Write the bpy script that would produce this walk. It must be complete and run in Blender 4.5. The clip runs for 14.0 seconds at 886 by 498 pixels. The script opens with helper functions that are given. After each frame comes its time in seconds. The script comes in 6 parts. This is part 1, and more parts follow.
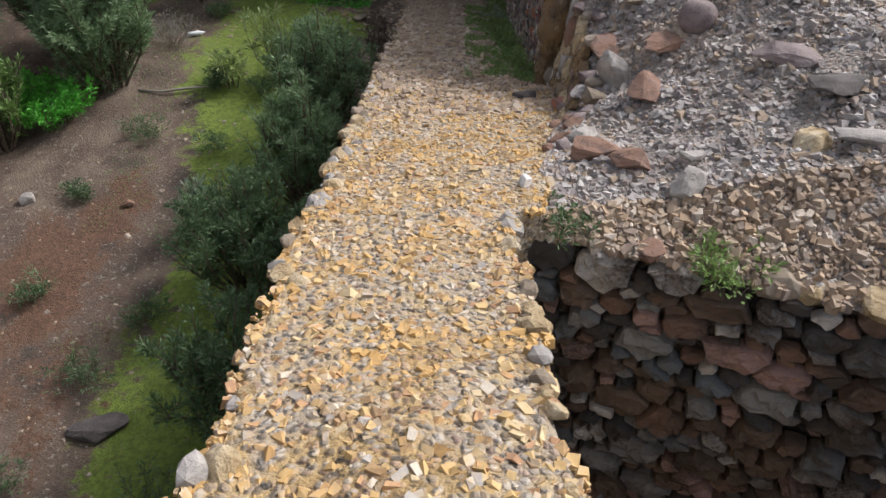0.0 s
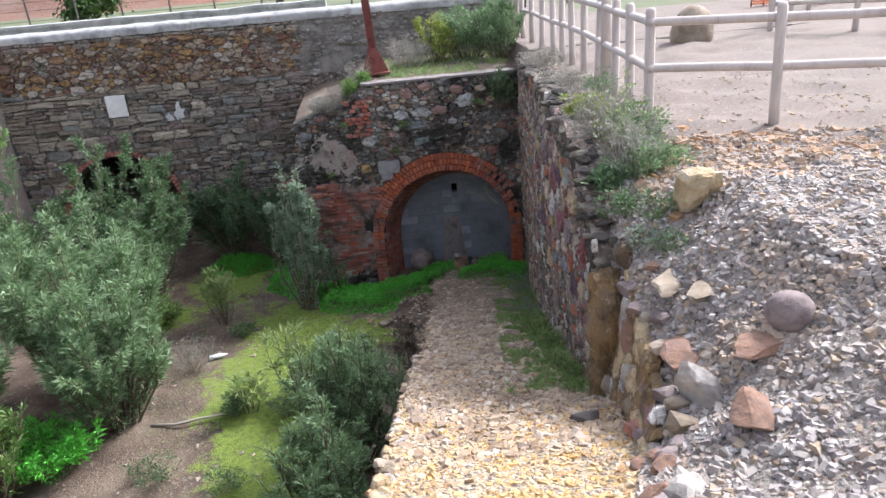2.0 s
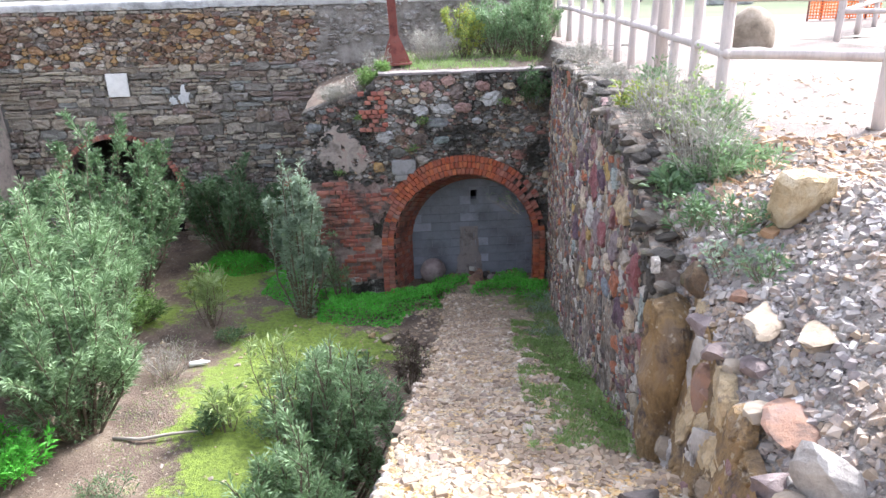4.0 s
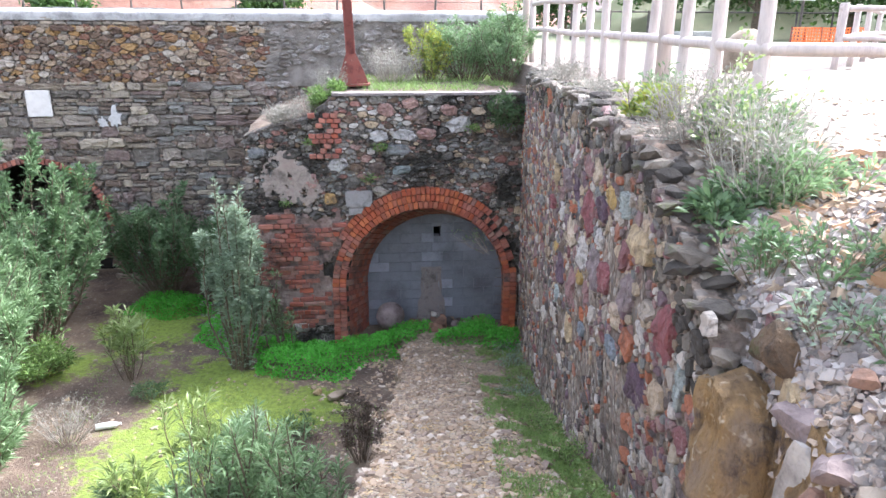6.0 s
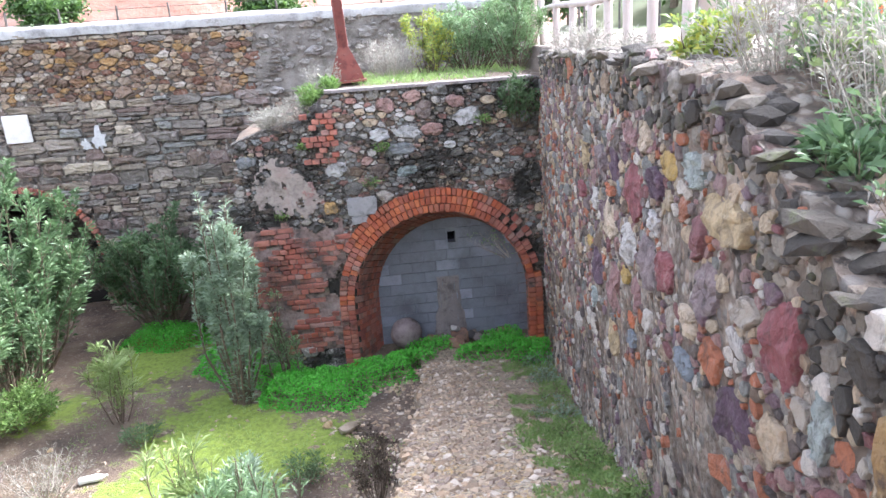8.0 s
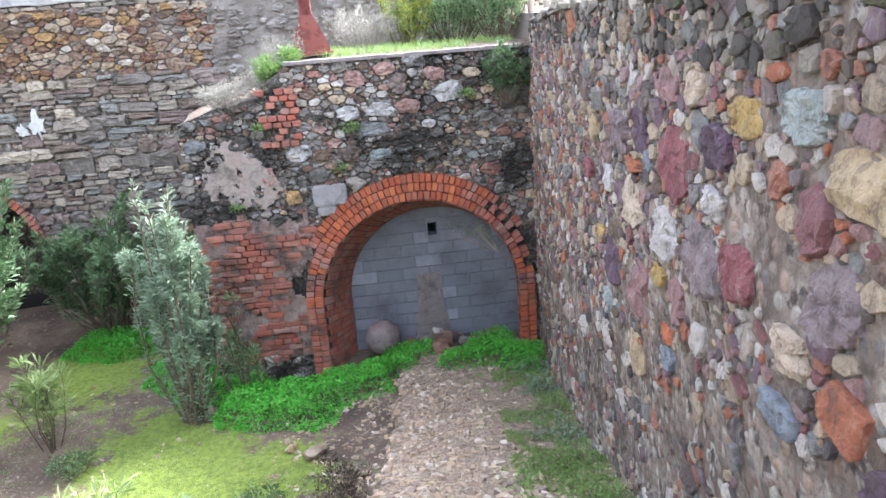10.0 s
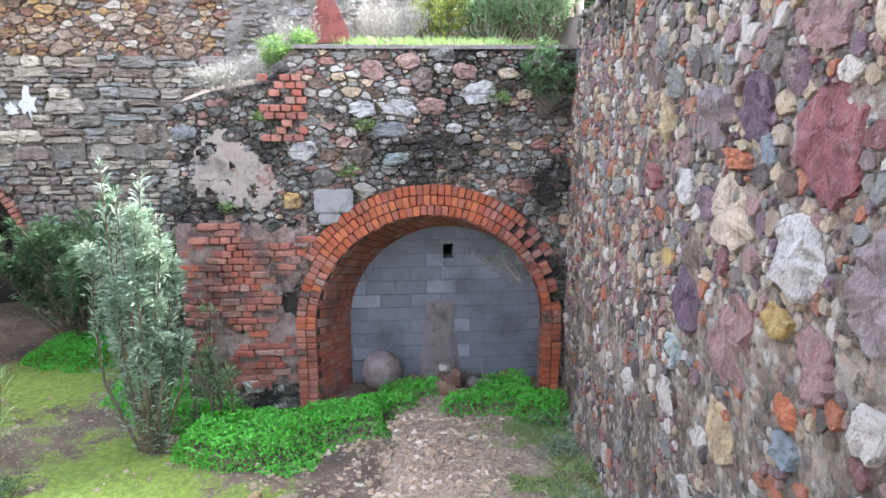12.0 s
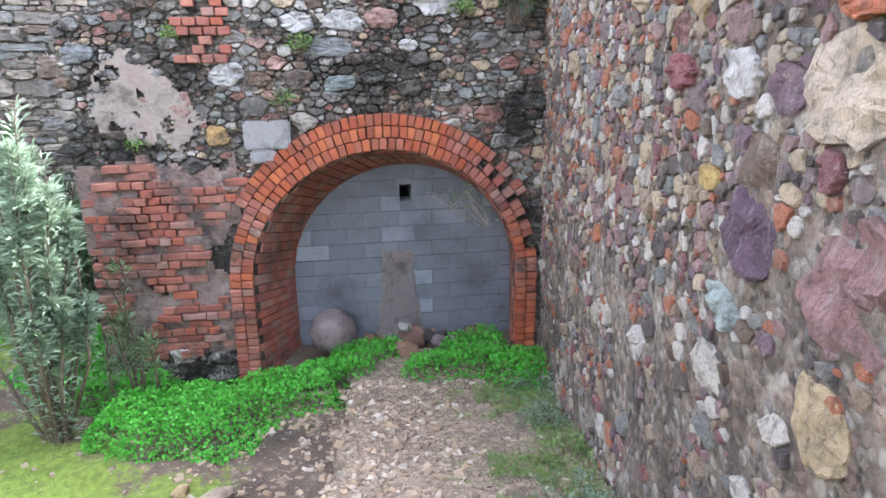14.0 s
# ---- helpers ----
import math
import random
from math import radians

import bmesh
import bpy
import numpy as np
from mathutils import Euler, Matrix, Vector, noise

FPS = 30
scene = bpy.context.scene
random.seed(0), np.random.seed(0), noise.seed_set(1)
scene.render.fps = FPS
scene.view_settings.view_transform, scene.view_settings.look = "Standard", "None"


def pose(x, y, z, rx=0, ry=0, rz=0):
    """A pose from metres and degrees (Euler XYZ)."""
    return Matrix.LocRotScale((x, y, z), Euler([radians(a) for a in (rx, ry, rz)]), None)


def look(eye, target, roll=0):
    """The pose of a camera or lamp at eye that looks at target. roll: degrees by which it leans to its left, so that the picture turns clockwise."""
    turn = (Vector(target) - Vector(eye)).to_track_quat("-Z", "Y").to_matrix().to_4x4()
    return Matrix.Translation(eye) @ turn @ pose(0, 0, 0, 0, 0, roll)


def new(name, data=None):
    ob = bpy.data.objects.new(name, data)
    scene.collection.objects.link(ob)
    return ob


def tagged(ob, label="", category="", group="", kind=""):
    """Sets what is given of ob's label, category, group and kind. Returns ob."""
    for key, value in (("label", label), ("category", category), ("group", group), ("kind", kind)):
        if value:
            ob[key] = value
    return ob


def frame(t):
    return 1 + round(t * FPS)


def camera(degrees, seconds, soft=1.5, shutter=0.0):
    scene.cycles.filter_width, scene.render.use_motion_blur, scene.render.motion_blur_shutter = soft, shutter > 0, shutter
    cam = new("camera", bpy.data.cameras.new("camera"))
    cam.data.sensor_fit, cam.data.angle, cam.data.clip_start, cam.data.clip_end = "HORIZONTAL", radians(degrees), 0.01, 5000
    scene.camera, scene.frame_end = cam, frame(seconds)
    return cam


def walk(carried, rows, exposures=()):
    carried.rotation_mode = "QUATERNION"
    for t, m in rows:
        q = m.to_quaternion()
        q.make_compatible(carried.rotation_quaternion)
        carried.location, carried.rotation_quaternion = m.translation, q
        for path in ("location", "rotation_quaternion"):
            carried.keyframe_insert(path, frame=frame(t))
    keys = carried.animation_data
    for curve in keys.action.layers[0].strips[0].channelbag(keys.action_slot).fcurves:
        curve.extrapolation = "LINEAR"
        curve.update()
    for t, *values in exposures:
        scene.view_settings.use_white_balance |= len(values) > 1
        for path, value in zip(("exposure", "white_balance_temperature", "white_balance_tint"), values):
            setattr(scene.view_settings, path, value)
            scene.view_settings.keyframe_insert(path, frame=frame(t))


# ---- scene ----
cam = camera(63.3, 14.0)
PATH = [
    (0, (-0.253, -1.37, 6.447), (-0.078, 0.056, 5.056), 2.3),
    (0.5, (-0.299, -1.15, 6.435), (-0.082, 0.484, 5.302), 2.8),
    (1, (-0.211, -0.905, 6.386), (-0.124, 0.774, 5.303), -0.2),
    (1.4, (-0.174, -0.658, 6.295), (-0.065, 1.122, 5.388), -2.3),
    (1.5, (-0.167, -0.593, 6.283), (-0.027, 1.224, 5.458), -3.0),
    (2, (-0.156, -0.25, 6.177), (-0.019, 1.598, 5.426), -4.9),
    (2.5, (-0.12, 0.102, 6.143), (0.013, 1.978, 5.462), -2.5),
    (2.7, (-0.152, 0.199, 6.079), (-0.022, 2.078, 5.407), -3.1),
    (4.8, (-0.027, 1.489, 5.511), (0.096, 3.345, 4.777), 0.2),
    (5, (-0.018, 1.633, 5.491), (0.143, 3.511, 4.823), 0.5),
    (5.5, (-0.015, 1.994, 5.325), (0.265, 3.866, 4.679), -0.9),
    (6, (0.014, 2.308, 5.156), (0.23, 4.201, 4.549), 0.3),
    (6.3, (-0.012, 2.476, 5.087), (0.219, 4.391, 4.559), -1.3),
    (6.5, (-0.045, 2.552, 5.047), (0.192, 4.431, 4.403), -1.2),
    (7, (0.067, 2.885, 4.918), (0.216, 4.812, 4.401), -2.4),
    (7.5, (0.14, 3.15, 4.841), (0.317, 5.055, 4.261), -3.9),
    (8, (0.19, 3.373, 4.747), (0.354, 5.281, 4.171), -4.0),
    (8.2, (0.249, 3.494, 4.695), (0.41, 5.399, 4.105), -2.3),
    (10.3, (0.373, 4.714, 4.323), (0.584, 6.611, 3.724), -4.5),
    (10.5, (0.411, 4.847, 4.259), (0.643, 6.764, 3.739), -3.1),
    (11, (0.477, 5.165, 4.188), (0.586, 7.074, 3.604), -3.7),
    (11.5, (0.446, 5.401, 4.102), (0.612, 7.297, 3.486), -1.7),
    (12, (0.487, 5.678, 3.935), (0.649, 7.606, 3.428), 0.1),
    (12.5, (0.484, 5.95, 3.872), (0.691, 7.853, 3.293), -2.5),
    (13, (0.484, 6.193, 3.816), (0.727, 8.088, 3.225), -2.4),
    (13.5, (0.57, 6.439, 3.737), (0.818, 8.326, 3.124), -1.8),
    (14, (0.582, 6.728, 3.554), (0.855, 8.604, 2.915), -0.5),
]
# how the camera brightens its picture on the way
EXPOSURES = [(0.0, 0.55, 6150, 14), (1.1, 0.92, 6050, 14), (2.0, 1.6, 5900, 15), (2.5, 1.92, 5900, 15), (5.0, 2.55, 5800, 15), (7.5, 2.93, 5800, 16), (11.0, 3.33, 5800, 14), (14.0, 3.56, 5800, 14)]
walk(cam, [(t, look(e, g, r)) for t, e, g, r in PATH], EXPOSURES)


# ---- world, sun, exposure ----
world = bpy.data.worlds.new("sky")
scene.world = world
world.use_nodes = True
wn, wl = world.node_tree.nodes, world.node_tree.links
sky = wn.new("ShaderNodeTexSky")
sky.sky_type, sky.sun_disc = "NISHITA", False
sky.sun_elevation, sky.sun_rotation = radians(42), radians(61)
sky.air_density, sky.dust_density = 1.0, 4.0
pale = wn.new("ShaderNodeHueSaturation")
pale.inputs["Saturation"].default_value = 0.35
wl.new(sky.outputs[0], pale.inputs["Color"])
wl.new(pale.outputs[0], wn["Background"].inputs[0])
wn["Background"].inputs[1].default_value = 0.15
sun = new("sun", bpy.data.lights.new("sun", "SUN"))
sun.data.energy, sun.data.angle, sun.data.color = 2.1, radians(10), (1.0, 0.95, 0.87)
sun.matrix_world = look((9, 5, 9.3), (0, 0, 0))


# ---- materials ----
def ramp(nt, fac, cols, constant=False):
    r = nt.nodes.new("ShaderNodeValToRGB")
    e = r.color_ramp.elements
    while len(e) < len(cols):
        e.new(0.5)
    n = len(cols)
    for i, c in enumerate(cols):
        e[i].position = i / n if constant else i / max(1, n - 1)
        e[i].color = (*c, 1)
    r.color_ramp.interpolation = "CONSTANT" if constant else "LINEAR"
    nt.links.new(fac, r.inputs[0])
    return r.outputs[0]


def mixed(nt, fac, a, b, kind="MIX"):
    m = nt.nodes.new("ShaderNodeMix")
    m.data_type, m.blend_type, m.clamp_factor = "RGBA", kind, True
    for sock, v in ((m.inputs[0], fac), (m.inputs[6], a), (m.inputs[7], b)):
        if isinstance(v, (int, float)):
            sock.default_value = v
        elif isinstance(v, tuple):
            sock.default_value = (*v, 1)
        else:
            nt.links.new(v, sock)
    return m.outputs[2]


def sums(nt, op, a, b):
    m = nt.nodes.new("ShaderNodeMath")
    m.operation = op
    for i, v in enumerate((a, b)):
        if isinstance(v, (int, float)):
            m.inputs[i].default_value = v
        else:
            nt.links.new(v, m.inputs[i])
    return m.outputs[0]


def noised(nt, scale, detail=4, rough=0.6, stretch=None):
    g = nt.nodes.new("ShaderNodeNewGeometry").outputs["Position"]
    if stretch:
        mp = nt.nodes.new("ShaderNodeMapping")
        mp.inputs["Scale"].default_value = stretch
        nt.links.new(g, mp.inputs[0])
        g = mp.outputs[0]
    t = nt.nodes.new("ShaderNodeTexNoise")
    t.inputs["Scale"].default_value, t.inputs["Detail"].default_value, t.inputs["Roughness"].default_value = scale, detail, rough
    nt.links.new(g, t.inputs["Vector"])
    return t.outputs[0]


def noised_colour(nt, scale):
    t = nt.nodes.new("ShaderNodeTexNoise")
    t.inputs["Scale"].default_value = scale
    nt.links.new(nt.nodes.new("ShaderNodeNewGeometry").outputs["Position"], t.inputs["Vector"])
    return t.outputs["Color"]


def sep_red(nt, colour):
    s = nt.nodes.new("ShaderNodeSeparateColor")
    nt.links.new(colour, s.inputs[0])
    return s.outputs[0]


def spread(nt, v, lo, hi):
    m = nt.nodes.new("ShaderNodeMapRange")
    m.inputs[1].default_value, m.inputs[2].default_value = lo, hi
    nt.links.new(v, m.inputs[0])
    return m.outputs[0]


def picked(nt):
    """A random number for each piece, whether it is an object or an island."""
    a = nt.nodes.new("ShaderNodeObjectInfo").outputs["Random"]
    b = nt.nodes.new("ShaderNodeNewGeometry").outputs["Random Per Island"]
    return sums(nt, "FRACT", sums(nt, "ADD", a, sums(nt, "MULTIPLY", b, 7.31)), 0)


def mat(name, cols, rough=0.9, scale=6, fine=45, grain=0.45, bump=0.5, metal=0.0, pieces=False, stain=None, stain_at=(0.5, 0.62),
        stain_scale=1.5, stretch=None, depth=0.01, constant=True, speck=None, attr=None, veins=False, bits=0):
    m = bpy.data.materials.new(name)
    m.use_nodes = True
    nt = m.node_tree
    b = nt.nodes["Principled BSDF"]
    big, small = noised(nt, scale, 5, 0.62, stretch), noised(nt, fine, 5, 0.7, stretch)
    if pieces:
        c = ramp(nt, picked(nt), cols, constant)
    else:
        c = ramp(nt, spread(nt, big, 0.32, 0.68), cols)
    tone = sums(nt, "ADD", sums(nt, "MULTIPLY", small, 1.2), sums(nt, "MULTIPLY", big, 0.8))
    if bits:
        vo = nt.nodes.new("ShaderNodeTexVoronoi")
        vo.inputs["Scale"].default_value = bits
        nt.links.new(mixed(nt, 0.06, nt.nodes.new("ShaderNodeNewGeometry").outputs["Position"], noised_colour(nt, 6)), vo.inputs["Vector"])
        hue = ramp(nt, sep_red(nt, vo.outputs["Color"]), [(0.12, 0.1, 0.08), (0.5, 0.46, 0.4), (0.3, 0.25, 0.2), (0.42, 0.3, 0.22), (0.2, 0.19, 0.18), (0.56, 0.5, 0.42), (0.24, 0.15, 0.12), (0.34, 0.3, 0.25)], True)
        c = mixed(nt, sums(nt, "MULTIPLY", spread(nt, vo.outputs["Distance"], 0.62, 0.4), 0.7), c, hue)
        tone = sums(nt, "ADD", tone, sums(nt, "MULTIPLY", spread(nt, vo.outputs["Distance"], 0.6, 0.2), 0.8))
        c = mixed(nt, sums(nt, "MULTIPLY", spread(nt, noised(nt, bits * 0.7, 4), 0.43, 0.36), 0.85), c, (0.04, 0.032, 0.027))
    if veins:
        streak = noised(nt, scale * 1.6, 6, 0.75, (1.3, 1.3, 0.55))
        c = mixed(nt, sums(nt, "MULTIPLY", spread(nt, streak, 0.54, 0.68), 0.4), c, (0.5, 0.46, 0.4))
        c = mixed(nt, sums(nt, "MULTIPLY", spread(nt, streak, 0.47, 0.36), 0.6), c, (0.09, 0.07, 0.06))
    c = mixed(nt, grain, c, ramp(nt, spread(nt, tone, 0.6, 1.4), [(0.25, 0.25, 0.25), (1, 1, 1), (1.0, 1.0, 1.0)]), "MULTIPLY")
    if speck:
        c = mixed(nt, sums(nt, "MULTIPLY", spread(nt, noised(nt, fine * 0.6, 2), 0.6, 0.68), 0.7), c, speck)
    if stain:
        c = mixed(nt, spread(nt, sums(nt, "ADD", sums(nt, "MULTIPLY", noised(nt, stain_scale, 6, 0.7), 0.75), sums(nt, "MULTIPLY", small, 0.25)), *stain_at), c, stain)
    if attr:
        for key, col in attr.items():
            at = nt.nodes.new("ShaderNodeAttribute")
            at.attribute_name = key
            edge = sums(nt, "ADD", at.outputs["Fac"], sums(nt, "MULTIPLY", sums(nt, "SUBTRACT", noised(nt, 3.2, 7, 0.8), 0.5), 2.6))
            tint = mixed(nt, spread(nt, noised(nt, 14, 4), 0.35, 0.65), col, tuple(0.55 * v for v in col))
            c = mixed(nt, spread(nt, edge, 0.42, 0.62), c, tint)
    nt.links.new(c, b.inputs["Base Color"])
    b.inputs["Roughness"].default_value, b.inputs["Metallic"].default_value = rough, metal
    if bump:
        bp = nt.nodes.new("ShaderNodeBump")
        bp.inputs["Strength"].default_value, bp.inputs["Distance"].default_value = bump, depth
        nt.links.new(tone, bp.inputs["Height"])
        nt.links.new(bp.outputs[0], b.inputs["Normal"])
    return m


def leafy(name, cols, rough=0.55):
    m = mat(name, cols, rough=rough, scale=3, fine=20, grain=0.25, bump=0, pieces=True, constant=False)
    nt = m.node_tree
    b = nt.nodes["Principled BSDF"]
    tr = nt.nodes.new("ShaderNodeBsdfTranslucent")
    nt.links.new(b.inputs["Base Color"].links[0].from_socket, tr.inputs[0])
    mx = nt.nodes.new("ShaderNodeMixShader")
    mx.inputs[0].default_value = 0.3
    out = nt.nodes["Material Output"]
    nt.links.new(b.outputs[0], mx.inputs[1])
    nt.links.new(tr.outputs[0], mx.inputs[2])
    nt.links.new(mx.outputs[0], out.inputs[0])
    return m


CREAM, PALE, GREY, SLATE, TEAL = (0.46, 0.36, 0.24), (0.5, 0.47, 0.42), (0.24, 0.23, 0.21), (0.15, 0.16, 0.16), (0.2, 0.25, 0.24)
PURPLE, WINE, PINK, RUST, OCHRE = (0.11, 0.065, 0.085), (0.2, 0.06, 0.06), (0.36, 0.23, 0.19), (0.4, 0.12, 0.05), (0.42, 0.26, 0.08)
BROWN, SAND, DARK = (0.16, 0.11, 0.075), (0.42, 0.34, 0.24), (0.06, 0.055, 0.05)

MAUVE = (0.26, 0.2, 0.2)
M_STONE_E = mat("mixed_rubble", [(0.19, 0.12, 0.14), CREAM, (0.34, 0.2, 0.18), GREY, (0.55, 0.5, 0.44), (0.34, 0.25, 0.17), BROWN, (0.22, 0.22, 0.2), (0.24, 0.1, 0.1), (0.36, 0.15, 0.09), SAND, (0.2, 0.15, 0.14), (0.52, 0.4, 0.27), (0.3, 0.19, 0.18), (0.6, 0.54, 0.47), (0.13, 0.1, 0.085), (0.42, 0.15, 0.075), (0.1, 0.08, 0.075), (0.44, 0.38, 0.31)], pieces=True, rough=0.82, scale=9, fine=60, grain=0.6, bump=1,
                depth=0.03, stain=(0.36, 0.3, 0.22), stain_at=(0.56, 0.7), stain_scale=3.5, veins=True)
HUES = {"mauve": MAUVE, "purple": (0.12, 0.07, 0.1), "wine": (0.26, 0.085, 0.09), "cream": (0.55, 0.44, 0.32), "pale": (0.56, 0.52, 0.48), "rust": (0.5, 0.16, 0.07), "pink": (0.32, 0.18, 0.17),
        "ochre": (0.46, 0.31, 0.1), "sand": (0.5, 0.38, 0.22), "slate": (0.22, 0.25, 0.28), "teal": (0.36, 0.4, 0.37)}
M_HUE = {k: mat(k + "_stone", [tuple(0.75 * v for v in c), c, tuple(min(0.7, 1.2 * v) for v in c)], rough=0.8, scale=9, fine=60, grain=0.5, bump=1, depth=0.03, veins=True) for k, c in HUES.items()}
WORN = {"pale": (0.44, 0.43, 0.41), "pink": (0.34, 0.21, 0.18), "slate": (0.2, 0.21, 0.21), "brown": (0.17, 0.13, 0.11), "teal": (0.24, 0.28, 0.27), "cream": (0.46, 0.37, 0.26), "ochre": (0.42, 0.27, 0.11)}
M_WEATHERED = {k: mat("weathered_" + k, [tuple(0.6 * v for v in c), c, tuple(1.15 * v for v in c)], scale=8, fine=55, grain=0.55, bump=0.9, depth=0.02, stain=(0.05, 0.046, 0.04), stain_at=(0.54, 0.66), stain_scale=3, veins=True) for k, c in WORN.items()}
M_STONE_ARCH = mat("lichened_rubble", [GREY, (0.2, 0.18, 0.15), PALE, BROWN, (0.26, 0.27, 0.25), PINK, (0.3, 0.27, 0.23), (0.11, 0.1, 0.09), CREAM, (0.17, 0.16, 0.14), (0.28, 0.14, 0.11), GREY, PALE], pieces=True, scale=8, fine=55, grain=0.6, bump=0.8, depth=0.02,
                   stain=(0.04, 0.037, 0.03), stain_at=(0.465, 0.56), stain_scale=1.5, veins=True)
M_STONE_DAM = mat("slate_masonry", [(0.19, 0.17, 0.145), (0.27, 0.235, 0.19), (0.24, 0.2, 0.15), (0.31, 0.27, 0.21), (0.22, 0.22, 0.2), (0.17, 0.13, 0.1), (0.29, 0.25, 0.2), (0.38, 0.33, 0.25), (0.2, 0.15, 0.13), (0.13, 0.115, 0.095)], pieces=True, scale=7, fine=50, grain=0.5, bump=0.7, depth=0.02,
                  stain=(0.29, 0.27, 0.24), stain_at=(0.54, 0.7), stain_scale=1.1, veins=True)
M_STONE_WARM = mat("warm_cobbles", [(0.34, 0.21, 0.085), (0.4, 0.31, 0.21), (0.2, 0.1, 0.065), (0.28, 0.2, 0.145), (0.27, 0.16, 0.08), (0.46, 0.41, 0.34), BROWN, (0.36, 0.22, 0.09), (0.21, 0.185, 0.16), (0.14, 0.09, 0.065), (0.34, 0.27, 0.2)], pieces=True, scale=8, fine=50, grain=0.6, bump=0.9, depth=0.025, stain=(0.15, 0.085, 0.055), stain_at=(0.52, 0.64), stain_scale=0.9, veins=True)
M_MORTAR_E = mat("earthy_mortar", [(0.1, 0.075, 0.058), (0.25, 0.195, 0.15), (0.46, 0.39, 0.32)], scale=3, fine=40, grain=0.65, bump=1, depth=0.04, stain=(0.11, 0.08, 0.058), stain_at=(0.5, 0.64), stain_scale=2.2, bits=17)
M_MORTAR_ARCH = mat("dark_mortar", [(0.07, 0.062, 0.05), (0.18, 0.155, 0.125), (0.3, 0.265, 0.22)], scale=3, fine=40, grain=0.6, bump=1, depth=0.03, stain=(0.035, 0.032, 0.026), stain_at=(0.455, 0.56), stain_scale=1.5, bits=20)
M_MORTAR_DAM = mat("grey_mortar", [(0.08, 0.068, 0.055), (0.15, 0.13, 0.108), (0.23, 0.205, 0.18)], scale=3, fine=40, grain=0.5, bump=1, depth=0.03, bits=14)
M_MORTAR_PALE = mat("smeared_grey_mortar", [(0.17, 0.152, 0.132), (0.25, 0.228, 0.2), (0.32, 0.295, 0.262)], scale=3, fine=40, grain=0.5, bump=1, depth=0.03, stain=(0.13, 0.12, 0.1), stain_at=(0.5, 0.62), stain_scale=2)
M_BEDDED = mat("mortared_stones", [(0.2, 0.18, 0.155), (0.27, 0.245, 0.215), (0.3, 0.28, 0.255), (0.23, 0.2, 0.17), (0.17, 0.15, 0.13)], pieces=True, scale=7, fine=50, grain=0.5, bump=0.8, depth=0.02, stain=(0.28, 0.265, 0.245), stain_at=(0.48, 0.6), stain_scale=4)
M_PINK_MORTAR = mat("pinkish_mortar", [(0.13, 0.095, 0.08), (0.25, 0.18, 0.155), (0.33, 0.27, 0.235)], scale=5, fine=40, grain=0.6, bump=1, depth=0.02, stain=(0.06, 0.05, 0.045), stain_at=(0.5, 0.62), stain_scale=2.4)
M_PLASTER = mat("old_render", [(0.17, 0.14, 0.12), (0.32, 0.27, 0.23), (0.27, 0.2, 0.17)], scale=4, fine=35, grain=0.5, bump=0.8, depth=0.02, stain=(0.12, 0.11, 0.1), stain_at=(0.55, 0.66))
M_BRICK = mat("red_brick", [(0.4, 0.1, 0.04), (0.32, 0.08, 0.04), (0.46, 0.14, 0.055), (0.26, 0.075, 0.045), (0.36, 0.13, 0.075)], pieces=True, scale=9, fine=60, grain=0.6, bump=0.8, constant=False,
              stain=(0.1, 0.06, 0.045), stain_at=(0.51, 0.64), stain_scale=2.0)
M_BRICK_OLD = mat("weathered_brick", [(0.38, 0.11, 0.06), (0.3, 0.1, 0.07), (0.4, 0.17, 0.12), (0.24, 0.08, 0.06), (0.33, 0.2, 0.16)], pieces=True, scale=9, fine=60, grain=0.6, bump=0.8, constant=False,
                  stain=(0.07, 0.055, 0.045), stain_at=(0.5, 0.62), stain_scale=2.4)
M_BLOCK = mat("concrete_block", [(0.165, 0.178, 0.2), (0.19, 0.202, 0.225), (0.18, 0.19, 0.212), (0.29, 0.31, 0.35)], pieces=True, scale=3, fine=45, grain=0.45, bump=0.5, constant=False,
              stain=(0.1, 0.104, 0.114), stain_at=(0.46, 0.64), stain_scale=1.6)
M_CEMENT = mat("smeared_cement", [(0.16, 0.17, 0.188), (0.21, 0.222, 0.24)], scale=3, fine=40, grain=0.4, bump=0.6)
M_PATH = mat("ochre_grit", [(0.36, 0.23, 0.1), (0.54, 0.37, 0.16), (0.44, 0.36, 0.26), (0.56, 0.41, 0.2)], scale=2.6, fine=38, grain=0.75, bump=1, depth=0.03, bits=34,
             attr={"moss": (0.25, 0.33, 0.08), "shaded_soil": (0.4, 0.31, 0.22)})
M_LOW = mat("trench_soil", [(0.075, 0.056, 0.042), (0.135, 0.096, 0.069), (0.2, 0.155, 0.11)], scale=1.6, fine=30, grain=0.6, bump=1, depth=0.03, speck=(0.3, 0.27, 0.22),
            attr={"moss": (0.2, 0.275, 0.04), "rust": (0.16, 0.088, 0.052)})
M_BANK = mat("grey_scree", [(0.2, 0.175, 0.15), (0.29, 0.255, 0.22), (0.34, 0.3, 0.26)], scale=3, fine=42, grain=0.6, bump=1, depth=0.03, bits=34)
M_SANDY = mat("sandy_gravel", [(0.12, 0.096, 0.078), (0.165, 0.13, 0.105), (0.145, 0.117, 0.097)], scale=1.2, fine=40, grain=0.3, bump=0.6, depth=0.015, speck=(0.26, 0.22, 0.19))
M_FIELD = mat("distant_scrub", [(0.06, 0.088, 0.03), (0.1, 0.108, 0.048), (0.05, 0.085, 0.024)], scale=0.2, fine=2, grain=0.4, bump=0.3)
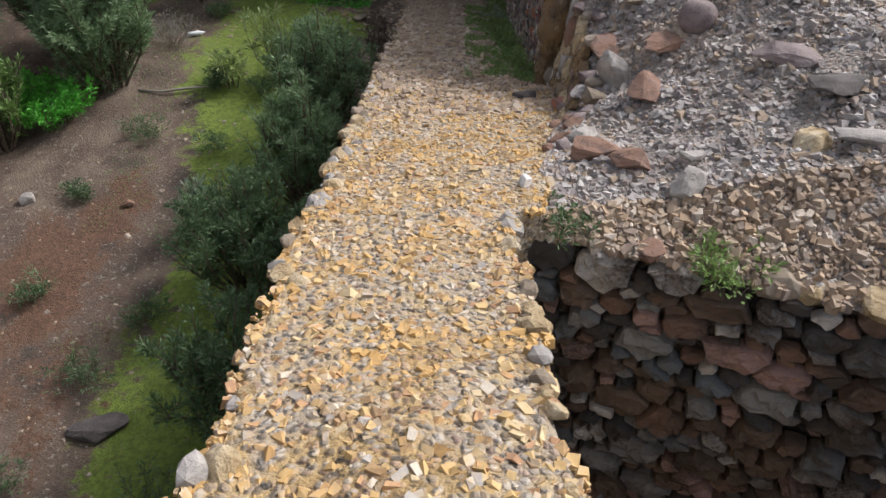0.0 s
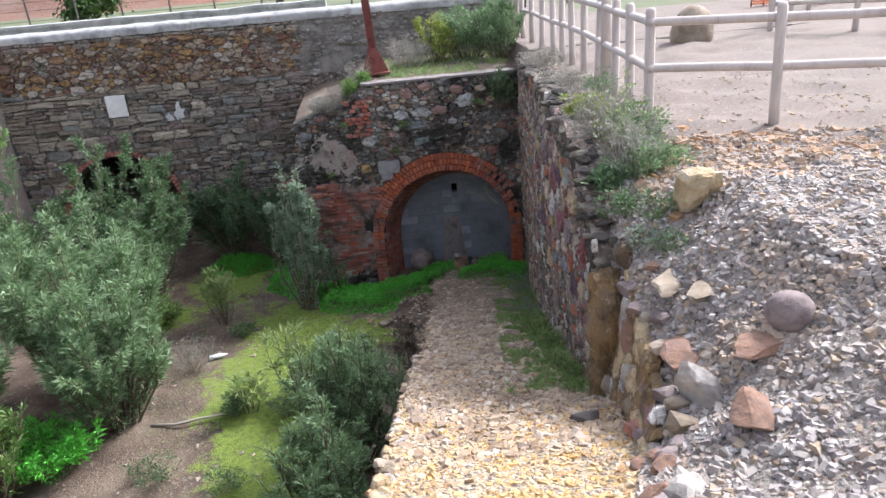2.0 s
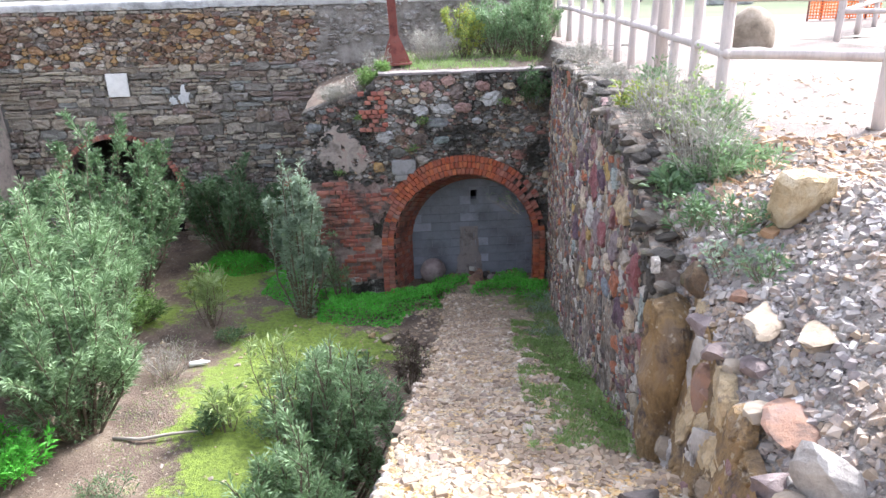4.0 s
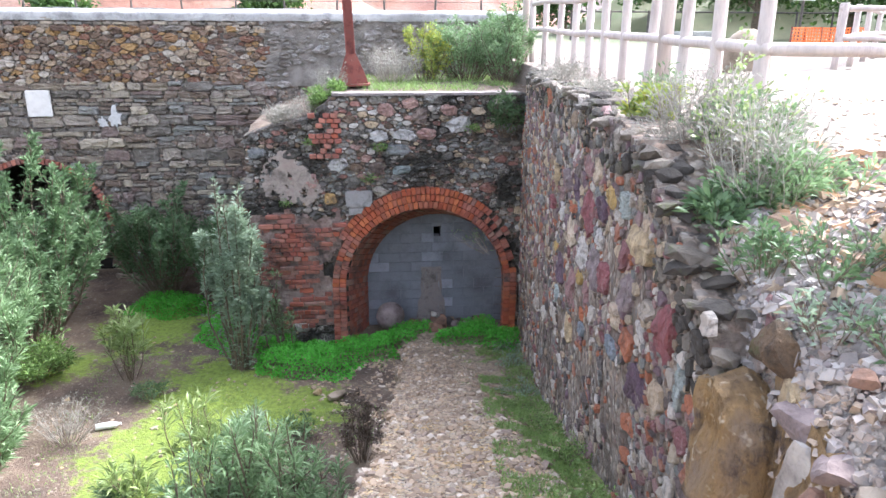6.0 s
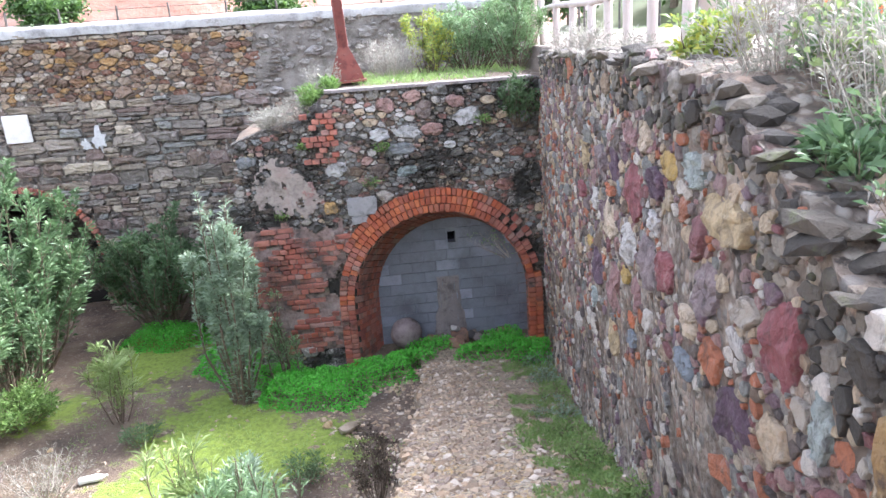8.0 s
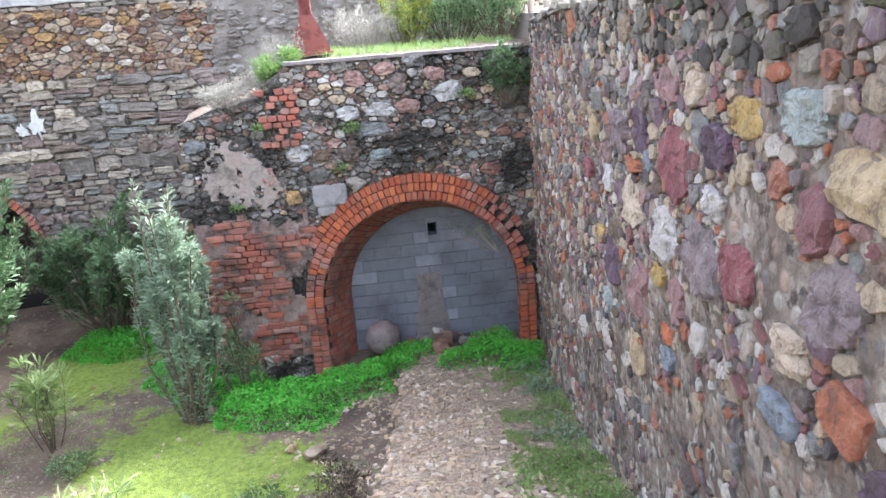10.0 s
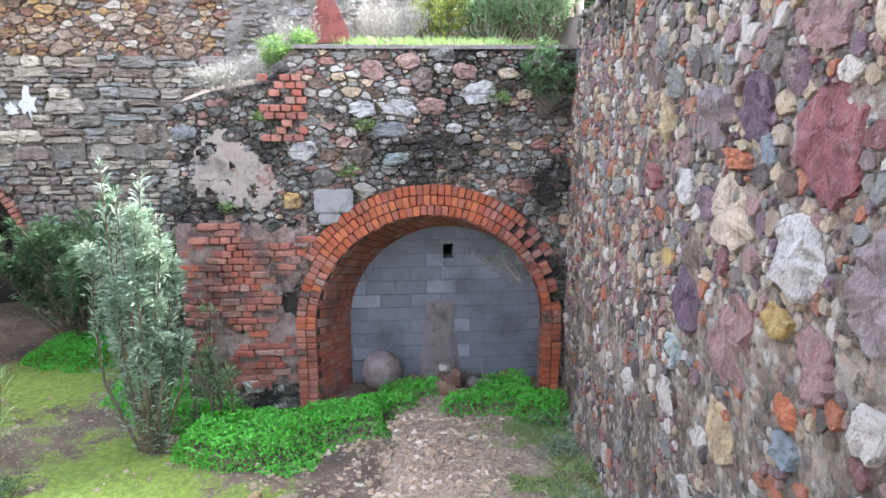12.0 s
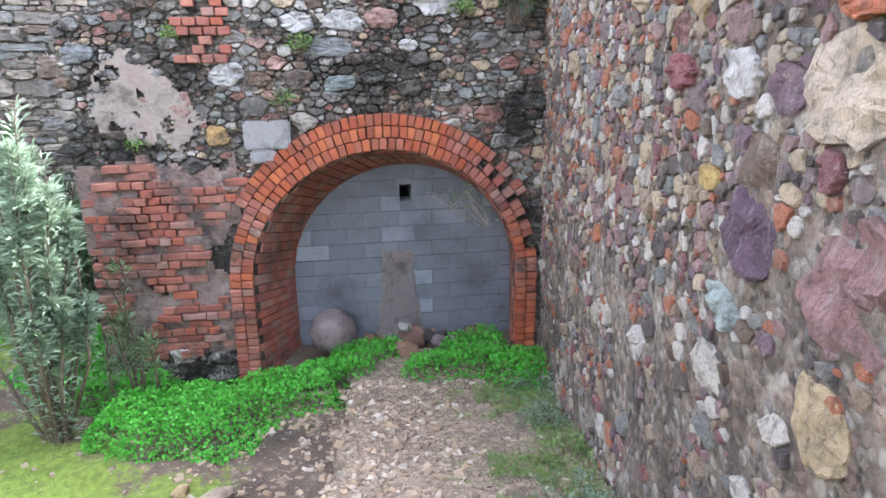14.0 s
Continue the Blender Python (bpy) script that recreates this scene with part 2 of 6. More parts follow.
M_CHIP = mat("grey_chips", [(0.2, 0.18, 0.165), (0.27, 0.245, 0.22), (0.33, 0.3, 0.27), (0.25, 0.2, 0.165), (0.42, 0.39, 0.36), (0.3, 0.23, 0.16), (0.22, 0.19, 0.18), (0.3, 0.27, 0.25)], pieces=True, scale=12, fine=60, grain=0.4, bump=0.4, stain=(0.4, 0.31, 0.23), stain_at=(0.52, 0.64), stain_scale=1.3)
M_CHIP_OCHRE = mat("ochre_chips", [(0.44, 0.3, 0.13), (0.48, 0.38, 0.23), (0.34, 0.22, 0.11), (0.52, 0.46, 0.37), (0.3, 0.23, 0.15), (0.5, 0.35, 0.16), (0.38, 0.22, 0.12), (0.36, 0.33, 0.29), (0.26, 0.17, 0.09), (0.54, 0.42, 0.24)], pieces=True, scale=12, fine=60, grain=0.4, bump=0.4, stain=(0.5, 0.31, 0.11), stain_at=(0.44, 0.58), stain_scale=2.4)
M_CHIP_TAN = mat("tan_flakes", [(0.36, 0.25, 0.16), (0.42, 0.3, 0.19), (0.28, 0.19, 0.13), (0.4, 0.24, 0.13), (0.33, 0.28, 0.23)], pieces=True, scale=12, fine=60, grain=0.45, bump=0.4)
M_CHIP_SAND = mat("sandy_chips", [(0.33, 0.26, 0.19), (0.4, 0.33, 0.25), (0.25, 0.2, 0.15), (0.36, 0.27, 0.16), (0.3, 0.25, 0.21)], pieces=True, scale=12, fine=60, grain=0.4, bump=0.4)
M_CHIP_RAMP = mat("brown_chips", [(0.36, 0.28, 0.195), (0.28, 0.21, 0.145), (0.42, 0.32, 0.22), (0.23, 0.175, 0.135), (0.47, 0.4, 0.32), (0.35, 0.25, 0.16)], pieces=True, scale=12, fine=60, grain=0.4, bump=0.4, stain=(0.2, 0.145, 0.1), stain_at=(0.5, 0.6), stain_scale=1.8)
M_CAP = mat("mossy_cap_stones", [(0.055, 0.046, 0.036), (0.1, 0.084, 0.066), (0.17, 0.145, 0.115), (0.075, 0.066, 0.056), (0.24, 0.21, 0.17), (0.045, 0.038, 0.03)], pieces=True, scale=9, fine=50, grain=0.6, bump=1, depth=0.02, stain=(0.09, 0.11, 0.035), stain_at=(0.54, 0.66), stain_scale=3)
M_SMEAR = mat("brown_cement", [(0.15, 0.13, 0.12), (0.24, 0.21, 0.195), (0.2, 0.18, 0.175)], scale=5, fine=40, grain=0.5, bump=0.8, depth=0.02)
M_ROCK_GOLD = mat("golden_rock", [(0.28, 0.19, 0.09), (0.42, 0.32, 0.18), (0.5, 0.42, 0.29)], scale=7, fine=40, grain=0.5, bump=1, depth=0.02)
M_ROCK_GREY = mat("mauve_boulder", [(0.13, 0.1, 0.095), (0.21, 0.165, 0.155), (0.26, 0.215, 0.2)], scale=6, fine=50, grain=0.55, bump=0.8)
M_DRESSED = mat("dressed_grey_stone", [(0.2, 0.195, 0.19), (0.3, 0.29, 0.285), (0.25, 0.24, 0.23)], scale=8, fine=50, grain=0.5, bump=0.8, stain=(0.08, 0.075, 0.07), stain_at=(0.55, 0.68), stain_scale=4)
M_ROCK_RUST = mat("rusty_rock", [(0.11, 0.075, 0.06), (0.23, 0.13, 0.085), (0.19, 0.125, 0.1)], scale=7, fine=50, grain=0.5, bump=0.8)
M_ROCK_BROWN = mat("brown_rock", [(0.06, 0.042, 0.026), (0.13, 0.082, 0.043), (0.095, 0.068, 0.042)], scale=7, fine=50, grain=0.6, bump=1, depth=0.02, stain=(0.08, 0.1, 0.03), stain_at=(0.53, 0.64), stain_scale=4)
M_ROCK_PALE = mat("pale_rock", [(0.2, 0.18, 0.16), (0.31, 0.285, 0.255), (0.4, 0.37, 0.33)], scale=7, fine=50, grain=0.4, bump=0.8)
M_ROCK_DARK = mat("dark_rock", [(0.06, 0.055, 0.05), (0.12, 0.1, 0.09)], scale=7, fine=50, grain=0.4, bump=0.8)
M_ROCK_TERR = mat("tan_boulder", [(0.16, 0.125, 0.085), (0.25, 0.2, 0.145), (0.31, 0.26, 0.2)], scale=3, fine=30, grain=0.5, bump=0.8)
M_OCHRE_FACE = mat("ochre_rock_face", [(0.16, 0.1, 0.045), (0.31, 0.2, 0.085), (0.22, 0.16, 0.11)], scale=3, fine=25, grain=0.7, bump=1, depth=0.05, stretch=(1.4, 1.4, 0.6), stain=(0.1, 0.07, 0.05), stain_at=(0.5, 0.6), stain_scale=4, speck=(0.5, 0.42, 0.3))
M_COPING = mat("whitish_coping", [(0.22, 0.215, 0.205), (0.38, 0.375, 0.36), (0.5, 0.49, 0.47)], scale=3, fine=30, grain=0.5, bump=0.8, depth=0.02, stain=(0.16, 0.15, 0.13), stain_at=(0.52, 0.66))
M_LIME = mat("white_lime", [(0.42, 0.42, 0.41), (0.6, 0.6, 0.58)], scale=6, fine=40, grain=0.4, bump=0.6)
M_WOOD = mat("bleached_timber", [(0.42, 0.36, 0.33), (0.5, 0.44, 0.4), (0.36, 0.31, 0.28)], scale=5, fine=60, grain=0.35, bump=0.4, rough=0.8, stretch=(1, 1, 0.15))
M_RUSTY = mat("rust_red_steel", [(0.12, 0.03, 0.022), (0.2, 0.055, 0.04), (0.16, 0.06, 0.045)], scale=6, fine=50, grain=0.4, bump=0.4, rough=0.75)
M_WHITE = mat("white_slab", [(0.62, 0.6, 0.56), (0.72, 0.7, 0.66)], scale=8, fine=50, grain=0.2, bump=0.3)
M_PLASTIC = mat("white_plastic", [(0.7, 0.72, 0.72), (0.78, 0.8, 0.8)], scale=8, fine=50, grain=0.1, bump=0.1, rough=0.35)
M_ORANGE = mat("orange_mesh_barrier", [(0.75, 0.16, 0.03), (0.85, 0.22, 0.05)], scale=4, fine=40, grain=0.15, bump=0.1, rough=0.5)
M_BLACK = mat("dark_recess", [(0.012, 0.012, 0.012), (0.02, 0.02, 0.02)], scale=4, grain=0.2, bump=0.2)
M_TWIG = mat("dry_twig", [(0.3, 0.27, 0.23), (0.42, 0.39, 0.34), (0.22, 0.18, 0.15)], pieces=True, scale=9, grain=0.4, bump=0.3)
M_BARK = mat("brown_bark", [(0.1, 0.075, 0.05), (0.17, 0.13, 0.09)], scale=10, fine=60, grain=0.5, bump=0.8)
L_WILLOW = leafy("grey_green_leaves", [(0.12, 0.2, 0.082), (0.19, 0.295, 0.14), (0.24, 0.345, 0.185), (0.09, 0.155, 0.052)])
L_BROOM = leafy("green_shrub_leaves", [(0.1, 0.18, 0.04), (0.16, 0.27, 0.07), (0.22, 0.34, 0.1), (0.08, 0.14, 0.04)])
L_DEEP = leafy("deep_green_leaves", [(0.06, 0.115, 0.042), (0.105, 0.18, 0.08), (0.15, 0.225, 0.11)])
L_SAPLING = leafy("silvery_leaves", [(0.17, 0.25, 0.15), (0.25, 0.33, 0.23), (0.32, 0.4, 0.29), (0.13, 0.2, 0.1)])
L_CLOVER = leafy("clover_leaves", [(0.08, 0.38, 0.03), (0.13, 0.5, 0.05), (0.06, 0.28, 0.02)])
L_GRASS = leafy("grass_blades", [(0.18, 0.29, 0.075), (0.26, 0.37, 0.12), (0.13, 0.22, 0.055)])
L_YELLOW = leafy("yellow_green_leaves", [(0.38, 0.38, 0.05), (0.26, 0.33, 0.08), (0.18, 0.26, 0.07)])
L_DRY = leafy("dry_grey_stalks", [(0.25, 0.245, 0.205), (0.33, 0.315, 0.27), (0.19, 0.19, 0.15)])
L_REED = leafy("light_green_blades", [(0.22, 0.31, 0.1), (0.3, 0.37, 0.16), (0.17, 0.25, 0.07)])
L_SEED = leafy("dark_seed_stalks", [(0.05, 0.035, 0.025), (0.09, 0.065, 0.045)])
L_TREE = leafy("tree_leaves", [(0.03, 0.07, 0.015), (0.06, 0.12, 0.025), (0.09, 0.16, 0.04)])


# ---- mesh helpers ----


def linked(name, bm, material, parent=None, label="", smooth=False):
    me = bpy.data.meshes.new(name)
    bm.to_mesh(me)
    bm.free()
    for mm in material if isinstance(material, (list, tuple)) else [material]:
        me.materials.append(mm)
    if smooth:
        for p in me.polygons:
            p.use_smooth = True
    ob = new(name, me)
    ob.parent = parent
    if label:
        ob["label"] = label
    return ob


part = linked


def meshed(name, verts, faces, material, parent=None, label="", smooth=False, indices=None):
    me = bpy.data.meshes.new(name)
    me.from_pydata(verts, [], faces)
    for mm in material if isinstance(material, (list, tuple)) else [material]:
        me.materials.append(mm)
    if indices is not None:
        me.polygons.foreach_set("material_index", indices)
    if smooth:
        me.polygons.foreach_set("use_smooth", [True] * len(me.polygons))
    me.update()
    ob = new(name, me)
    ob.parent = parent
    if label:
        ob["label"] = label
    return ob


def empty(name, place, label, category, group="", kind=""):
    ob = new(name)
    ob.location = place
    ob.empty_display_size = 0.1
    return tagged(ob, label, category, group, kind)


def box(bm, x0, x1, y0, y1, z0, z1, m=None):
    v = [Vector((x, y, z)) for x in (x0, x1) for y in (y0, y1) for z in (z0, z1)]
    v = [bm.verts.new(m @ p if m else p) for p in v]
    for q in ((0, 1, 3, 2), (4, 6, 7, 5), (0, 4, 5, 1), (2, 3, 7, 6), (0, 2, 6, 4), (1, 5, 7, 3)):
        bm.faces.new([v[i] for i in q])


def tube(bm, pts, radii, n=6, cap=True):
    """A tapered tube along points."""
    rings = []
    for i, (p, r) in enumerate(zip(pts, radii)):
        p = Vector(p)
        d = (Vector(pts[min(i + 1, len(pts) - 1)]) - Vector(pts[max(i - 1, 0)])).normalized()
        a = d.orthogonal().normalized()
        b = d.cross(a)
        rings.append([bm.verts.new(p + r * (math.cos(k * math.tau / n) * a + math.sin(k * math.tau / n) * b)) for k in range(n)])
    for r0, r1 in zip(rings, rings[1:]):
        for k in range(n):
            bm.faces.new((r0[k], r0[(k + 1) % n], r1[(k + 1) % n], r1[k]))
    if cap:
        bm.faces.new(rings[0][::-1])
        bm.faces.new(rings[-1])


def fbm(x, y, s, o=0.0):
    return noise.fractal(Vector((x * s, y * s, o)), 1.0, 2.0, 4)


def lerp_table(table, y):
    return float(np.interp(y, [r[0] for r in table], [r[1] for r in table]))


def smooth01(v):
    v = min(1.0, max(0.0, v))
    return v * v * (3 - 2 * v)


# ---- rubble: stones laid out on a face, each a cell between its neighbours ----
def scatter_cells(w, h, sizes, seed, inside, flat=1.0, gap=0.008, reach=1.25, space=0.86, given=()):
    """Polygons (u, v) of stones on a w x h face. sizes: (radius, tries), the largest first; flat: how much wider than high they are."""
    rng = np.random.RandomState(seed)
    P, R, laid = [], [], []
    for cu, cv, a, b in given:
        # a long stone holds its ground as a row of discs
        r = min(a, b * flat)
        n = max(1, round(max(a, b * flat) / r))
        for k in range(n):
            o = (2 * k + 1 - n) / n
            P.append((cu + o * max(0, a - r * 0.3) * (n > 1) * (a > b * flat), cv * flat + o * max(0, b * flat - r * 0.3) * (n > 1) * (a <= b * flat)))
            R.append(r)
        skew, a0, m = rng.uniform(-0.35, 0.35), rng.rand() * 6, 15
        poly = []
        for k in range(m):
            th = a0 + k * math.tau / m + rng.uniform(-0.12, 0.12)
            c, s = math.cos(th), math.sin(th)
            q = (abs(c) ** 2.5 + abs(s) ** 2.5) ** -0.4 * rng.uniform(0.8, 1.08)
            poly.append((cu + q * a * c, cv + q * b * (s + skew * c * 0.6)))
        laid.append((cu, cv, math.sqrt(a * b), poly))
    held = len(R)
    P, R = np.array(P).reshape(-1, 2), np.array(R)
    hs = h * flat
    for r, tries in sizes:
        cand = rng.rand(tries, 2) * (w, hs)
        rad = r * (0.75 + 0.5 * rng.rand(tries))
        keepP, keepR = [], []
        for c, q in zip(cand, rad):
            if not inside(c[0], c[1] / flat):
                continue
            if len(R) and np.any(np.hypot(*(P - c).T) < space * (R + q)):
                continue
            if keepP and np.any(np.hypot(*(np.array(keepP) - c).T) < space * (np.array(keepR) + q)):
                continue
            keepP.append(c)
            keepR.append(q)
        if keepP:
            P, R = np.vstack([P, keepP]), np.concatenate([R, keepR])
    cells = laid
    for i in range(held, len(R)):
        c, r = P[i], R[i]
        n = rng.randint(6, 10)
        a0 = rng.rand() * 6
        poly = [(c[0] + reach * r * (1 + 0.3 * rng.uniform(-1, 1)) * math.cos(a0 + k * math.tau / n), c[1] + reach * r * (1 + 0.3 * rng.uniform(-1, 1)) * math.sin(a0 + k * math.tau / n)) for k in range(n)]
        d = np.hypot(*(P - c).T)
        for j in np.where((d < 1.5 * (r + R)) & (d > 0))[0]:
            nx, ny = (P[j] - c) / d[j]
            lim = d[j] * r / (r + R[j]) - gap / 2
            out = []
            for k in range(len(poly)):
                (x0, y0), (x1, y1) = poly[k], poly[(k + 1) % len(poly)]
                s0, s1 = (x0 - c[0]) * nx + (y0 - c[1]) * ny - lim, (x1 - c[0]) * nx + (y1 - c[1]) * ny - lim
                if s0 <= 0:
                    out.append((x0, y0))
                if s0 * s1 < 0:
                    t = s0 / (s0 - s1)
                    out.append((x0 + t * (x1 - x0), y0 + t * (y1 - y0)))
            poly = out
            if len(poly) < 3:
                break
        if len(poly) < 3:
            continue
        # drop corners that lie close together
        kept = [p for k, p in enumerate(poly) if math.hypot(p[0] - poly[k - 1][0], p[1] - poly[k - 1][1]) > 0.12 * r]
        if len(kept) >= 3:
            cells.append((c[0], c[1] / flat, r, [(x, y / flat) for x, y in kept]))
    return cells


def coursed_cells(w, h, seed, inside, rows=(0.07, 0.1, 0.12, 0.14, 0.17, 0.22), long=3.8):
    """Flat stones in rough courses, with uneven heights and lengths."""
    rng = random.Random(seed)
    cells, v = [], 0.0
    while v < h:
        rh = rng.choice(rows) * rng.uniform(0.85, 1.15)
        u = -rng.random() * 0.3
        while u < w:
            rw = min(0.6, rh * rng.uniform(min(1.1, 0.5 * long), long))
            n = 1 if rh < 0.13 or rng.random() < 0.7 else 2
            for k in range(n):
                h0, h1 = rh * k / n, rh * (k + 1) / n
                g = 0.007
                cu, cv = u + rw / 2, v + (h0 + h1) / 2
                if inside(cu, cv):
                    j = lambda s: rng.uniform(-s, s)
                    wave = lambda x: 0.035 * fbm(x, v, 0.8, 4)
                    c = 0.18 * (h1 - h0)
                    pts = [(u + g + c, v + h0 + g), (u + rw - g - c, v + h0 + g), (u + rw - g, v + h0 + g + c), (u + rw - g, v + h1 - g - c), (u + rw - g - c, v + h1 - g), (u + g + c, v + h1 - g), (u + g, v + h1 - g - c), (u + g, v + h0 + g + c)]
                    pts = [(x + j(0.17 * (h1 - h0)), y + j(0.15 * (h1 - h0)) + wave(x)) for x, y in pts]
                    cells.append((cu, cv + wave(cu), 0.5 * math.sqrt(rw * (h1 - h0)), pts))
            u += rw
        v += rh
    return cells


def stone_geometry(cell, place, proud, rng, sunk=0.03):
    """Verts and faces of one stone: a cell raised from its face with broken shoulders."""
    cu, cv, r, poly = cell
    if r > 0.045:
        more = []
        for k, (u, v) in enumerate(poly):
            un, vn = poly[(k + 1) % len(poly)]
            e = 1 + rng.uniform(-0.16, 0.05)
            more += [(u, v), (cu + ((u + un) / 2 - cu) * e, cv + ((v + vn) / 2 - cv) * e)]
        # round the sharpest corners
        poly = [(0.8 * u + 0.1 * more[k - 1][0] + 0.1 * more[(k + 1) % len(more)][0], 0.8 * v + 0.1 * more[k - 1][1] + 0.1 * more[(k + 1) % len(more)][1]) for k, (u, v) in enumerate(more)]
    n = len(poly)
    p = proud * (0.5 + rng.random()) * min(1.4, 0.5 + r / 0.1)
    tilt = (rng.uniform(-0.12, 0.12), rng.uniform(-0.12, 0.12))
    verts, faces = [], []
    rings = ((1.0, -sunk), (0.975, 0.55 * p), (0.88, 0.92 * p)) + (((0.66, p), (0.36, 1.05 * p)) if r > 0.075 else ())
    seed = rng.uniform(0, 50)
    rough = 0.4 * p + 0.1 * r * (r > 0.075)
    for s, d in rings:
        for u, v in poly:
            k = s * (1 + 0.05 * rng.uniform(-1, 1))
            du, dv = (u - cu) * k, (v - cv) * k
            lift = tilt[0] * du + tilt[1] * dv + rough * noise.fractal(Vector((du, dv * 1.6, seed)) * (1.4 / r), 0.8, 2.0, 4) + 0.08 * p * rng.uniform(-1, 1) if s < 1 else 0
            verts.append(place(cu + du, cv + dv, d + lift))
    verts.append(place(cu + 0.15 * r * rng.uniform(-1, 1), cv + 0.15 * r * rng.uniform(-1, 1), p * rng.uniform(0.85, 1.15)))
    m = len(rings)
    for a in range(0, (m - 1) * n, n):
        for k in range(n):
            faces.append((a + k, a + (k + 1) % n, a + n + (k + 1) % n, a + n + k))
    for k in range(n):
        faces.append(((m - 1) * n + k, (m - 1) * n + (k + 1) % n, m * n))
    return verts, faces


def lay_stones(cells, place, proud, material, parent, first, seed, name="stone", rest="stonework", smooth=False):
    """The 300 stones for which first() is least become parts of their own; the others are joined."""
    rng = random.Random(seed)
    cells = sorted(cells, key=first)
    V, F, IDX = [], [], []
    for i, c in enumerate(cells):
        v, f = stone_geometry(c, place, proud, rng)
        mm = material(c[0], c[1]) if callable(material) else material
        if i < 300:
            meshed(name, v, f, mm, parent, smooth=smooth)
        else:
            o = len(V)
            V += v
            F += [tuple(o + k for k in q) for q in f]
            IDX += [mm] * len(f)
    if V:
        mats = list(dict.fromkeys(IDX))
        tagged(meshed(rest, V, F, mats, parent, indices=[mats.index(k) for k in IDX], smooth=smooth), kind="stuff")


# ---- the lie of the land ----
LEFT_EDGE = [(-6, -1.0), (-0.5, -0.76), (0.6, -0.69), (1.6, -0.57), (2.8, -0.42), (4.06, -0.28), (6.1, -0.11), (7.5, 0.09), (10.8, 0.4), (11.8, 0.5), (13.6, 0.6)]
RIGHT_EDGE = [(-6, -0.1), (-0.5, 0.22), (0.3, 0.32), (1.2, 0.41), (1.6, 0.5)]


def wall_x(y):
    return 1.63 + 0.135 * (y - 6.43)


def path_z(y):
    z = 4.5 - 0.37 * (y - 0.2)
    return 0.12 + math.log1p(math.exp((z - 0.12) * 5)) / 5


def low_z(x, y):
    return 0.12 + 0.1 * fbm(x, y, 0.35) + 0.03 * fbm(x, y, 2.0) + 0.55 * smooth01((-6.2 - x) / 2.5) + 0.25 * smooth01((2.5 - y) / 6) - 0.14 * smooth01((y - 12.8) / 0.7)


def east_top(y):
    return lerp_table([(4.5, 3.3), (4.78, 3.72), (4.9, 3.92), (5.12, 4.0), (5.32, 4.05), (5.45, 4.14), (5.66, 4.25), (5.95, 4.36), (6.2, 4.48), (6.8, 4.53), (9, 4.5), (13.6, 4.38)], y) + 0.05 * fbm(y, 0, 3, 7) + 0.02 * fbm(y, 0, 11, 7)


def xfoot(y):
    return lerp_table([(1.2, 0.5), (2.3, 0.86), (3.3, 1.22), (4.3, 1.42), (5.0, wall_x(5.0) + 0.15), (40, wall_x(40) + 0.15)], y)


def terrace_z(x, y):
    return 4.44 + 0.03 * fbm(x, y, 0.5) + 0.012 * fbm(x, y, 3)


def bank_z(x, y):
    w = lerp_table([(1.2, 3.6), (2.3, 2.0), (3.3, 1.2), (4.3, 0.9), (5.2, 1.0), (6.0, 0.7), (6.8, 0.35), (60, 0.3)], y)
    low = min(path_z(y), 3.9)
    base = low + (east_top(max(y, 4.9)) - 0.1 - low) * smooth01((y - 4.3) / 0.6)
    k = (x - xfoot(y)) / w
    k = min(1.0, max(0.0, k))
    k = k ** lerp_table([(1.2, 1.2), (3.3, 0.95), (5, 0.8)], y)
    jump = lerp_table([(2.8, 0), (3.4, 0.2), (4.3, 0.5), (5.0, 0.4), (5.6, 0)], y)
    k = jump * smooth01(k / 0.16) + (1 - jump) * k
    lump = 0.09 * fbm(x, y, 1.6, 3) * smooth01(k * 4) * smooth01((1.3 - k) * 3)
    return base + (terrace_z(x, y) - base) * k + lump


def sheet(rows, xs_of, z_of):
    V, F = [], []
    n = None
    for y in rows:
        xs = xs_of(y)
        n = len(xs)
        V += [(x, y, z_of(x, y)) for x in xs]
    for j in range(len(rows) - 1):
        for i in range(n - 1):
            a = j * n + i
            F.append((a, a + 1, a + n + 1, a + n))
    return V, F


def join(pieces):
    V, F, M = [], [], []
    for v, f, m in pieces:
        o = len(V)
        V += v
        F += [tuple(o + k for k in q) for q in f]
        M += [m] * len(f)
    return V, F, M


def path_edges(y):
    j = (0.05 + 0.15 * smooth01((y - 8.5) / 3)) * fbm(y, 0, 2.6, 5) + 0.025 * fbm(y, 0, 9, 1)
    l = lerp_table(LEFT_EDGE, y) + j
    r = lerp_table(RIGHT_EDGE, y) + 0.05 * fbm(y, 4, 2.6, 9) + 0.03 * fbm(y, 4, 8, 9) if y < 1.3 else xfoot(y) + 0.05
    return l, r


def path_top(x, y):
    l, r = path_edges(y)
    strip = smooth01((x - (1.05 + 0.06 * (y - 5))) / 0.4) * smooth01((y - 3.6) / 1.5) * smooth01((12 - y) / 3)
    return path_z(y) + 0.03 * fbm(x, y, 1.3, 2) + 0.02 * fbm(x, y, 6, 2) - 0.14 * strip


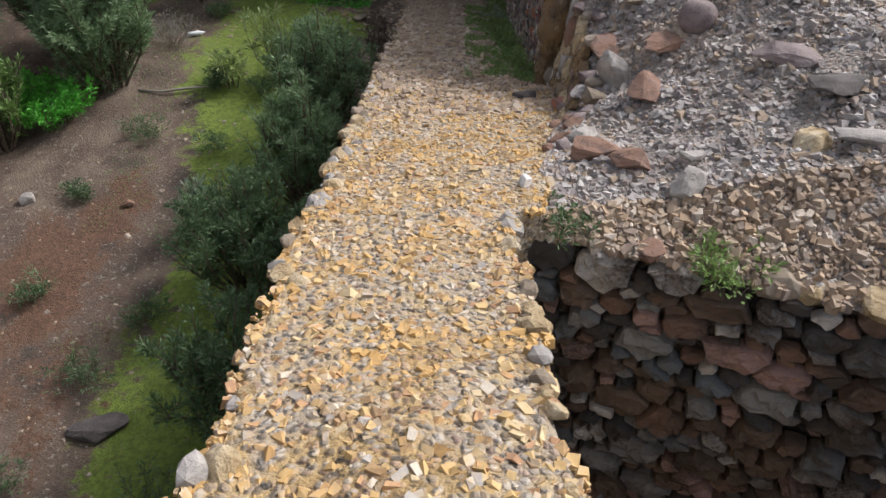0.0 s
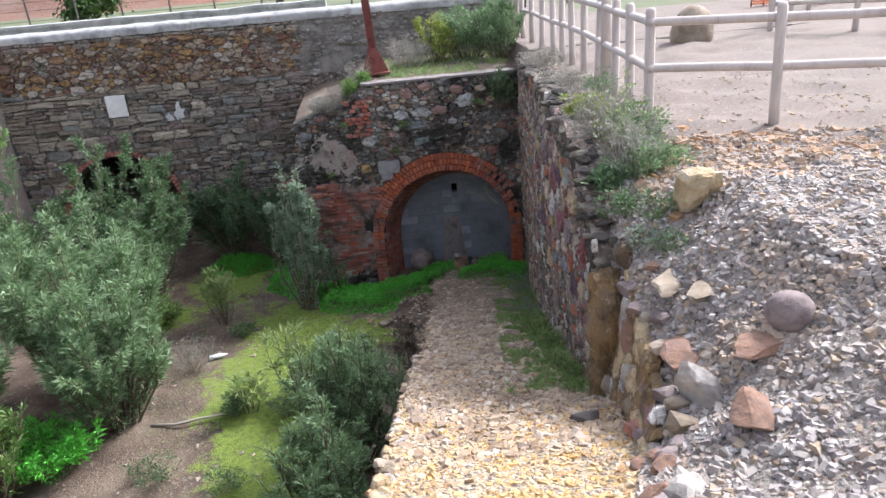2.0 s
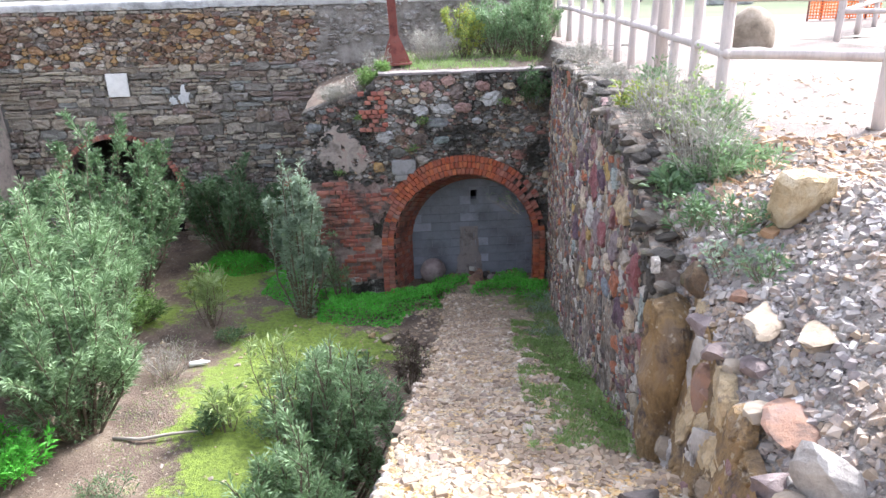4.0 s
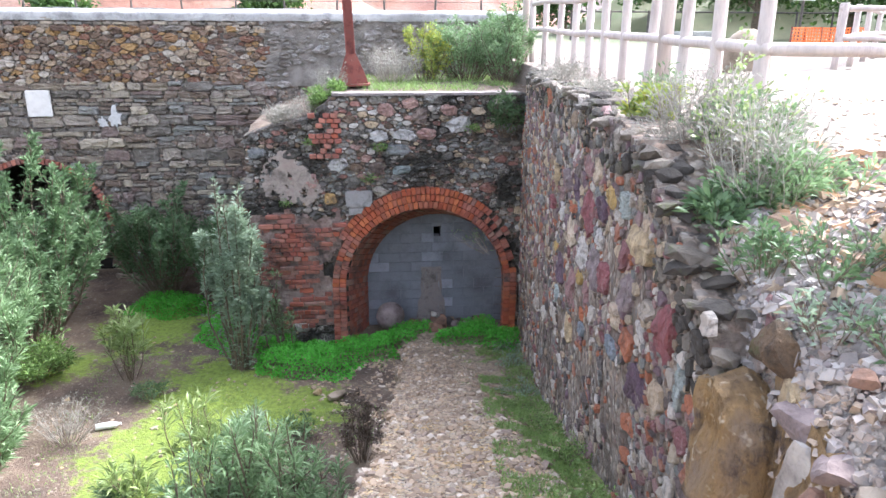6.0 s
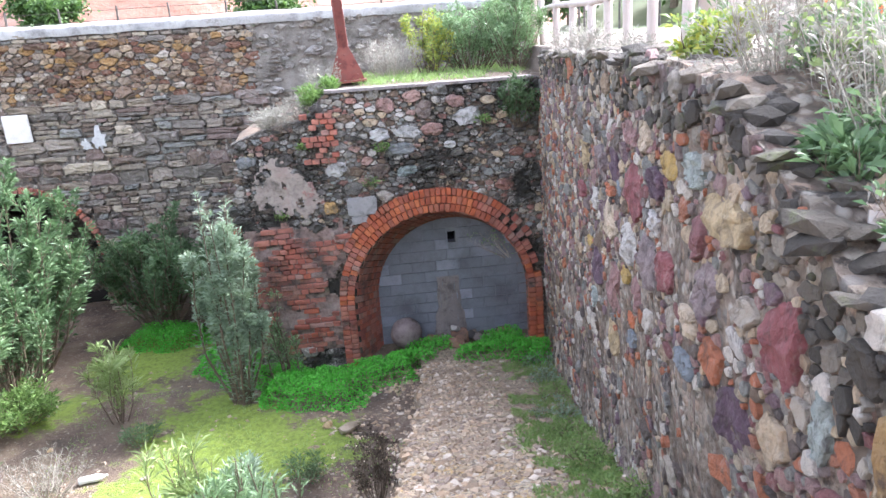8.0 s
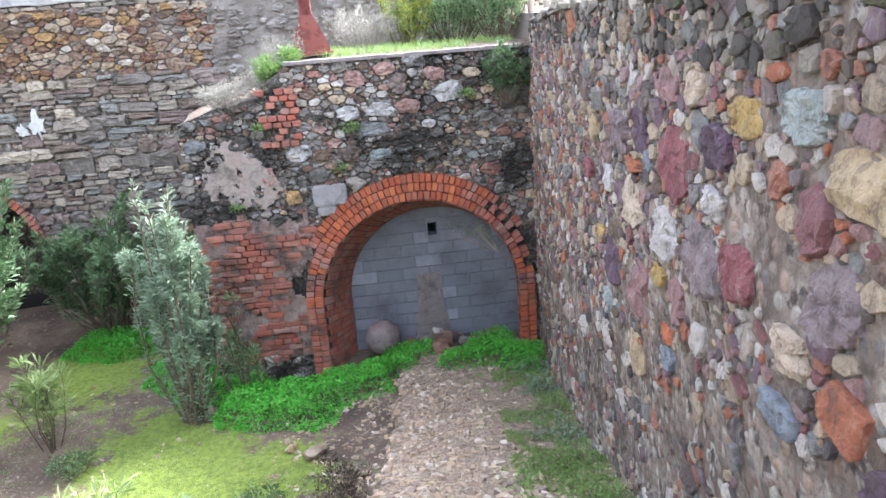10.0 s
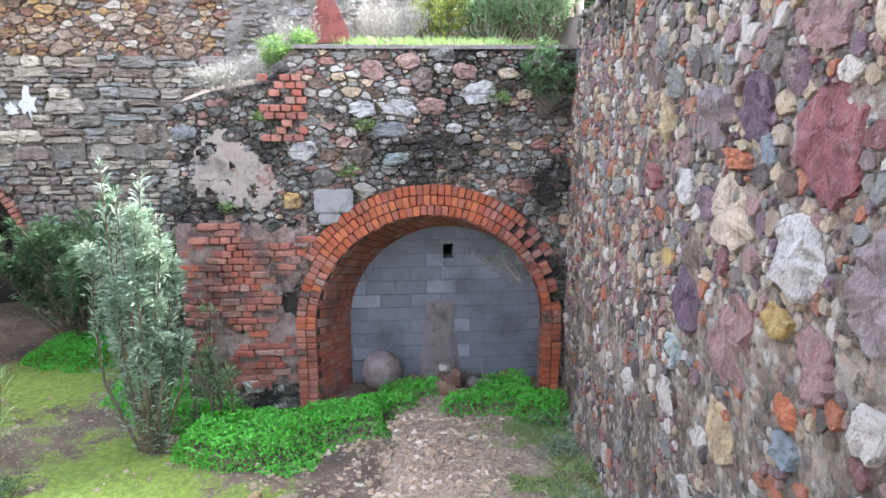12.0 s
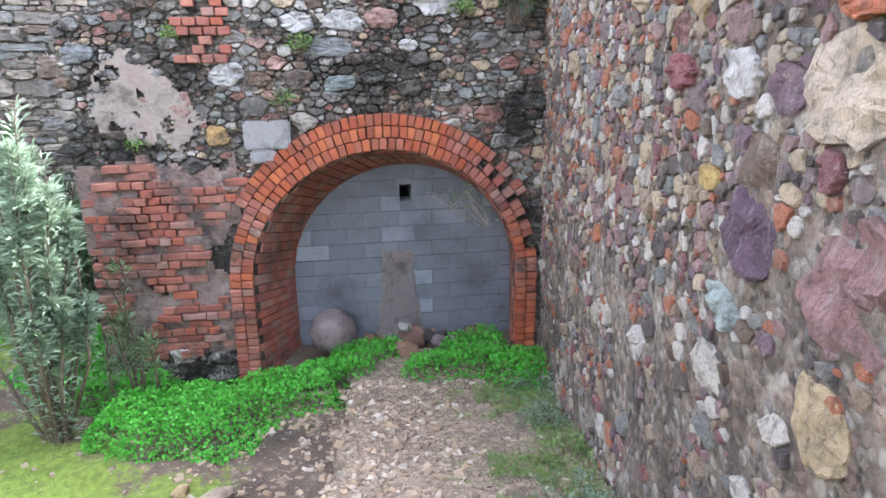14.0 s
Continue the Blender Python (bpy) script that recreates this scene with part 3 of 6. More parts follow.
# ---- the ground ----
ys_near = [1.45 + 0.12 * k for k in range(101)]
ys_far = ys_near[-1:] + [14, 15, 16, 17, 18, 20, 23, 27, 32, 40, 50, 60]
steps = [0, 0.06, 0.12, 0.2, 0.28, 0.38, 0.5, 0.62, 0.76, 0.9, 1.05, 1.2, 1.4, 1.6, 1.85, 2.1, 2.4, 2.8, 3.3, 4, 5, 6.5, 8.5, 11, 15, 20, 28, 40, 60]
A1 = sheet(ys_near, lambda y: [xfoot(y) + s for s in steps], bank_z)
A2 = sheet(ys_far, lambda y: [wall_x(13.44) + 0.15 + s for s in steps], lambda x, y: terrace_z(x, y) if x > wall_x(13.44) + 0.2 else 4.0)
mat_near = []
for q in A1[1]:
    cx = sum(A1[0][k][0] for k in q) / 4
    cy = sum(A1[0][k][1] for k in q) / 4
    far_line = 5.75 - 0.5 * max(0, cx - 3.0)
    mat_near.append(1 if cy > far_line + 0.3 * fbm(cx, cy, 1.2) else 0)


def pit_edge(x):
    return 1.4 - 0.44 * (x - 0.5) + 0.04 * fbm(x, 0, 4, 2)


x_lip = [0.45 + 0.1 * k for k in range(31)]
A0v, A0f = [], []
for x in x_lip:
    for j in range(9):
        y = pit_edge(x) + (1.46 - pit_edge(x)) * j / 8
        A0v.append((x, y, 3.86 + (bank_z(x, 1.46) - 3.86) * j / 8 + 0.03 * fbm(x, y, 4)))
for i in range(30):
    for j in range(8):
        a = i * 9 + j
        A0f.append((a, a + 9, a + 10, a + 1))
GV, GF, GM = join([(*A1, 0), (*A2, 1), (A0v, A0f, 0),
                   (*sheet([-20, -8, -4, -1, 0.6, 1.45], lambda y: [3.3 + s for s in (0, 0.4, 1, 2, 4, 8, 16, 30, 59)], terrace_z), 0),
                   (*sheet([17.7, 19, 22, 27, 35, 45, 60], lambda y: [-60, -40, -25, -16, -10, -6, -3, 0, 2.72], terrace_z), 2),
                   (*sheet([-20, -8, 0, 8, 17.7], lambda y: [-60, -40, -25, -16, -10.4], terrace_z), 2),
                   (*sheet([-20, -12, -7.2], lambda y: [-10.4, -5, 0, 2.9], terrace_z), 0),
                   (*sheet([60, 150, 500, 2500], lambda y: [-2500, -500, -60, 62, 500, 2500], lambda x, y: 4.4), 2),
                   (*sheet([-2500, -500, -20], lambda y: [-2500, -500, -60, 62, 500, 2500], lambda x, y: 4.4), 2),
                   (*sheet([-20, 20, 60], lambda y: [-2500, -500, -60], lambda x, y: 4.4), 2),
                   (*sheet([-20, 20, 60], lambda y: [62, 500, 2500], lambda x, y: 4.4), 2)])
GM[:len(mat_near)] = mat_near
# grass takes over at the far side of the terrace
for k in range(len(mat_near), len(mat_near) + len(A2[1])):
    cx, cy = (sum(GV[i][j] for i in GF[k]) / 4 for j in (0, 1))
    if cy > 21 and cx > 6:
        GM[k] = 2
ground = tagged(meshed("ground", GV, GF, [M_BANK, M_SANDY, M_FIELD], smooth=True, indices=GM), "grey scree bank and pale sandy terrace above the trench", "ground", kind="structure")


def with_masks(ob, **masks):
    for key, fn in masks.items():
        at = ob.data.attributes.new(key, "FLOAT", "POINT")
        at.data.foreach_set("value", [fn(v.co.x, v.co.y) for v in ob.data.vertices])


# the floor of the trench; its unseen left bank is raised to shade it
def trench_z(x, y):
    return low_z(x, y) + 5.5 * smooth01((-8.7 - x) / 1.8) + 4.3 * smooth01((-5 - y) / 2.2)


LV, LF = sheet([-7.3 + 0.16 * k for k in range(157)], lambda y: [-10.5 + 0.16 * k for k in range(87)], trench_z)
trench = tagged(meshed("floor", LV, LF, M_LOW, smooth=True), "brown trench soil with bright green moss patches", "ground", kind="structure")


def blob(x, y, cx, cy, rx, ry):
    return max(0.0, 1.15 - math.hypot((x - cx) / rx, (y - cy) / ry))


with_masks(trench,
           moss=lambda x, y: min(1, blob(x, y, -2.4, 9.8, 1.35, 3.2) + 0.6 * blob(x, y, -1.4, 11.2, 1.2, 1.2) + blob(x, y, -2.0, 6.5, 1.0, 3.2) + blob(x, y, -3.7, 14.5, 1.3, 1.9) + blob(x, y, -2.4, 2.8, 1.3, 2.6) + 0.5 * blob(x, y, -2.2, 12.2, 1.2, 1.0) + blob(x, y, -4.6, 12.6, 0.8, 0.7) + 0.55 * blob(x, y, -0.6, 11.0, 0.7, 1.0) + blob(x, y, 1.8, 12.2, 0.9, 1.0)),
           rust=lambda x, y: min(1, blob(x, y, -3.6, 6.3, 0.5, 1.0) + blob(x, y, -4.3, 5.2, 0.7, 1.2) + 0.6 * blob(x, y, -3.9, 3.4, 1.2, 2.5)))

# the ridge that is walked on: a wall's top at first, then a gravel ramp
rows = [-7 + 0.11 * k for k in range(188)]


def path_cols(y):
    l, r = path_edges(y)
    return [l, l, l + 0.03] + [l + 0.03 + (r - l - 0.06) * k / 16 for k in range(1, 17)] + [r, r + 0.0]


def path_height(x, y, i):
    if i in (0, 20):
        return -0.2 if (i == 0 or y < 1.35) else path_z(y) - 0.5
    drop = 0.05 if i in (1, 19) else 0
    return path_top(x, y) - drop


PV, PF = [], []
for y in rows:
    PV += [(x, y, path_height(x, y, i)) for i, x in enumerate(path_cols(y))]
nc = 21
for j in range(len(rows) - 1):
    for i in range(nc - 1):
        a = j * nc + i
        PF.append((a, a + 1, a + nc + 1, a + nc))
path = tagged(meshed("path", PV, PF, M_PATH, smooth=False), "gritty ochre wall top turning into a gravel ramp", "path", kind="structure")
# duller ramp: terrace shade painted into the colour from y 3.2, browner soil below
with_masks(path, moss=lambda x, y: min(1, (smooth01((x - (1.0 + 0.07 * (y - 5) - 0.5 * smooth01((y - 6.5) / 3))) / 0.4) * smooth01((y - 4.4) / 0.8)) + 0.8 * smooth01((y - 11.6) / 0.8) * smooth01((x - 1.2) / 0.4)),
           shaded_soil=lambda x, y: 0.25 * smooth01((y - 3.2) / 1.5) + 0.5 * smooth01((y - 6.5) / 4))

# the pit beside the wall: faces and floor
pit_wall = tagged(empty("wall_pit", (0, 0, 0), "dark rubble face of the pit", "wall"), kind="structure")


PU, PN = Vector((0.915, -0.403, 0)), Vector((-0.403, -0.915, 0))


def on_pit(u, v, d):
    p = Vector((0.42, 1.44, v)) + PU * u + PN * d
    return (p.x, p.y, p.z)


bm = bmesh.new()
q = [bm.verts.new(on_pit(u, v, -0.06)) for u, v in ((-0.3, -0.2), (3.4, -0.2), (3.4, 3.84), (-0.3, 3.84))]
bm.faces.new(q)
box(bm, 3.3, 3.6, -7, 0.9, -0.1, 4.3)
box(bm, 0.0, 3.3, -7, 1.4, -0.2, 0.25)
part("core", bm, M_MORTAR_ARCH, pit_wall)
# mixed brown and grey stones with dark brown patches
M_PIT = mat("dark_pit_stones", [BROWN, GREY, PINK, SLATE, BROWN, (0.2, 0.12, 0.08), PALE, DARK], pieces=True, scale=8, fine=50, grain=0.6, bump=0.8, stain=(0.07, 0.05, 0.035), stain_at=(0.45, 0.6))
cells = scatter_cells(3.0, 3.9, [(0.13, 120), (0.08, 900), (0.05, 2200)], 3, lambda u, v: 0.02 < u < 2.9 and 1.2 < v < 3.8, 1.5, 0.02, 1.5, 0.92)
lay_stones(cells, on_pit, 0.05, M_PIT, pit_wall, lambda c: -c[1], 5)

# ---- the stone retaining wall on the terrace side ----
ALPHA = math.atan(0.135)
TX, TY = math.sin(ALPHA), math.cos(ALPHA)
E_Y0 = 4.55


def on_east(u, v, d):
    return (wall_x(E_Y0) + TX * u - TY * d, E_Y0 + TY * u + TX * d, v)


def east_bulge(u, v):
    return 0.04 * fbm(u, v, 0.8, 11) + 0.02 * fbm(u, v, 4, 12)


EL = 9.15
V, F = [], []
nu, nv = 80, 30
for i in range(nu + 1):
    u = EL * i / nu
    top = east_top(E_Y0 + TY * u)
    for j in range(nv + 1):
        v = top * j / nv
        V.append(on_east(u, v, east_bulge(u, v) - 0.004))
    V.append(on_east(u, top, -0.5))
    V.append(on_east(u, -0.3, -0.5))
m_ = nv + 3
for i in range(nu):
    for j in range(m_ - 1):
        a = i * m_ + j
        F.append((a, a + m_, a + m_ + 1, a + 1))
F.append(tuple(range(m_)))
wall_east = tagged(meshed("wall_east", V, F, M_MORTAR_E), "tall rubble retaining wall of purple, cream and rusty stones", "wall", kind="structure")
# the large stones: place along the wall, height, half length, half height, hue
FAR_STONES = [(4.31, 3.69, 0.31, 0.16, "mauve"), (3.77, 3.78, 0.17, 0.15, "purple"), (3.94, 3.35, 0.28, 0.17, "cream"), (3.63, 3.63, 0.09, 0.06, "slate"), (4.66, 3.32, 0.2, 0.1, "pale"),
              (3.92, 3.56, 0.17, 0.045, "rust"), (4.38, 2.82, 0.22, 0.16, "purple"), (3.77, 2.84, 0.23, 0.22, "pink"), (3.81, 2.41, 0.14, 0.15, "sand"), (3.4, 3.07, 0.13, 0.07, "ochre"),
              (3.25, 2.79, 0.1, 0.06, "rust"), (3.23, 2.66, 0.1, 0.06, "slate"), (5.06, 3.62, 0.13, 0.14, "sand"), (4.5, 2.5, 0.17, 0.07, "teal"), (5.24, 3.28, 0.18, 0.09, "wine"), (4.77, 2.92, 0.1, 0.05, "ochre")]
NEAR_STONES = [(3.2, 3.72, 0.21, 0.2, "wine"), (2.64, 3.86, 0.16, 0.1, "purple"), (2.73, 3.36, 0.21, 0.18, "mauve"), (3.1, 3.03, 0.16, 0.12, "pink"), (3.27, 3.33, 0.18, 0.15, "pale"), (3.3, 4.06, 0.16, 0.1, "pink"),
               (2.92, 4.08, 0.11, 0.1, "cream"), (2.62, 3.64, 0.13, 0.07, "pale"), (1.93, 4.07, 0.14, 0.1, "teal"), (2.35, 4.02, 0.16, 0.08, "ochre"), (1.52, 3.95, 0.3, 0.1, "sand"), (1.65, 3.6, 0.15, 0.13, "mauve"),
               (0.98, 3.64, 0.16, 0.18, "wine"), (1.26, 3.17, 0.17, 0.15, "purple"), (0.66, 3.5, 0.07, 0.12, "teal"), (1.86, 3.36, 0.13, 0.09, "cream"), (1.9, 3.12, 0.14, 0.08, "slate"), (2.3, 3.45, 0.14, 0.12, "wine"), (1.3, 3.5, 0.09, 0.06, "pale")]
LARGE = FAR_STONES + NEAR_STONES


def east_free(u, v):
    y = E_Y0 + TY * u
    if not (0.05 < u < EL - 0.02 and path_z(y) - 0.2 < v < east_top(y) - 0.03):
        return False
    low = v - path_z(y) < 1.5 + 0.5 * fbm(u, v, 0.7, 3)
    return u < 1.3 or not (low and fbm(u, v, 2.3, 8) > -0.12)


cells = scatter_cells(EL, 4.5, [(0.12, 50), (0.08, 420), (0.048, 3200), (0.026, 14000), (0.015, 9000)], 21, east_free, 1.3, 0.008, 1.4, 0.88, [g[:4] for g in LARGE])


def east_material(u, v):
    for gu, gv, _, _, hue in LARGE:
        if abs(u - gu) < 1e-6 and abs(v - gv) < 1e-6:
            return M_HUE[hue]
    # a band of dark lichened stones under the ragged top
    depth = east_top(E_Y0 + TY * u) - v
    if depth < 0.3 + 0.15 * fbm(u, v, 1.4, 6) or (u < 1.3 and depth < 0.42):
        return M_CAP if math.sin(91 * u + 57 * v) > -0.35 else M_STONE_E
    return M_STONE_E


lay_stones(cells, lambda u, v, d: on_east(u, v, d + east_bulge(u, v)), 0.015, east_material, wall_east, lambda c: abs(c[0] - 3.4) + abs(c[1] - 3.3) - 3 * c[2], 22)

# the broken face of the bank beside the ramp
bank_face = tagged(empty("wall_bank", (0, 0, 0), "broken ochre rock face at the edge of the scree bank", "rock face"), kind="structure")


def on_face(u, v, d):
    y = 3.0 + u
    lo, hi = path_z(y) - 0.1, path_z(y) + (bank_z(xfoot(y) + 0.2, y) - path_z(y)) * 0.92
    k = v / 1.3
    return (xfoot(y) - 0.05 + 0.16 * k - d, y, lo + (hi - lo) * k)


cells = scatter_cells(2.1, 1.3, [(0.16, 80), (0.1, 400), (0.06, 1500), (0.035, 2500)], 51, lambda u, v: v < 1.28 - 0.1 * abs(fbm(u, v, 3)), 0.75, 0.01, 1.4, 0.88)
lay_stones(cells, on_face, 0.022, lambda u, v: [M_OCHRE_FACE, M_HUE["sand"], M_OCHRE_FACE, M_HUE["pale"], M_HUE["pink"]][int(97 * (u + v)) % 5], bank_face, lambda c: -c[2], 52, smooth=False)
bm = bmesh.new()
g = [[bm.verts.new(on_face(2.1 * i / 30, 1.3 * j / 8, 0.02)) for j in range(9)] for i in range(31)]
for i in range(30):
    for j in range(8):
        bm.faces.new((g[i][j], g[i + 1][j], g[i + 1][j + 1], g[i][j + 1]))
part("earth_face", bm, M_OCHRE_FACE, bank_face)

# the ochre rock standing at the wall's broken end
def ochre_top(y):
    return lerp_table([(4.4, 3.4), (4.5, 3.66), (4.6, 3.8), (4.75, 3.82), (4.86, 3.74)], y) + 0.06 * fbm(y, 0, 6, 3)


bm = bmesh.new()
g = []
for i in range(17):
    y = 4.47 + 0.37 * i / 16
    col = []
    for j in range(25):
        z = path_z(y) - 0.15 + (ochre_top(y) - path_z(y) + 0.15) * j / 24
        groove = 0.05 * noise.fractal(Vector((y * 7, 0.5, z * 1.1)), 1.0, 2.0, 4) + 0.03 * noise.fractal(Vector((y * 3, 4, z * 4)), 1.0, 2.0, 3)
        col.append(bm.verts.new((wall_x(y) - 0.06 + 1.3 * groove + 0.16 * smooth01((4.56 - y) / 0.16), y + 0.04 * fbm(y, z, 3, 9), z)))
    col += [bm.verts.new((wall_x(y) + a, y, ochre_top(y) + b)) for a, b in ((0.1, 0.03), (0.22, -0.03), (0.35, -0.5))]
    g.append(col)
for i in range(16):
    for j in range(27):
        bm.faces.new((g[i][j], g[i + 1][j], g[i + 1][j + 1], g[i][j + 1]))
bm.faces.new(g[0])
bm.faces.new(g[-1][::-1])
part("ochre_rock", bm, M_OCHRE_FACE, bank_face, "upright ochre rock with vertical grooves")

# flat slabs along the ragged top of the wall
rng = random.Random(5)
for k in range(120):
    u = 0.28 + 8.72 * k / 120 + rng.uniform(-0.08, 0.08)
    y = E_Y0 + TY * u
    bm = bmesh.new()
    s = (rng.uniform(0.07, 0.15), rng.uniform(0.06, 0.11), rng.uniform(0.025, 0.05))
    bmesh.ops.create_icosphere(bm, subdivisions=1, radius=1)
    for v in bm.verts:
        v.co = Vector((v.co.x * s[0], v.co.y * s[1], v.co.z * s[2])) * rng.uniform(0.8, 1.15)
    bmesh.ops.transform(bm, matrix=Matrix.Translation(on_east(u, east_top(y) + rng.uniform(-0.05, 0.02), rng.uniform(-0.2, 0.02))) @ pose(0, 0, 0, rng.uniform(-14, 14), rng.uniform(-14, 14), rng.uniform(0, 180)), verts=bm.verts)
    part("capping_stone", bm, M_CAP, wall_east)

# ---- the arched portal ----
AY, BY = 13.5, 14.15
ACX, ACZ, AR = 1.0, 0.98, 1.3
BCX, BCZ, BR = 1.25, 0.8, 1.2
PX0, PX1 = -1.78, 2.62


def portal_top(x):
    return lerp_table([(-1.8, 3.45), (-1.3, 3.62), (-0.75, 3.7), (-0.55, 3.95), (-0.4, 4.06), (2.7, 4.06)], x) + 0.025 * fbm(x, 0, 5, 3)


def arch_low(x, grow=0.0):
    d = AR + grow - abs(x - ACX)
    return ACZ + math.sqrt(max(0, (AR + grow) ** 2 - (x - ACX) ** 2)) if d > 0 else -0.2


xs = sorted([PX0 + (PX1 - PX0) * k / 60 for k in range(61)] + [ACX - AR - 1e-3, ACX - AR + 1e-3, ACX + AR - 1e-3, ACX + AR + 1e-3])
V, F = [], []
nv = 14
for x in xs:
    for yy in (AY, BY):
        lo, hi = arch_low(x), portal_top(x)
        for j in range(nv + 1):
            z = lo + (hi - lo) * j / nv
            V.append((x, yy + (0.014 + 0.03 * fbm(x, z, 1.5, 4) if yy == AY else 0), z))
m_ = 2 * (nv + 1)
for i in range(len(xs) - 1):
    for j in range(nv):
        a = i * m_ + j
        F.append((a, a + m_, a + m_ + 1, a + 1))
        b = a + nv + 1
        F.append((b, b + 1, b + m_ + 1, b + m_))
    F.append((i * m_ + nv, (i + 1) * m_ + nv, (i + 1) * m_ + 2 * nv + 1, i * m_ + 2 * nv + 1))
for i in (0, len(xs) - 1):
    F.append(tuple(i * m_ + j for j in range(nv + 1)) + tuple(i * m_ + nv + 1 + j for j in range(nv, -1, -1)))
portal = tagged(meshed("wall_portal", V, F, M_MORTAR_ARCH), "blackened rubble wall around a red brick tunnel arch", "wall", kind="structure")


def in_brick(u, v):
    x = u + PX0
    return x < -0.36 and 0.3 < v < 2.28 - 0.25 * (fbm(x, v, 1.8, 8) + 0.2) and v < 2.35


def ring_out(x, z, grow):
    return math.hypot(x - ACX, z - ACZ) > AR + grow if z > ACZ else abs(x - ACX) > AR + grow


def in_plaster(x, z):
    return math.hypot((x + 1.1 + 0.25 * (z - 2.75)) / 0.34, (z - 2.75) / 0.5) < 1 + 0.5 * fbm(x, z, 2.4) and fbm(x, z, 4.5, 7) > -0.22


def portal_stone(u, v):
    x = u + PX0
    return ring_out(x, v, 0.38 if v > 1.4 else 0.3) and not in_brick(u, v) and v < portal_top(x) - 0.04 and not in_plaster(x, v) and not (-0.75 < x < -0.3 and 3.1 < v < 3.85 and fbm(x, v, 2, 2) > -0.2)


# the larger stones that show: x, height, half length, half height, hue
PORTAL_STONES = [(0.28, 3.44, 0.16, 0.1, "pale"), (0.67, 3.45, 0.2, 0.1, "pale"), (1.03, 3.46, 0.17, 0.1, "pink"), (1.54, 3.6, 0.23, 0.13, "pale"), (1.84, 3.81, 0.12, 0.07, "cream"), (0.4, 3.84, 0.15, 0.12, "pink"),
                 (1.37, 3.83, 0.15, 0.09, "pink"), (0.93, 3.74, 0.13, 0.14, "brown"), (-0.36, 3.0, 0.18, 0.12, "pale"), (0.58, 3.22, 0.22, 0.1, "slate"), (0.24, 2.95, 0.15, 0.1, "brown"), (0.63, 2.9, 0.17, 0.08, "teal"),
                 (1.26, 3.23, 0.1, 0.06, "pale"), (2.27, 3.82, 0.18, 0.1, "brown"), (2.3, 3.54, 0.14, 0.09, "slate"), (-0.8, 2.75, 0.12, 0.12, "pink"), (-0.5, 2.45, 0.11, 0.1, "ochre"), (-1.6, 3.2, 0.14, 0.09, "slate")]


def portal_material(u, v):
    for gx, gz, _, _, hue in PORTAL_STONES:
        if abs(u - gx + PX0) < 1e-6 and abs(v - gz) < 1e-6:
            return M_WEATHERED[hue]
    return M_STONE_ARCH


cells = scatter_cells(PX1 - PX0, 4.1, [(0.13, 40), (0.09, 300), (0.06, 1500), (0.034, 5500), (0.02, 6000)], 31, lambda u, v: 0.02 < u < PX1 - PX0 - 0.02 and portal_stone(u, v), 1.7, 0.012, 1.45, 0.9, [(g[0] - PX0, *g[1:4]) for g in PORTAL_STONES])
lay_stones(cells, lambda u, v, d: (PX0 + u, AY - d, v), 0.028, portal_material, portal, lambda c: -c[2], 32)
bm = bmesh.new()
for i in range(60):
    for j in range(68):
        x0, z0 = -1.7 + 0.02 * i, 2.1 + 0.02 * j
        if in_plaster(x0, z0):
            q = []
            for a, b in ((0, 0), (1, 0), (1, 1), (0, 1)):
                x, z = x0 + 0.02 * a, z0 + 0.02 * b
                q.append(bm.verts.new((x, AY - 0.035 - 0.025 * fbm(x, z, 3, 1), z)))
            bm.faces.new(q)
bmesh.ops.remove_doubles(bm, verts=bm.verts, dist=0.001)
part("render_patch", bm, M_PLASTER, portal, "flaking pinkish old render")

# bricks: one shape in four worn states, shared by all
BL, BW, BH = 0.22, 0.105, 0.068


def brick_mesh(seed, l, w, h, material):
    r = random.Random(seed)
    bm = bmesh.new()
    bmesh.ops.create_cube(bm, size=1)
    for v in bm.verts:
        v.co = Vector((v.co.x * l, v.co.y * w, v.co.z * h))
    bmesh.ops.bevel(bm, geom=bm.edges[:], offset=0.007, segments=1, affect="EDGES")
    for v in bm.verts:
        v.co += Vector((r.uniform(-1, 1), r.uniform(-1, 1), r.uniform(-1, 1))) * 0.004
    me = bpy.data.meshes.new("brick")
    bm.to_mesh(me)
    bm.free()
    me.materials.append(material)
    return me


HEAD = [brick_mesh(k, BH, 0.12, BW, M_BRICK) for k in range(4)]
OLD = [brick_mesh(k + 9, BL, 0.1, BH, M_BRICK_OLD) for k in range(4)]
OLDH = [brick_mesh(k + 19, BW, 0.1, BH, M_BRICK_OLD) for k in range(4)]
OLDR = [brick_mesh(k + 29, BH, 0.12, BW, M_BRICK_OLD) for k in range(4)]


def placed(name, me, m, parent):
    ob = new(name, me)
    ob.parent = parent
    ob.matrix_basis = m
    return ob


rng = random.Random(12)
for ringno in range(3):
    rad = AR + 0.06 + ringno * (BW + 0.008)
    n = int(math.pi * rad / (BH + 0.009))
    for k in range(n):
        th = math.pi * (k + 0.5) / n
        if ringno == 2 and not 0.55 < th < 2.6:
            continue
        if th < 1.0 and ringno > 0 and rng.random() < 0.35:
            continue
        me = rng.choice(HEAD if 1.15 < th < 2.5 or rng.random() < 0.25 else OLDR)
        x, z = ACX + rad * math.cos(th), ACZ + rad * math.sin(th)
        placed("brick", me, pose(x, AY - 0.03 + rng.uniform(-0.012, 0.012) + 0.015 * ringno, z, 0, 90 - math.degrees(th) + rng.uniform(-2, 2), 0), portal)
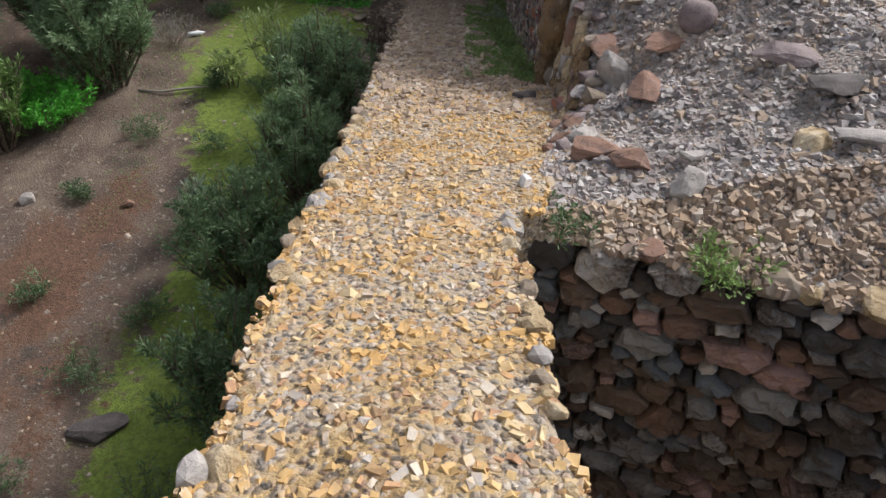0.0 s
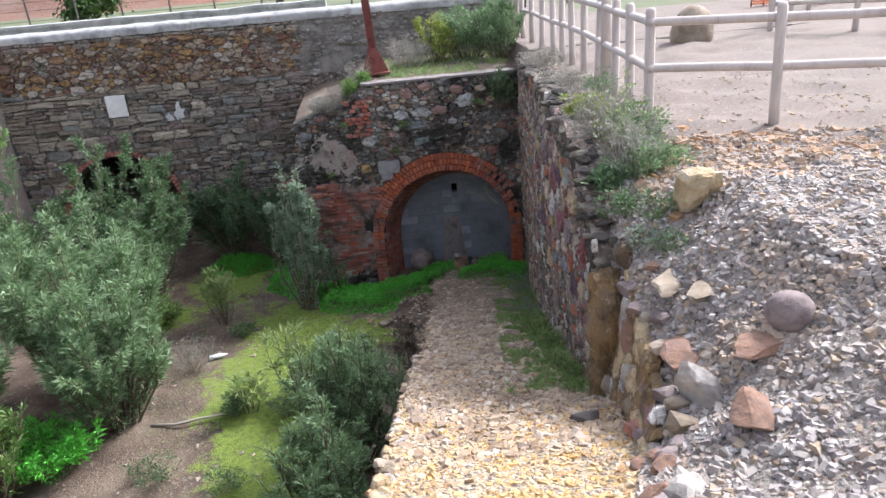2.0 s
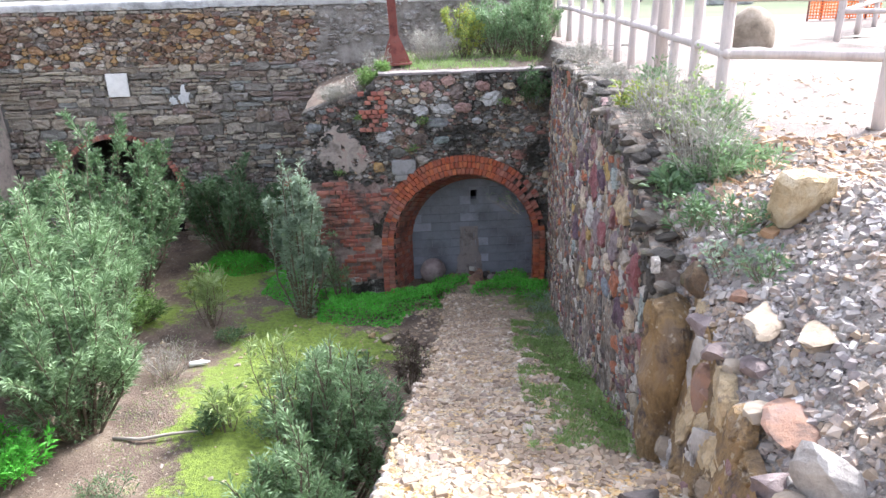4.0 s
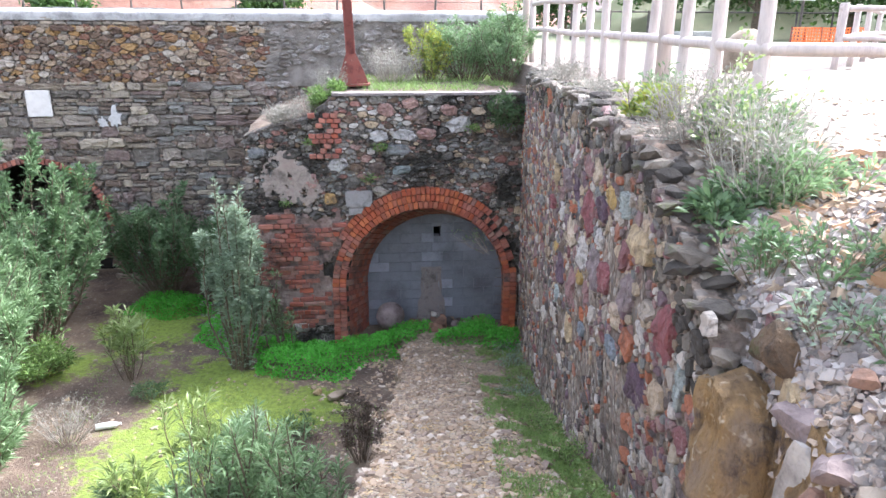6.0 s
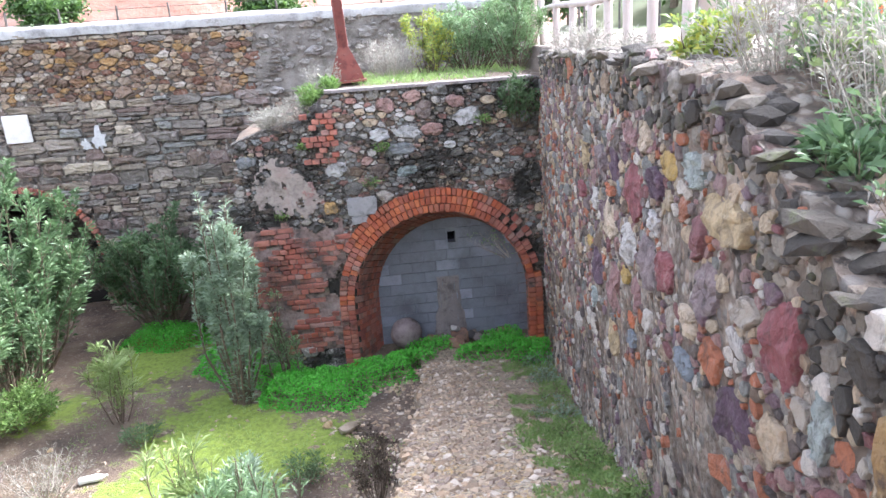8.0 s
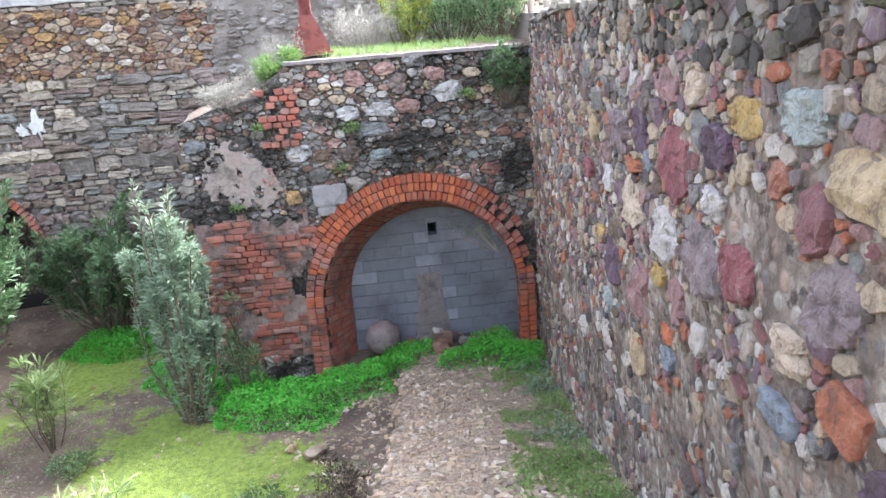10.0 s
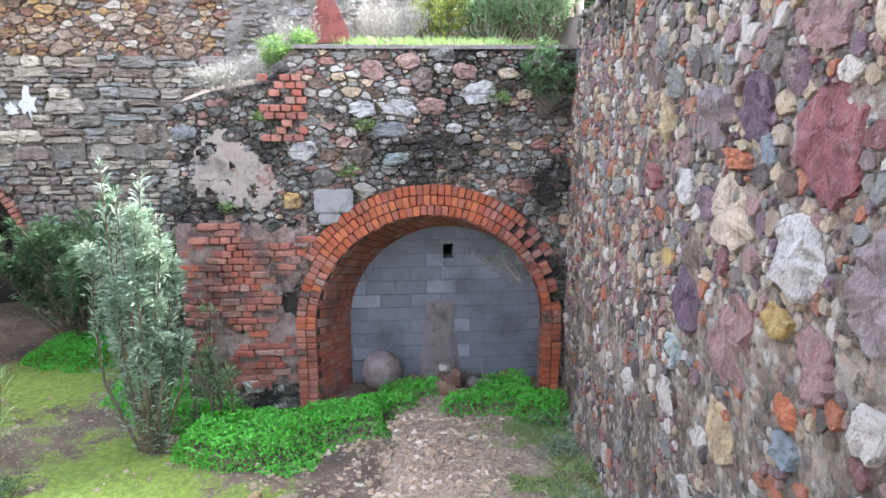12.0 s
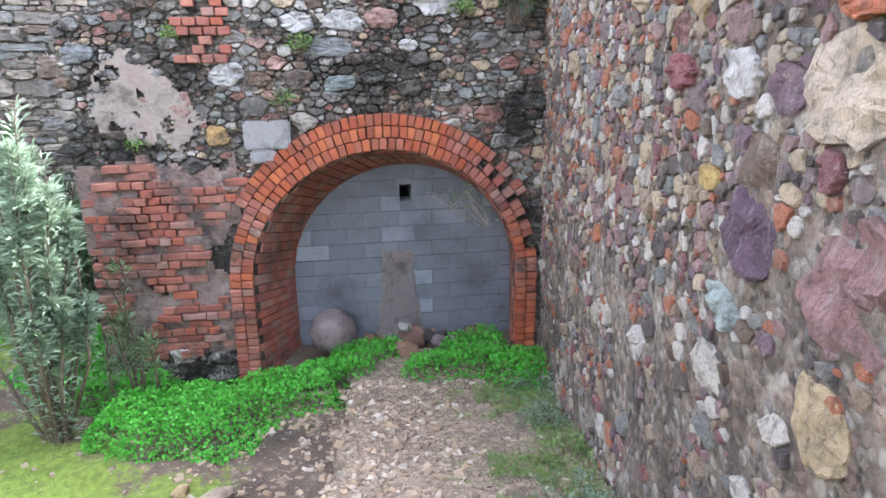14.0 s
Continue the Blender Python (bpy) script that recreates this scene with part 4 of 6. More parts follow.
for side in (-1, 1):
    for k in range(13):
        z = ACZ - 0.04 - k * (BH + 0.009)
        for c in range(2):
            x = ACX + side * (AR + 0.06 + c * (BW + 0.008))
            placed("brick", rng.choice(OLDR if side < 0 else HEAD), pose(x, AY - 0.03 + rng.uniform(-0.015, 0.015), z, 0, 90, rng.uniform(-2, 2)), portal)
# the brick facing of the pier, with worn gaps
for row in range(28):
    z = 0.32 + row * (BH + 0.01)
    x = PX0 + 0.03 + (0.06 if row % 2 else 0)
    while x < -0.42:
        head = rng.random() < 0.55
        l = BW if head else BL
        if in_brick(x + l / 2 - PX0, z) and rng.random() > 0.1 and fbm(x, z, 1.6, 13) < 0.34 and not (abs(x + 1.2) < 0.12 and abs(z - 1.4) < 0.06) and ring_out(x + l, z, 0.23 if z < 1.2 else 0.34):
            placed("brick", rng.choice(OLDH if head else OLD), pose(x + l / 2, AY - 0.01 + rng.uniform(-0.03, 0.012) + (0.03 if fbm(x, z, 2) > 0.25 else 0), z + rng.uniform(-0.004, 0.004), rng.uniform(-2, 2), rng.uniform(-2, 2), rng.uniform(-2, 2)), portal)
        x += l + 0.01
for row in range(9):
    z = 3.14 + row * 0.078
    for k in range(4):
        x = -0.74 + k * 0.115 + (0.05 if row % 2 else 0)
        if rng.random() > 0.2:
            placed("brick", rng.choice(OLDH), pose(x, AY - 0.02 + rng.uniform(-0.02, 0.02), z, 0, rng.uniform(-3, 3), rng.uniform(-3, 3)), portal)

# worn pinkish mortar in which the facing bricks lie
bm = bmesh.new()
for i in range(48):
    for j in range(72):
        x0, z0 = PX0 + 0.01 + 0.03 * i, 0.28 + 0.03 * j
        if in_brick(x0 + 0.015 - PX0, z0) and ring_out(x0 + 0.03, z0, 0.2) and fbm(x0, z0, 1.9, 21) < 0.3:
            bm.faces.new([bm.verts.new((x, AY - 0.034 - 0.02 * fbm(x, z, 4, 6), z)) for x, z in ((x0, z0), (x0 + 0.03, z0), (x0 + 0.03, z0 + 0.03), (x0, z0 + 0.03))])
bmesh.ops.remove_doubles(bm, verts=bm.verts, dist=0.001)
part("brick_bed", bm, M_PINK_MORTAR, portal, "crumbling pinkish mortar between the bricks")

# the splayed soffit in brick
N, D = 60, 7


def soffit(k, d, lift=0.0):
    """k runs from the one foot over the crown to the other, d from front to back."""
    s = k / N
    f = d / D
    cx, cz, r = ACX + (BCX - ACX) * f, ACZ + (BCZ - ACZ) * f, AR + (BR - AR) * f - lift
    y = AY - 0.02 + (BY - AY + 0.05) * f
    leg = 0.2
    if s < leg:
        return Vector((cx - r, y, -0.1 + (cz + 0.1) * s / leg))
    if s > 1 - leg:
        return Vector((cx + r, y, -0.1 + (cz + 0.1) * (1 - s) / leg))
    th = math.pi * (1 - (s - leg) / (1 - 2 * leg))
    return Vector((cx + r * math.cos(th), y, cz + r * math.sin(th)))


bm = bmesh.new()
g = [[bm.verts.new(soffit(k, d)) for d in range(D + 1)] for k in range(N + 1)]
for k in range(N):
    for d in range(D):
        bm.faces.new((g[k][d], g[k + 1][d], g[k + 1][d + 1], g[k][d + 1]))
part("soffit_mortar", bm, M_MORTAR_ARCH, portal)
V, F = [], []
for k in range(N):
    for d in range(D):
        o = 0.5 if k % 2 else 0
        a, b = max(0, d + o + 0.04), min(D, d + o + 0.96)
        if b - a < 0.2:
            continue
        c = [soffit(k + kk, dd, ll) for ll in (-0.01, 0.018) for kk, dd in ((0.06, a), (0.94, a), (0.94, b), (0.06, b))]
        i0 = len(V)
        V += [tuple(p) for p in c]
        F += [(i0 + 4, i0 + 5, i0 + 6, i0 + 7)] + [(i0 + e, i0 + (e + 1) % 4, i0 + 4 + (e + 1) % 4, i0 + 4 + e) for e in range(4)]
tagged(meshed("soffit_bricks", V, F, M_BRICK_OLD, portal), kind="stuff")

# the concrete block filling with its small square hole
fill = tagged(empty("wall_fill", (0, 0, 0), "grey concrete block wall closing the tunnel", "wall"), kind="structure")
bm = bmesh.new()
HX0, HX1, HZ0, HZ1 = 1.2, 1.325, 1.59, 1.77
for x0, x1, z0, z1 in ((-0.2, HX0, -0.2, 2.3), (HX1, 2.6, -0.2, 2.3), (HX0, HX1, -0.2, HZ0), (HX0, HX1, HZ1, 2.3)):
    box(bm, x0, x1, BY + 0.007, BY + 0.2, z0, z1)
part("mortar_bed", bm, M_CEMENT, fill)
bm = bmesh.new()
box(bm, 1.0, 1.6, BY + 0.6, BY + 0.7, 1.3, 2.0)
for x0, x1, z0, z1 in ((1.0, 1.2, 1.3, 2.0), (1.325, 1.6, 1.3, 2.0), (1.2, 1.325, 1.3, 1.59), (1.2, 1.325, 1.77, 2.0)):
    box(bm, x0, x1, BY + 0.2, BY + 0.6, z0, z1)
part("hole_lining", bm, M_BLACK, fill)
rng = random.Random(3)
CH, CL = 0.172, 0.37
for row in range(13):
    z0 = -0.06 + row * CH
    x = -0.3 - (CL / 2 if row % 2 else 0)
    while x < 2.5:
        spans = [(x, x + CL - 0.012)]
        if z0 < HZ1 - 0.03 and z0 + CH > HZ0 + 0.03:
            spans = [(a, b) for a, b in ((x, min(x + CL - 0.012, HX0)), (max(x, HX1), x + CL - 0.012)) if b - a > 0.03]
        for a, b in spans:
            mx_, mz_ = (a + b) / 2, z0 + CH / 2
            if (mz_ < BCZ and abs(mx_ - BCX) < BR + 0.25) or math.hypot(mx_ - BCX, mz_ - BCZ) < BR + 0.25:
                bm = bmesh.new()
                p = rng.uniform(0, 0.008)
                box(bm, a, b, BY - p, BY + 0.05, z0 + 0.004, z0 + CH - 0.004)
                bmesh.ops.bevel(bm, geom=bm.edges[:], offset=0.004, segments=1, affect="EDGES")
                part("block", bm, M_BLOCK, fill)
        x += CL
bm = bmesh.new()
for i in range(8):
    for j in range(18):
        q = []
        for a, b in ((0, 0), (1, 0), (1, 1), (0, 1)):
            z = (j + b) * 0.058
            w = 0.25 - 0.07 * smooth01((z - 0.35) / 0.2) + 0.03 * fbm(z, i, 5)
            x = 1.16 + w * ((i + a) / 4 - 1)
            e = smooth01(min(i + a, 8 - i - a) / 1.5) * smooth01((18 - j - b) / 2)
            q.append(bm.verts.new((x, BY - 0.012 - e * (0.02 + 0.02 * fbm(x, z, 6)), z)))
        bm.faces.new(q)
bmesh.ops.remove_doubles(bm, verts=bm.verts, dist=0.001)
part("cement_smear", bm, M_SMEAR, fill, "rough brownish cement smear up the middle")

# the platform over the tunnel
bm = bmesh.new()
N1 = 24
g = [[bm.verts.new((x, y, portal_top(x) - 0.02 + 0.03 * fbm(x, y, 1.2) if y < 14.3 else min(4.12, portal_top(x) + 0.06) + 0.04 * fbm(x, y, 1))) for y in (13.6, 13.9, 14.3, 15, 15.8, 16.6, 17.1)] for x in [PX0 + 0.02 + (2.72 - PX0) * k / N1 for k in range(N1 + 1)]]
for k in range(N1):
    for d in range(6):
        bm.faces.new((g[k][d], g[k + 1][d], g[k + 1][d + 1], g[k][d + 1]))
platform = tagged(linked("platform", bm, M_LOW, smooth=True), "earth-covered platform over the tunnel arch", "platform", kind="structure")
bm = bmesh.new()
box(bm, PX0 - 0.02, PX0 + 0.35, 14.15, 17.0, -0.2, 3.4)
part("side_wall", bm, M_MORTAR_ARCH, platform)
bm = bmesh.new()
for k in range(26):
    x0 = -0.42 + 0.112 * k
    box(bm, x0, x0 + 0.112, AY - 0.05 + 0.01 * fbm(x0, 1, 3), AY + 0.25, 4.055, 4.095 + 0.008 * fbm(x0, 2, 4))
tagged(linked("edge_slab", bm, M_SMEAR), "thin cement slab along the platform edge", "trim", kind="structure")

# ---- the dam-like back wall ----
DX0, DX1, DY = -8.5, 3.2, 17.0
OPEN = [(-6.4, 1.15, 1.3), (-2.35, 0.85, 0.5)]


def dam_low(x):
    for cx, cz, r in OPEN:
        if abs(x - cx) < r:
            return cz + math.sqrt(r * r - (x - cx) ** 2)
    return -0.2


def dam_top(x):
    return 5.26 + 0.02 * fbm(x, 0, 1.5, 6)


xs = sorted([DX0 + (DX1 - DX0) * k / 110 for k in range(111)] + [c + s * r + e for c, _, r in OPEN for s in (-1, 1) for e in (-1e-3, 1e-3)])
V, F = [], []
nv = 16
for x in xs:
    lo, hi = dam_low(x), dam_top(x)
    for j in range(nv + 1):
        z = lo + (hi - lo) * j / nv
        V.append((x, DY + 0.012 + 0.03 * fbm(x, z, 1, 5), z))
    V.append((x, DY + 0.7, hi))
    V.append((x, DY + 0.7, lo))
m_ = nv + 3
for i in range(len(xs) - 1):
    for j in range(m_):
        a, b = i * m_ + j, i * m_ + (j + 1) % m_
        F.append((a, a + m_, b + m_, b))
F += [tuple(range(m_)), tuple((len(xs) - 1) * m_ + j for j in range(m_))]
dam = tagged(meshed("wall_north", V, F, M_MORTAR_DAM), "long grey slate wall with a band of orange cobbles", "wall", kind="structure")
for cx, cz, r in OPEN:
    bm = bmesh.new()
    box(bm, cx - r - 0.3, cx + r + 0.3, DY + 2.4, DY + 2.6, -0.3, cz + r + 0.3)
    for sx in (-1, 1):
        box(bm, cx + sx * (r + 0.15) - 0.1, cx + sx * (r + 0.15) + 0.1, DY + 0.7, DY + 2.4, -0.3, cz + r + 0.3)
    box(bm, cx - r - 0.3, cx + r + 0.3, DY + 0.7, DY + 2.4, cz + r + 0.1, cz + r + 0.3)
    part("dark_passage", bm, M_MORTAR_ARCH, dam)
    n = int(math.pi * r / 0.085)
    for k in range(n):
        th = math.pi * (k + 0.5) / n
        placed("brick", rng.choice(OLDR), pose(cx + (r + 0.06) * math.cos(th), DY - 0.02, cz + (r + 0.06) * math.sin(th), 0, 90 - math.degrees(th), 0), dam)


def warm(x, z):
    return x < -1.85 + 0.25 * fbm(0, z, 2) and 4.02 + 0.12 * fbm(x, 0, 1) < z < 4.98


def dam_free(u, v, m=0.03):
    x = u + DX0
    if v > dam_top(x) - 0.12 or v < 0:
        return False
    if PX0 < x and v < 3.9:
        return False
    return all(math.hypot(x - cx, max(0, v - cz)) > r + 0.17 for cx, cz, r in OPEN)


def on_dam(u, v, d):
    return (DX0 + u, DY - d, v)


def bedded(x, z):
    """Stones almost drowned in grey mortar, towards the fence."""
    return x > -1.85 + 0.25 * fbm(0, z, 2) and z > 3.85


def blocky(x, z):
    return z < 3.05 + 0.15 * fbm(x, 0, 0.7, 2)


def put_hole(x, z):
    return math.hypot(x + 2.59, z - 4.8) < 0.12 or math.hypot(x + 5.0, z - 4.75) < 0.09


cells = coursed_cells(DX1 - DX0, 5.3, 41, lambda u, v: dam_free(u, v) and not warm(u + DX0, v) and not bedded(u + DX0, v) and not blocky(u + DX0, v), (0.05, 0.08, 0.1, 0.13, 0.17, 0.2), 4.2)
cells += coursed_cells(DX1 - DX0, 5.3, 44, lambda u, v: dam_free(u, v) and blocky(u + DX0, v), (0.1, 0.15, 0.2, 0.26), 2.6)
cells += scatter_cells(DX1 - DX0, 5.3, [(0.13, 400), (0.09, 3000), (0.06, 8000), (0.035, 12000)], 42, lambda u, v: dam_free(u, v) and warm(u + DX0, v) and not put_hole(u + DX0, v), 1.75, 0.012, 1.6, 0.86)
lay_stones(cells, on_dam, 0.035, lambda u, v: M_STONE_WARM if warm(u + DX0, v) else M_STONE_DAM, dam, lambda c: -c[2], 43)
cells = scatter_cells(DX1 - DX0, 5.3, [(0.14, 260), (0.09, 1500), (0.05, 5000)], 45, lambda u, v: dam_free(u, v) and bedded(u + DX0, v) and fbm(u, v, 1.3, 3) > -0.3, 2.0, 0.03, 1.3, 0.95)
V, F = [], []
for c in cells:
    v, f = stone_geometry(c, on_dam, 0.05, rng, 0.02)
    o = len(V)
    V += v
    F += [tuple(o + k for k in q) for q in f]
tagged(meshed("bedded_stonework", V, F, M_BEDDED, dam), kind="stuff")
bm = bmesh.new()
n = 90
g = [[bm.verts.new((x, DY - 0.012 - 0.018 * fbm(x, z, 3, 2), z)) for z in [3.9 + 1.26 * j / 24 for j in range(25)]] for x in [-1.8 + 4.95 * i / n for i in range(n + 1)]]
for i in range(n):
    for j in range(24):
        if bedded(-1.75 + 4.95 * i / n, 3.95 + 1.26 * j / 24):
            bm.faces.new((g[i][j], g[i + 1][j], g[i + 1][j + 1], g[i][j + 1]))
bmesh.ops.delete(bm, geom=[v for v in bm.verts if not v.link_faces], context="VERTS")
part("smeared_mortar", bm, M_MORTAR_PALE, dam, "grey mortar smeared over the stones")
# rounded pale coping
bm = bmesh.new()
prof = [(-0.05, -0.12), (-0.07, 0.0), (-0.02, 0.06), (0.2, 0.09), (0.5, 0.08), (0.74, 0.05), (0.78, -0.1)]
g = []
for k in range(121):
    x = DX0 - 0.1 + (DX1 - DX0 + 0.2) * k / 120
    g.append([bm.verts.new((x, DY + a + 0.012 * fbm(x, b * 9, 3), 5.24 + b + 0.02 * fbm(x, a * 9, 2.5))) for a, b in prof])
for k in range(120):
    for d in range(len(prof) - 1):
        bm.faces.new((g[k][d], g[k + 1][d], g[k + 1][d + 1], g[k][d + 1]))
part("coping", bm, M_COPING, dam, "weathered whitish rounded coping", smooth=True)
# a white plate and a patch of lime on the wall
bm = bmesh.new()
box(bm, -6.28, -5.84, DY - 0.1, DY - 0.04, 3.36, 3.85)
bmesh.ops.bevel(bm, geom=bm.edges[:], offset=0.01, segments=2, affect="EDGES")
tagged(linked("wall_plate", bm, M_WHITE), "blank white square plate on the slate wall", "plate")
for x, z, w, h in ((-4.72, 3.32, 0.2, 0.34), (-4.95, 3.24, 0.16, 0.16)):
    bm = bmesh.new()
    n = 19
    ring_ = []
    for k in range(n):
        q = 0.3 + 0.5 * rng.random()
        ring_.append(bm.verts.new((x + w * q * math.cos(k * math.tau / n), DY - 0.07, z + h * q * math.sin(k * math.tau / n))))
    f = bm.faces.new(ring_)
    ex = bmesh.ops.extrude_face_region(bm, geom=[f])
    bmesh.ops.translate(bm, verts=[e for e in ex["geom"] if isinstance(e, bmesh.types.BMVert)], vec=(0, 0.055, 0))
    part("lime_patch", bm, M_LIME, dam)
# the parallel wall behind, and the return wall at its end
bm = bmesh.new()
box(bm, -16, -1.2, 20.0, 20.5, 4.2, 5.3)
box(bm, -16, -1.2, 19.96, 20.54, 5.3, 5.38)
bmesh.ops.subdivide_edges(bm, edges=[e for e in bm.edges if e.calc_length() > 3], cuts=40)
for v in bm.verts:
    v.co += Vector((0, 0.03, 0.03)) * fbm(v.co.x, v.co.z, 1.2)
tagged(linked("wall_back", bm, M_COPING), "second low whitish wall behind the slate wall", "wall", kind="structure")
bm = bmesh.new()
box(bm, -9.2, -8.6, 12.0, 17.0, -0.2, 4.7)
bmesh.ops.subdivide_edges(bm, edges=bm.edges[:], cuts=12, use_grid_fill=True)
for v in bm.verts:
    v.co += Vector((0.05, 0.02, 0.06)) * fbm(v.co.y, v.co.z, 1.5)
tagged(linked("wall_west", bm, M_PLASTER), "pale crumbling return wall at the trench end", "wall", kind="structure")


# ---- loose stones and gravel ----
CORNERS = [(x, y, z) for z in (-1, 1) for x, y in ((-1, -0.8), (0.9, -1), (1, 0.8), (-0.8, 1))]
SIDES = [(4, 5, 6, 7), (0, 1, 5, 4), (1, 2, 6, 5), (2, 3, 7, 6), (3, 0, 4, 7)]


def chip_cloud(name, n, place_of, size_of, material, seed, flat=0.4):
    rng = random.Random(seed)
    V, F = [], []
    for _ in range(n):
        got = place_of(rng)
        if got is None:
            continue
        x, y, z = got
        s = size_of(rng)
        m = pose(x, y, z, rng.gauss(0, 16), rng.gauss(0, 16), rng.uniform(0, 360))
        a, b, c = s * rng.uniform(0.7, 1.4), s * rng.uniform(0.5, 1.0), s * flat * rng.uniform(0.5, 1.3)
        o = len(V)
        for px, py, pz in CORNERS:
            t = 0.7 if pz > 0 else 1.0
            V.append(tuple(m @ Vector((a * px * t * rng.uniform(0.55, 1.1), b * py * t * rng.uniform(0.55, 1.1), c * pz * rng.uniform(0.6, 1.2)))))
        F += [tuple(o + q for q in f) for f in SIDES]
    return meshed(name, V, F, material)


def on_path(y0, y1):
    def f(r):
        y = y0 + (y1 - y0) * r.random()
        l, rr = path_edges(y)
        x = r.uniform(l - 0.02, rr)
        strip = smooth01((x - (1.0 + 0.07 * (y - 5))) / 0.35) * smooth01((y - 4.4) / 0.8)
        if r.random() < 0.85 * strip:
            return None
        return x, y, path_top(x, y) - 0.004
    return f


def on_ramp(r):
    """Gravel down the middle of the ramp, thinning out towards the tunnel."""
    got = on_path(3.2, 12.4)(r)
    if got is None:
        return None
    x, y, z = got
    mid = 0.62 + 0.06 * (y - 8)
    thin = smooth01((y - 7.0) / 4.5) * (0.6 + 0.4 * smooth01((abs(x - mid) + 0.5 * fbm(x, y, 1.7, 5)) / 0.9))
    return None if r.random() < 0.95 * thin else got


def on_bank(r):
    y = 1.46 + 4.6 * r.random() ** 1.2
    x = xfoot(y) + 3.6 * r.random() ** 1.4
    if y > 4.9 and r.random() < (y - 4.9) / 1.0:
        return None
    return x, y, bank_z(x, y) - 0.003


def on_lip(r):
    x = r.uniform(0.5, 3.2)
    j = r.random()
    y = pit_edge(x) + (1.46 - pit_edge(x)) * j
    return x, y, 3.865 + (bank_z(x, 1.46) - 3.86) * j


def sunk(got):
    """Grit bedded in the wall's own mortar."""
    return got and (got[0], got[1], got[2] - 0.009)


def big_tail(lo, hi, p):
    return lambda r: lo + (hi - lo) * r.random() ** p


tagged(chip_cloud("path_gravel", 24000, lambda r: sunk(on_path(-1.8, 4.2)(r)), big_tail(0.005, 0.034, 2.8), M_CHIP_OCHRE, 1, 0.7), "ochre and cream grit on the wall top", "gravel", kind="stuff")
tagged(chip_cloud("ramp_gravel", 18000, on_ramp, big_tail(0.006, 0.055, 3.2), M_CHIP_RAMP, 2, 0.4), "loose sandy gravel on the ramp", "gravel", kind="stuff")
tagged(chip_cloud("bank_scree", 42000, on_bank, big_tail(0.007, 0.045, 3.0), M_CHIP, 3, 0.5), "grey slate scree on the bank", "gravel", kind="stuff")
tagged(chip_cloud("lip_rubble", 6000, on_lip, big_tail(0.006, 0.045, 3.6), M_CHIP_RAMP, 4, 0.7), "mixed rubble on the pit's lip", "gravel", kind="stuff")


def on_terrace(r):
    x = 1.9 + 5 * r.random()
    y = 4.7 + 5.5 * r.random() ** 2.0 - 0.4 * max(0, x - 3)
    return (x, y, bank_z(x, y) - 0.004) if y > 1.5 and x > xfoot(y) + 0.35 else None


tagged(chip_cloud("terrace_gravel", 9000, on_terrace, big_tail(0.004, 0.026, 3.2), M_CHIP_SAND, 5, 0.35), "fine sandy pebbles on the terrace edge", "gravel", kind="stuff")


def on_shoulder(r):
    """Tan flakes where the scree meets the terrace."""
    x = 1.95 + 3.6 * r.random() ** 1.3
    y = 5.55 - 0.35 * max(0, x - 2.8) + r.gauss(0, 0.38)
    return (x, y, bank_z(x, y) - 0.002) if y > 1.5 and x > xfoot(y) + 0.3 else None


def on_foot(r):
    """Brown gravel spread over the level ground before the tunnel."""
    y = 12.9 - 3.4 * r.random() ** 1.3
    x = 0.55 + r.gauss(0, 0.75)
    l, rr = path_edges(y)
    if x > rr - 0.1 or x < -1.6 or fbm(x, y, 1.6, 14) < -0.25:
        return None
    return x, y, (path_top(x, y) if x > l else trench_z(x, y)) - 0.003


tagged(chip_cloud("foot_gravel", 5200, on_foot, big_tail(0.006, 0.05, 3.4), M_CHIP_RAMP, 9, 0.4), "scattered brown gravel on the ground before the tunnel", "gravel", kind="stuff")
tagged(chip_cloud("shoulder_flakes", 4200, on_shoulder, big_tail(0.012, 0.075, 3.0), M_CHIP_TAN, 8, 0.3), "tan and rusty stone flakes along the terrace edge", "gravel", kind="stuff")


def on_low(r):
    x, y = r.uniform(-5.5, -0.2), r.uniform(1.5, 14)
    if x > lerp_table(LEFT_EDGE, y):
        return None
    return x, y, trench_z(x, y)


tagged(chip_cloud("trench_pebbles", 1500, on_low, big_tail(0.008, 0.05, 4.0), M_CHIP_SAND, 6, 0.5), "scattered pebbles on the trench floor", "gravel", kind="stuff")


def rock(name, place, size, material, label, seed, turn=0.0, tilt=0.0, sub=3, angular=0.25, category="rock"):
    bm = bmesh.new()
    bmesh.ops.create_icosphere(bm, subdivisions=sub, radius=1)
    r = random.Random(seed)
    cuts = []
    for _ in range(14 if angular >= 0.15 else 0):
        n = Vector((r.gauss(0, 1), r.gauss(0, 1), r.gauss(0, 1))).normalized()
        cuts.append((n, r.uniform(0.62, 1.0)))
    for v in bm.verts:
        p = v.co.copy()
        if cuts:
            # squarer than an egg before it is split
            p /= (abs(p.x) ** 5 + abs(p.y) ** 5 + abs(p.z) ** 5) ** 0.2
        for n, o in cuts:
            s = p.dot(n) - o
            if s > 0:
                p -= n * s
        k = (1.12 if cuts else 1) + 0.5 * angular * noise.fractal(p * 1.3 + Vector((seed * 3.1, 0, 0)), 1.0, 2.0, 3)
        v.co = Vector((p.x * size[0], p.y * size[1], p.z * size[2])) * k
    ob = linked(name, bm, material, smooth=angular < 0.15)
    ob.matrix_basis = pose(place[0], place[1], place[2], tilt, 0, turn)
    return tagged(ob, label, category)


def bank_at(x, y, up=0.0):
    return (x, y, bank_z(x, y) + up)


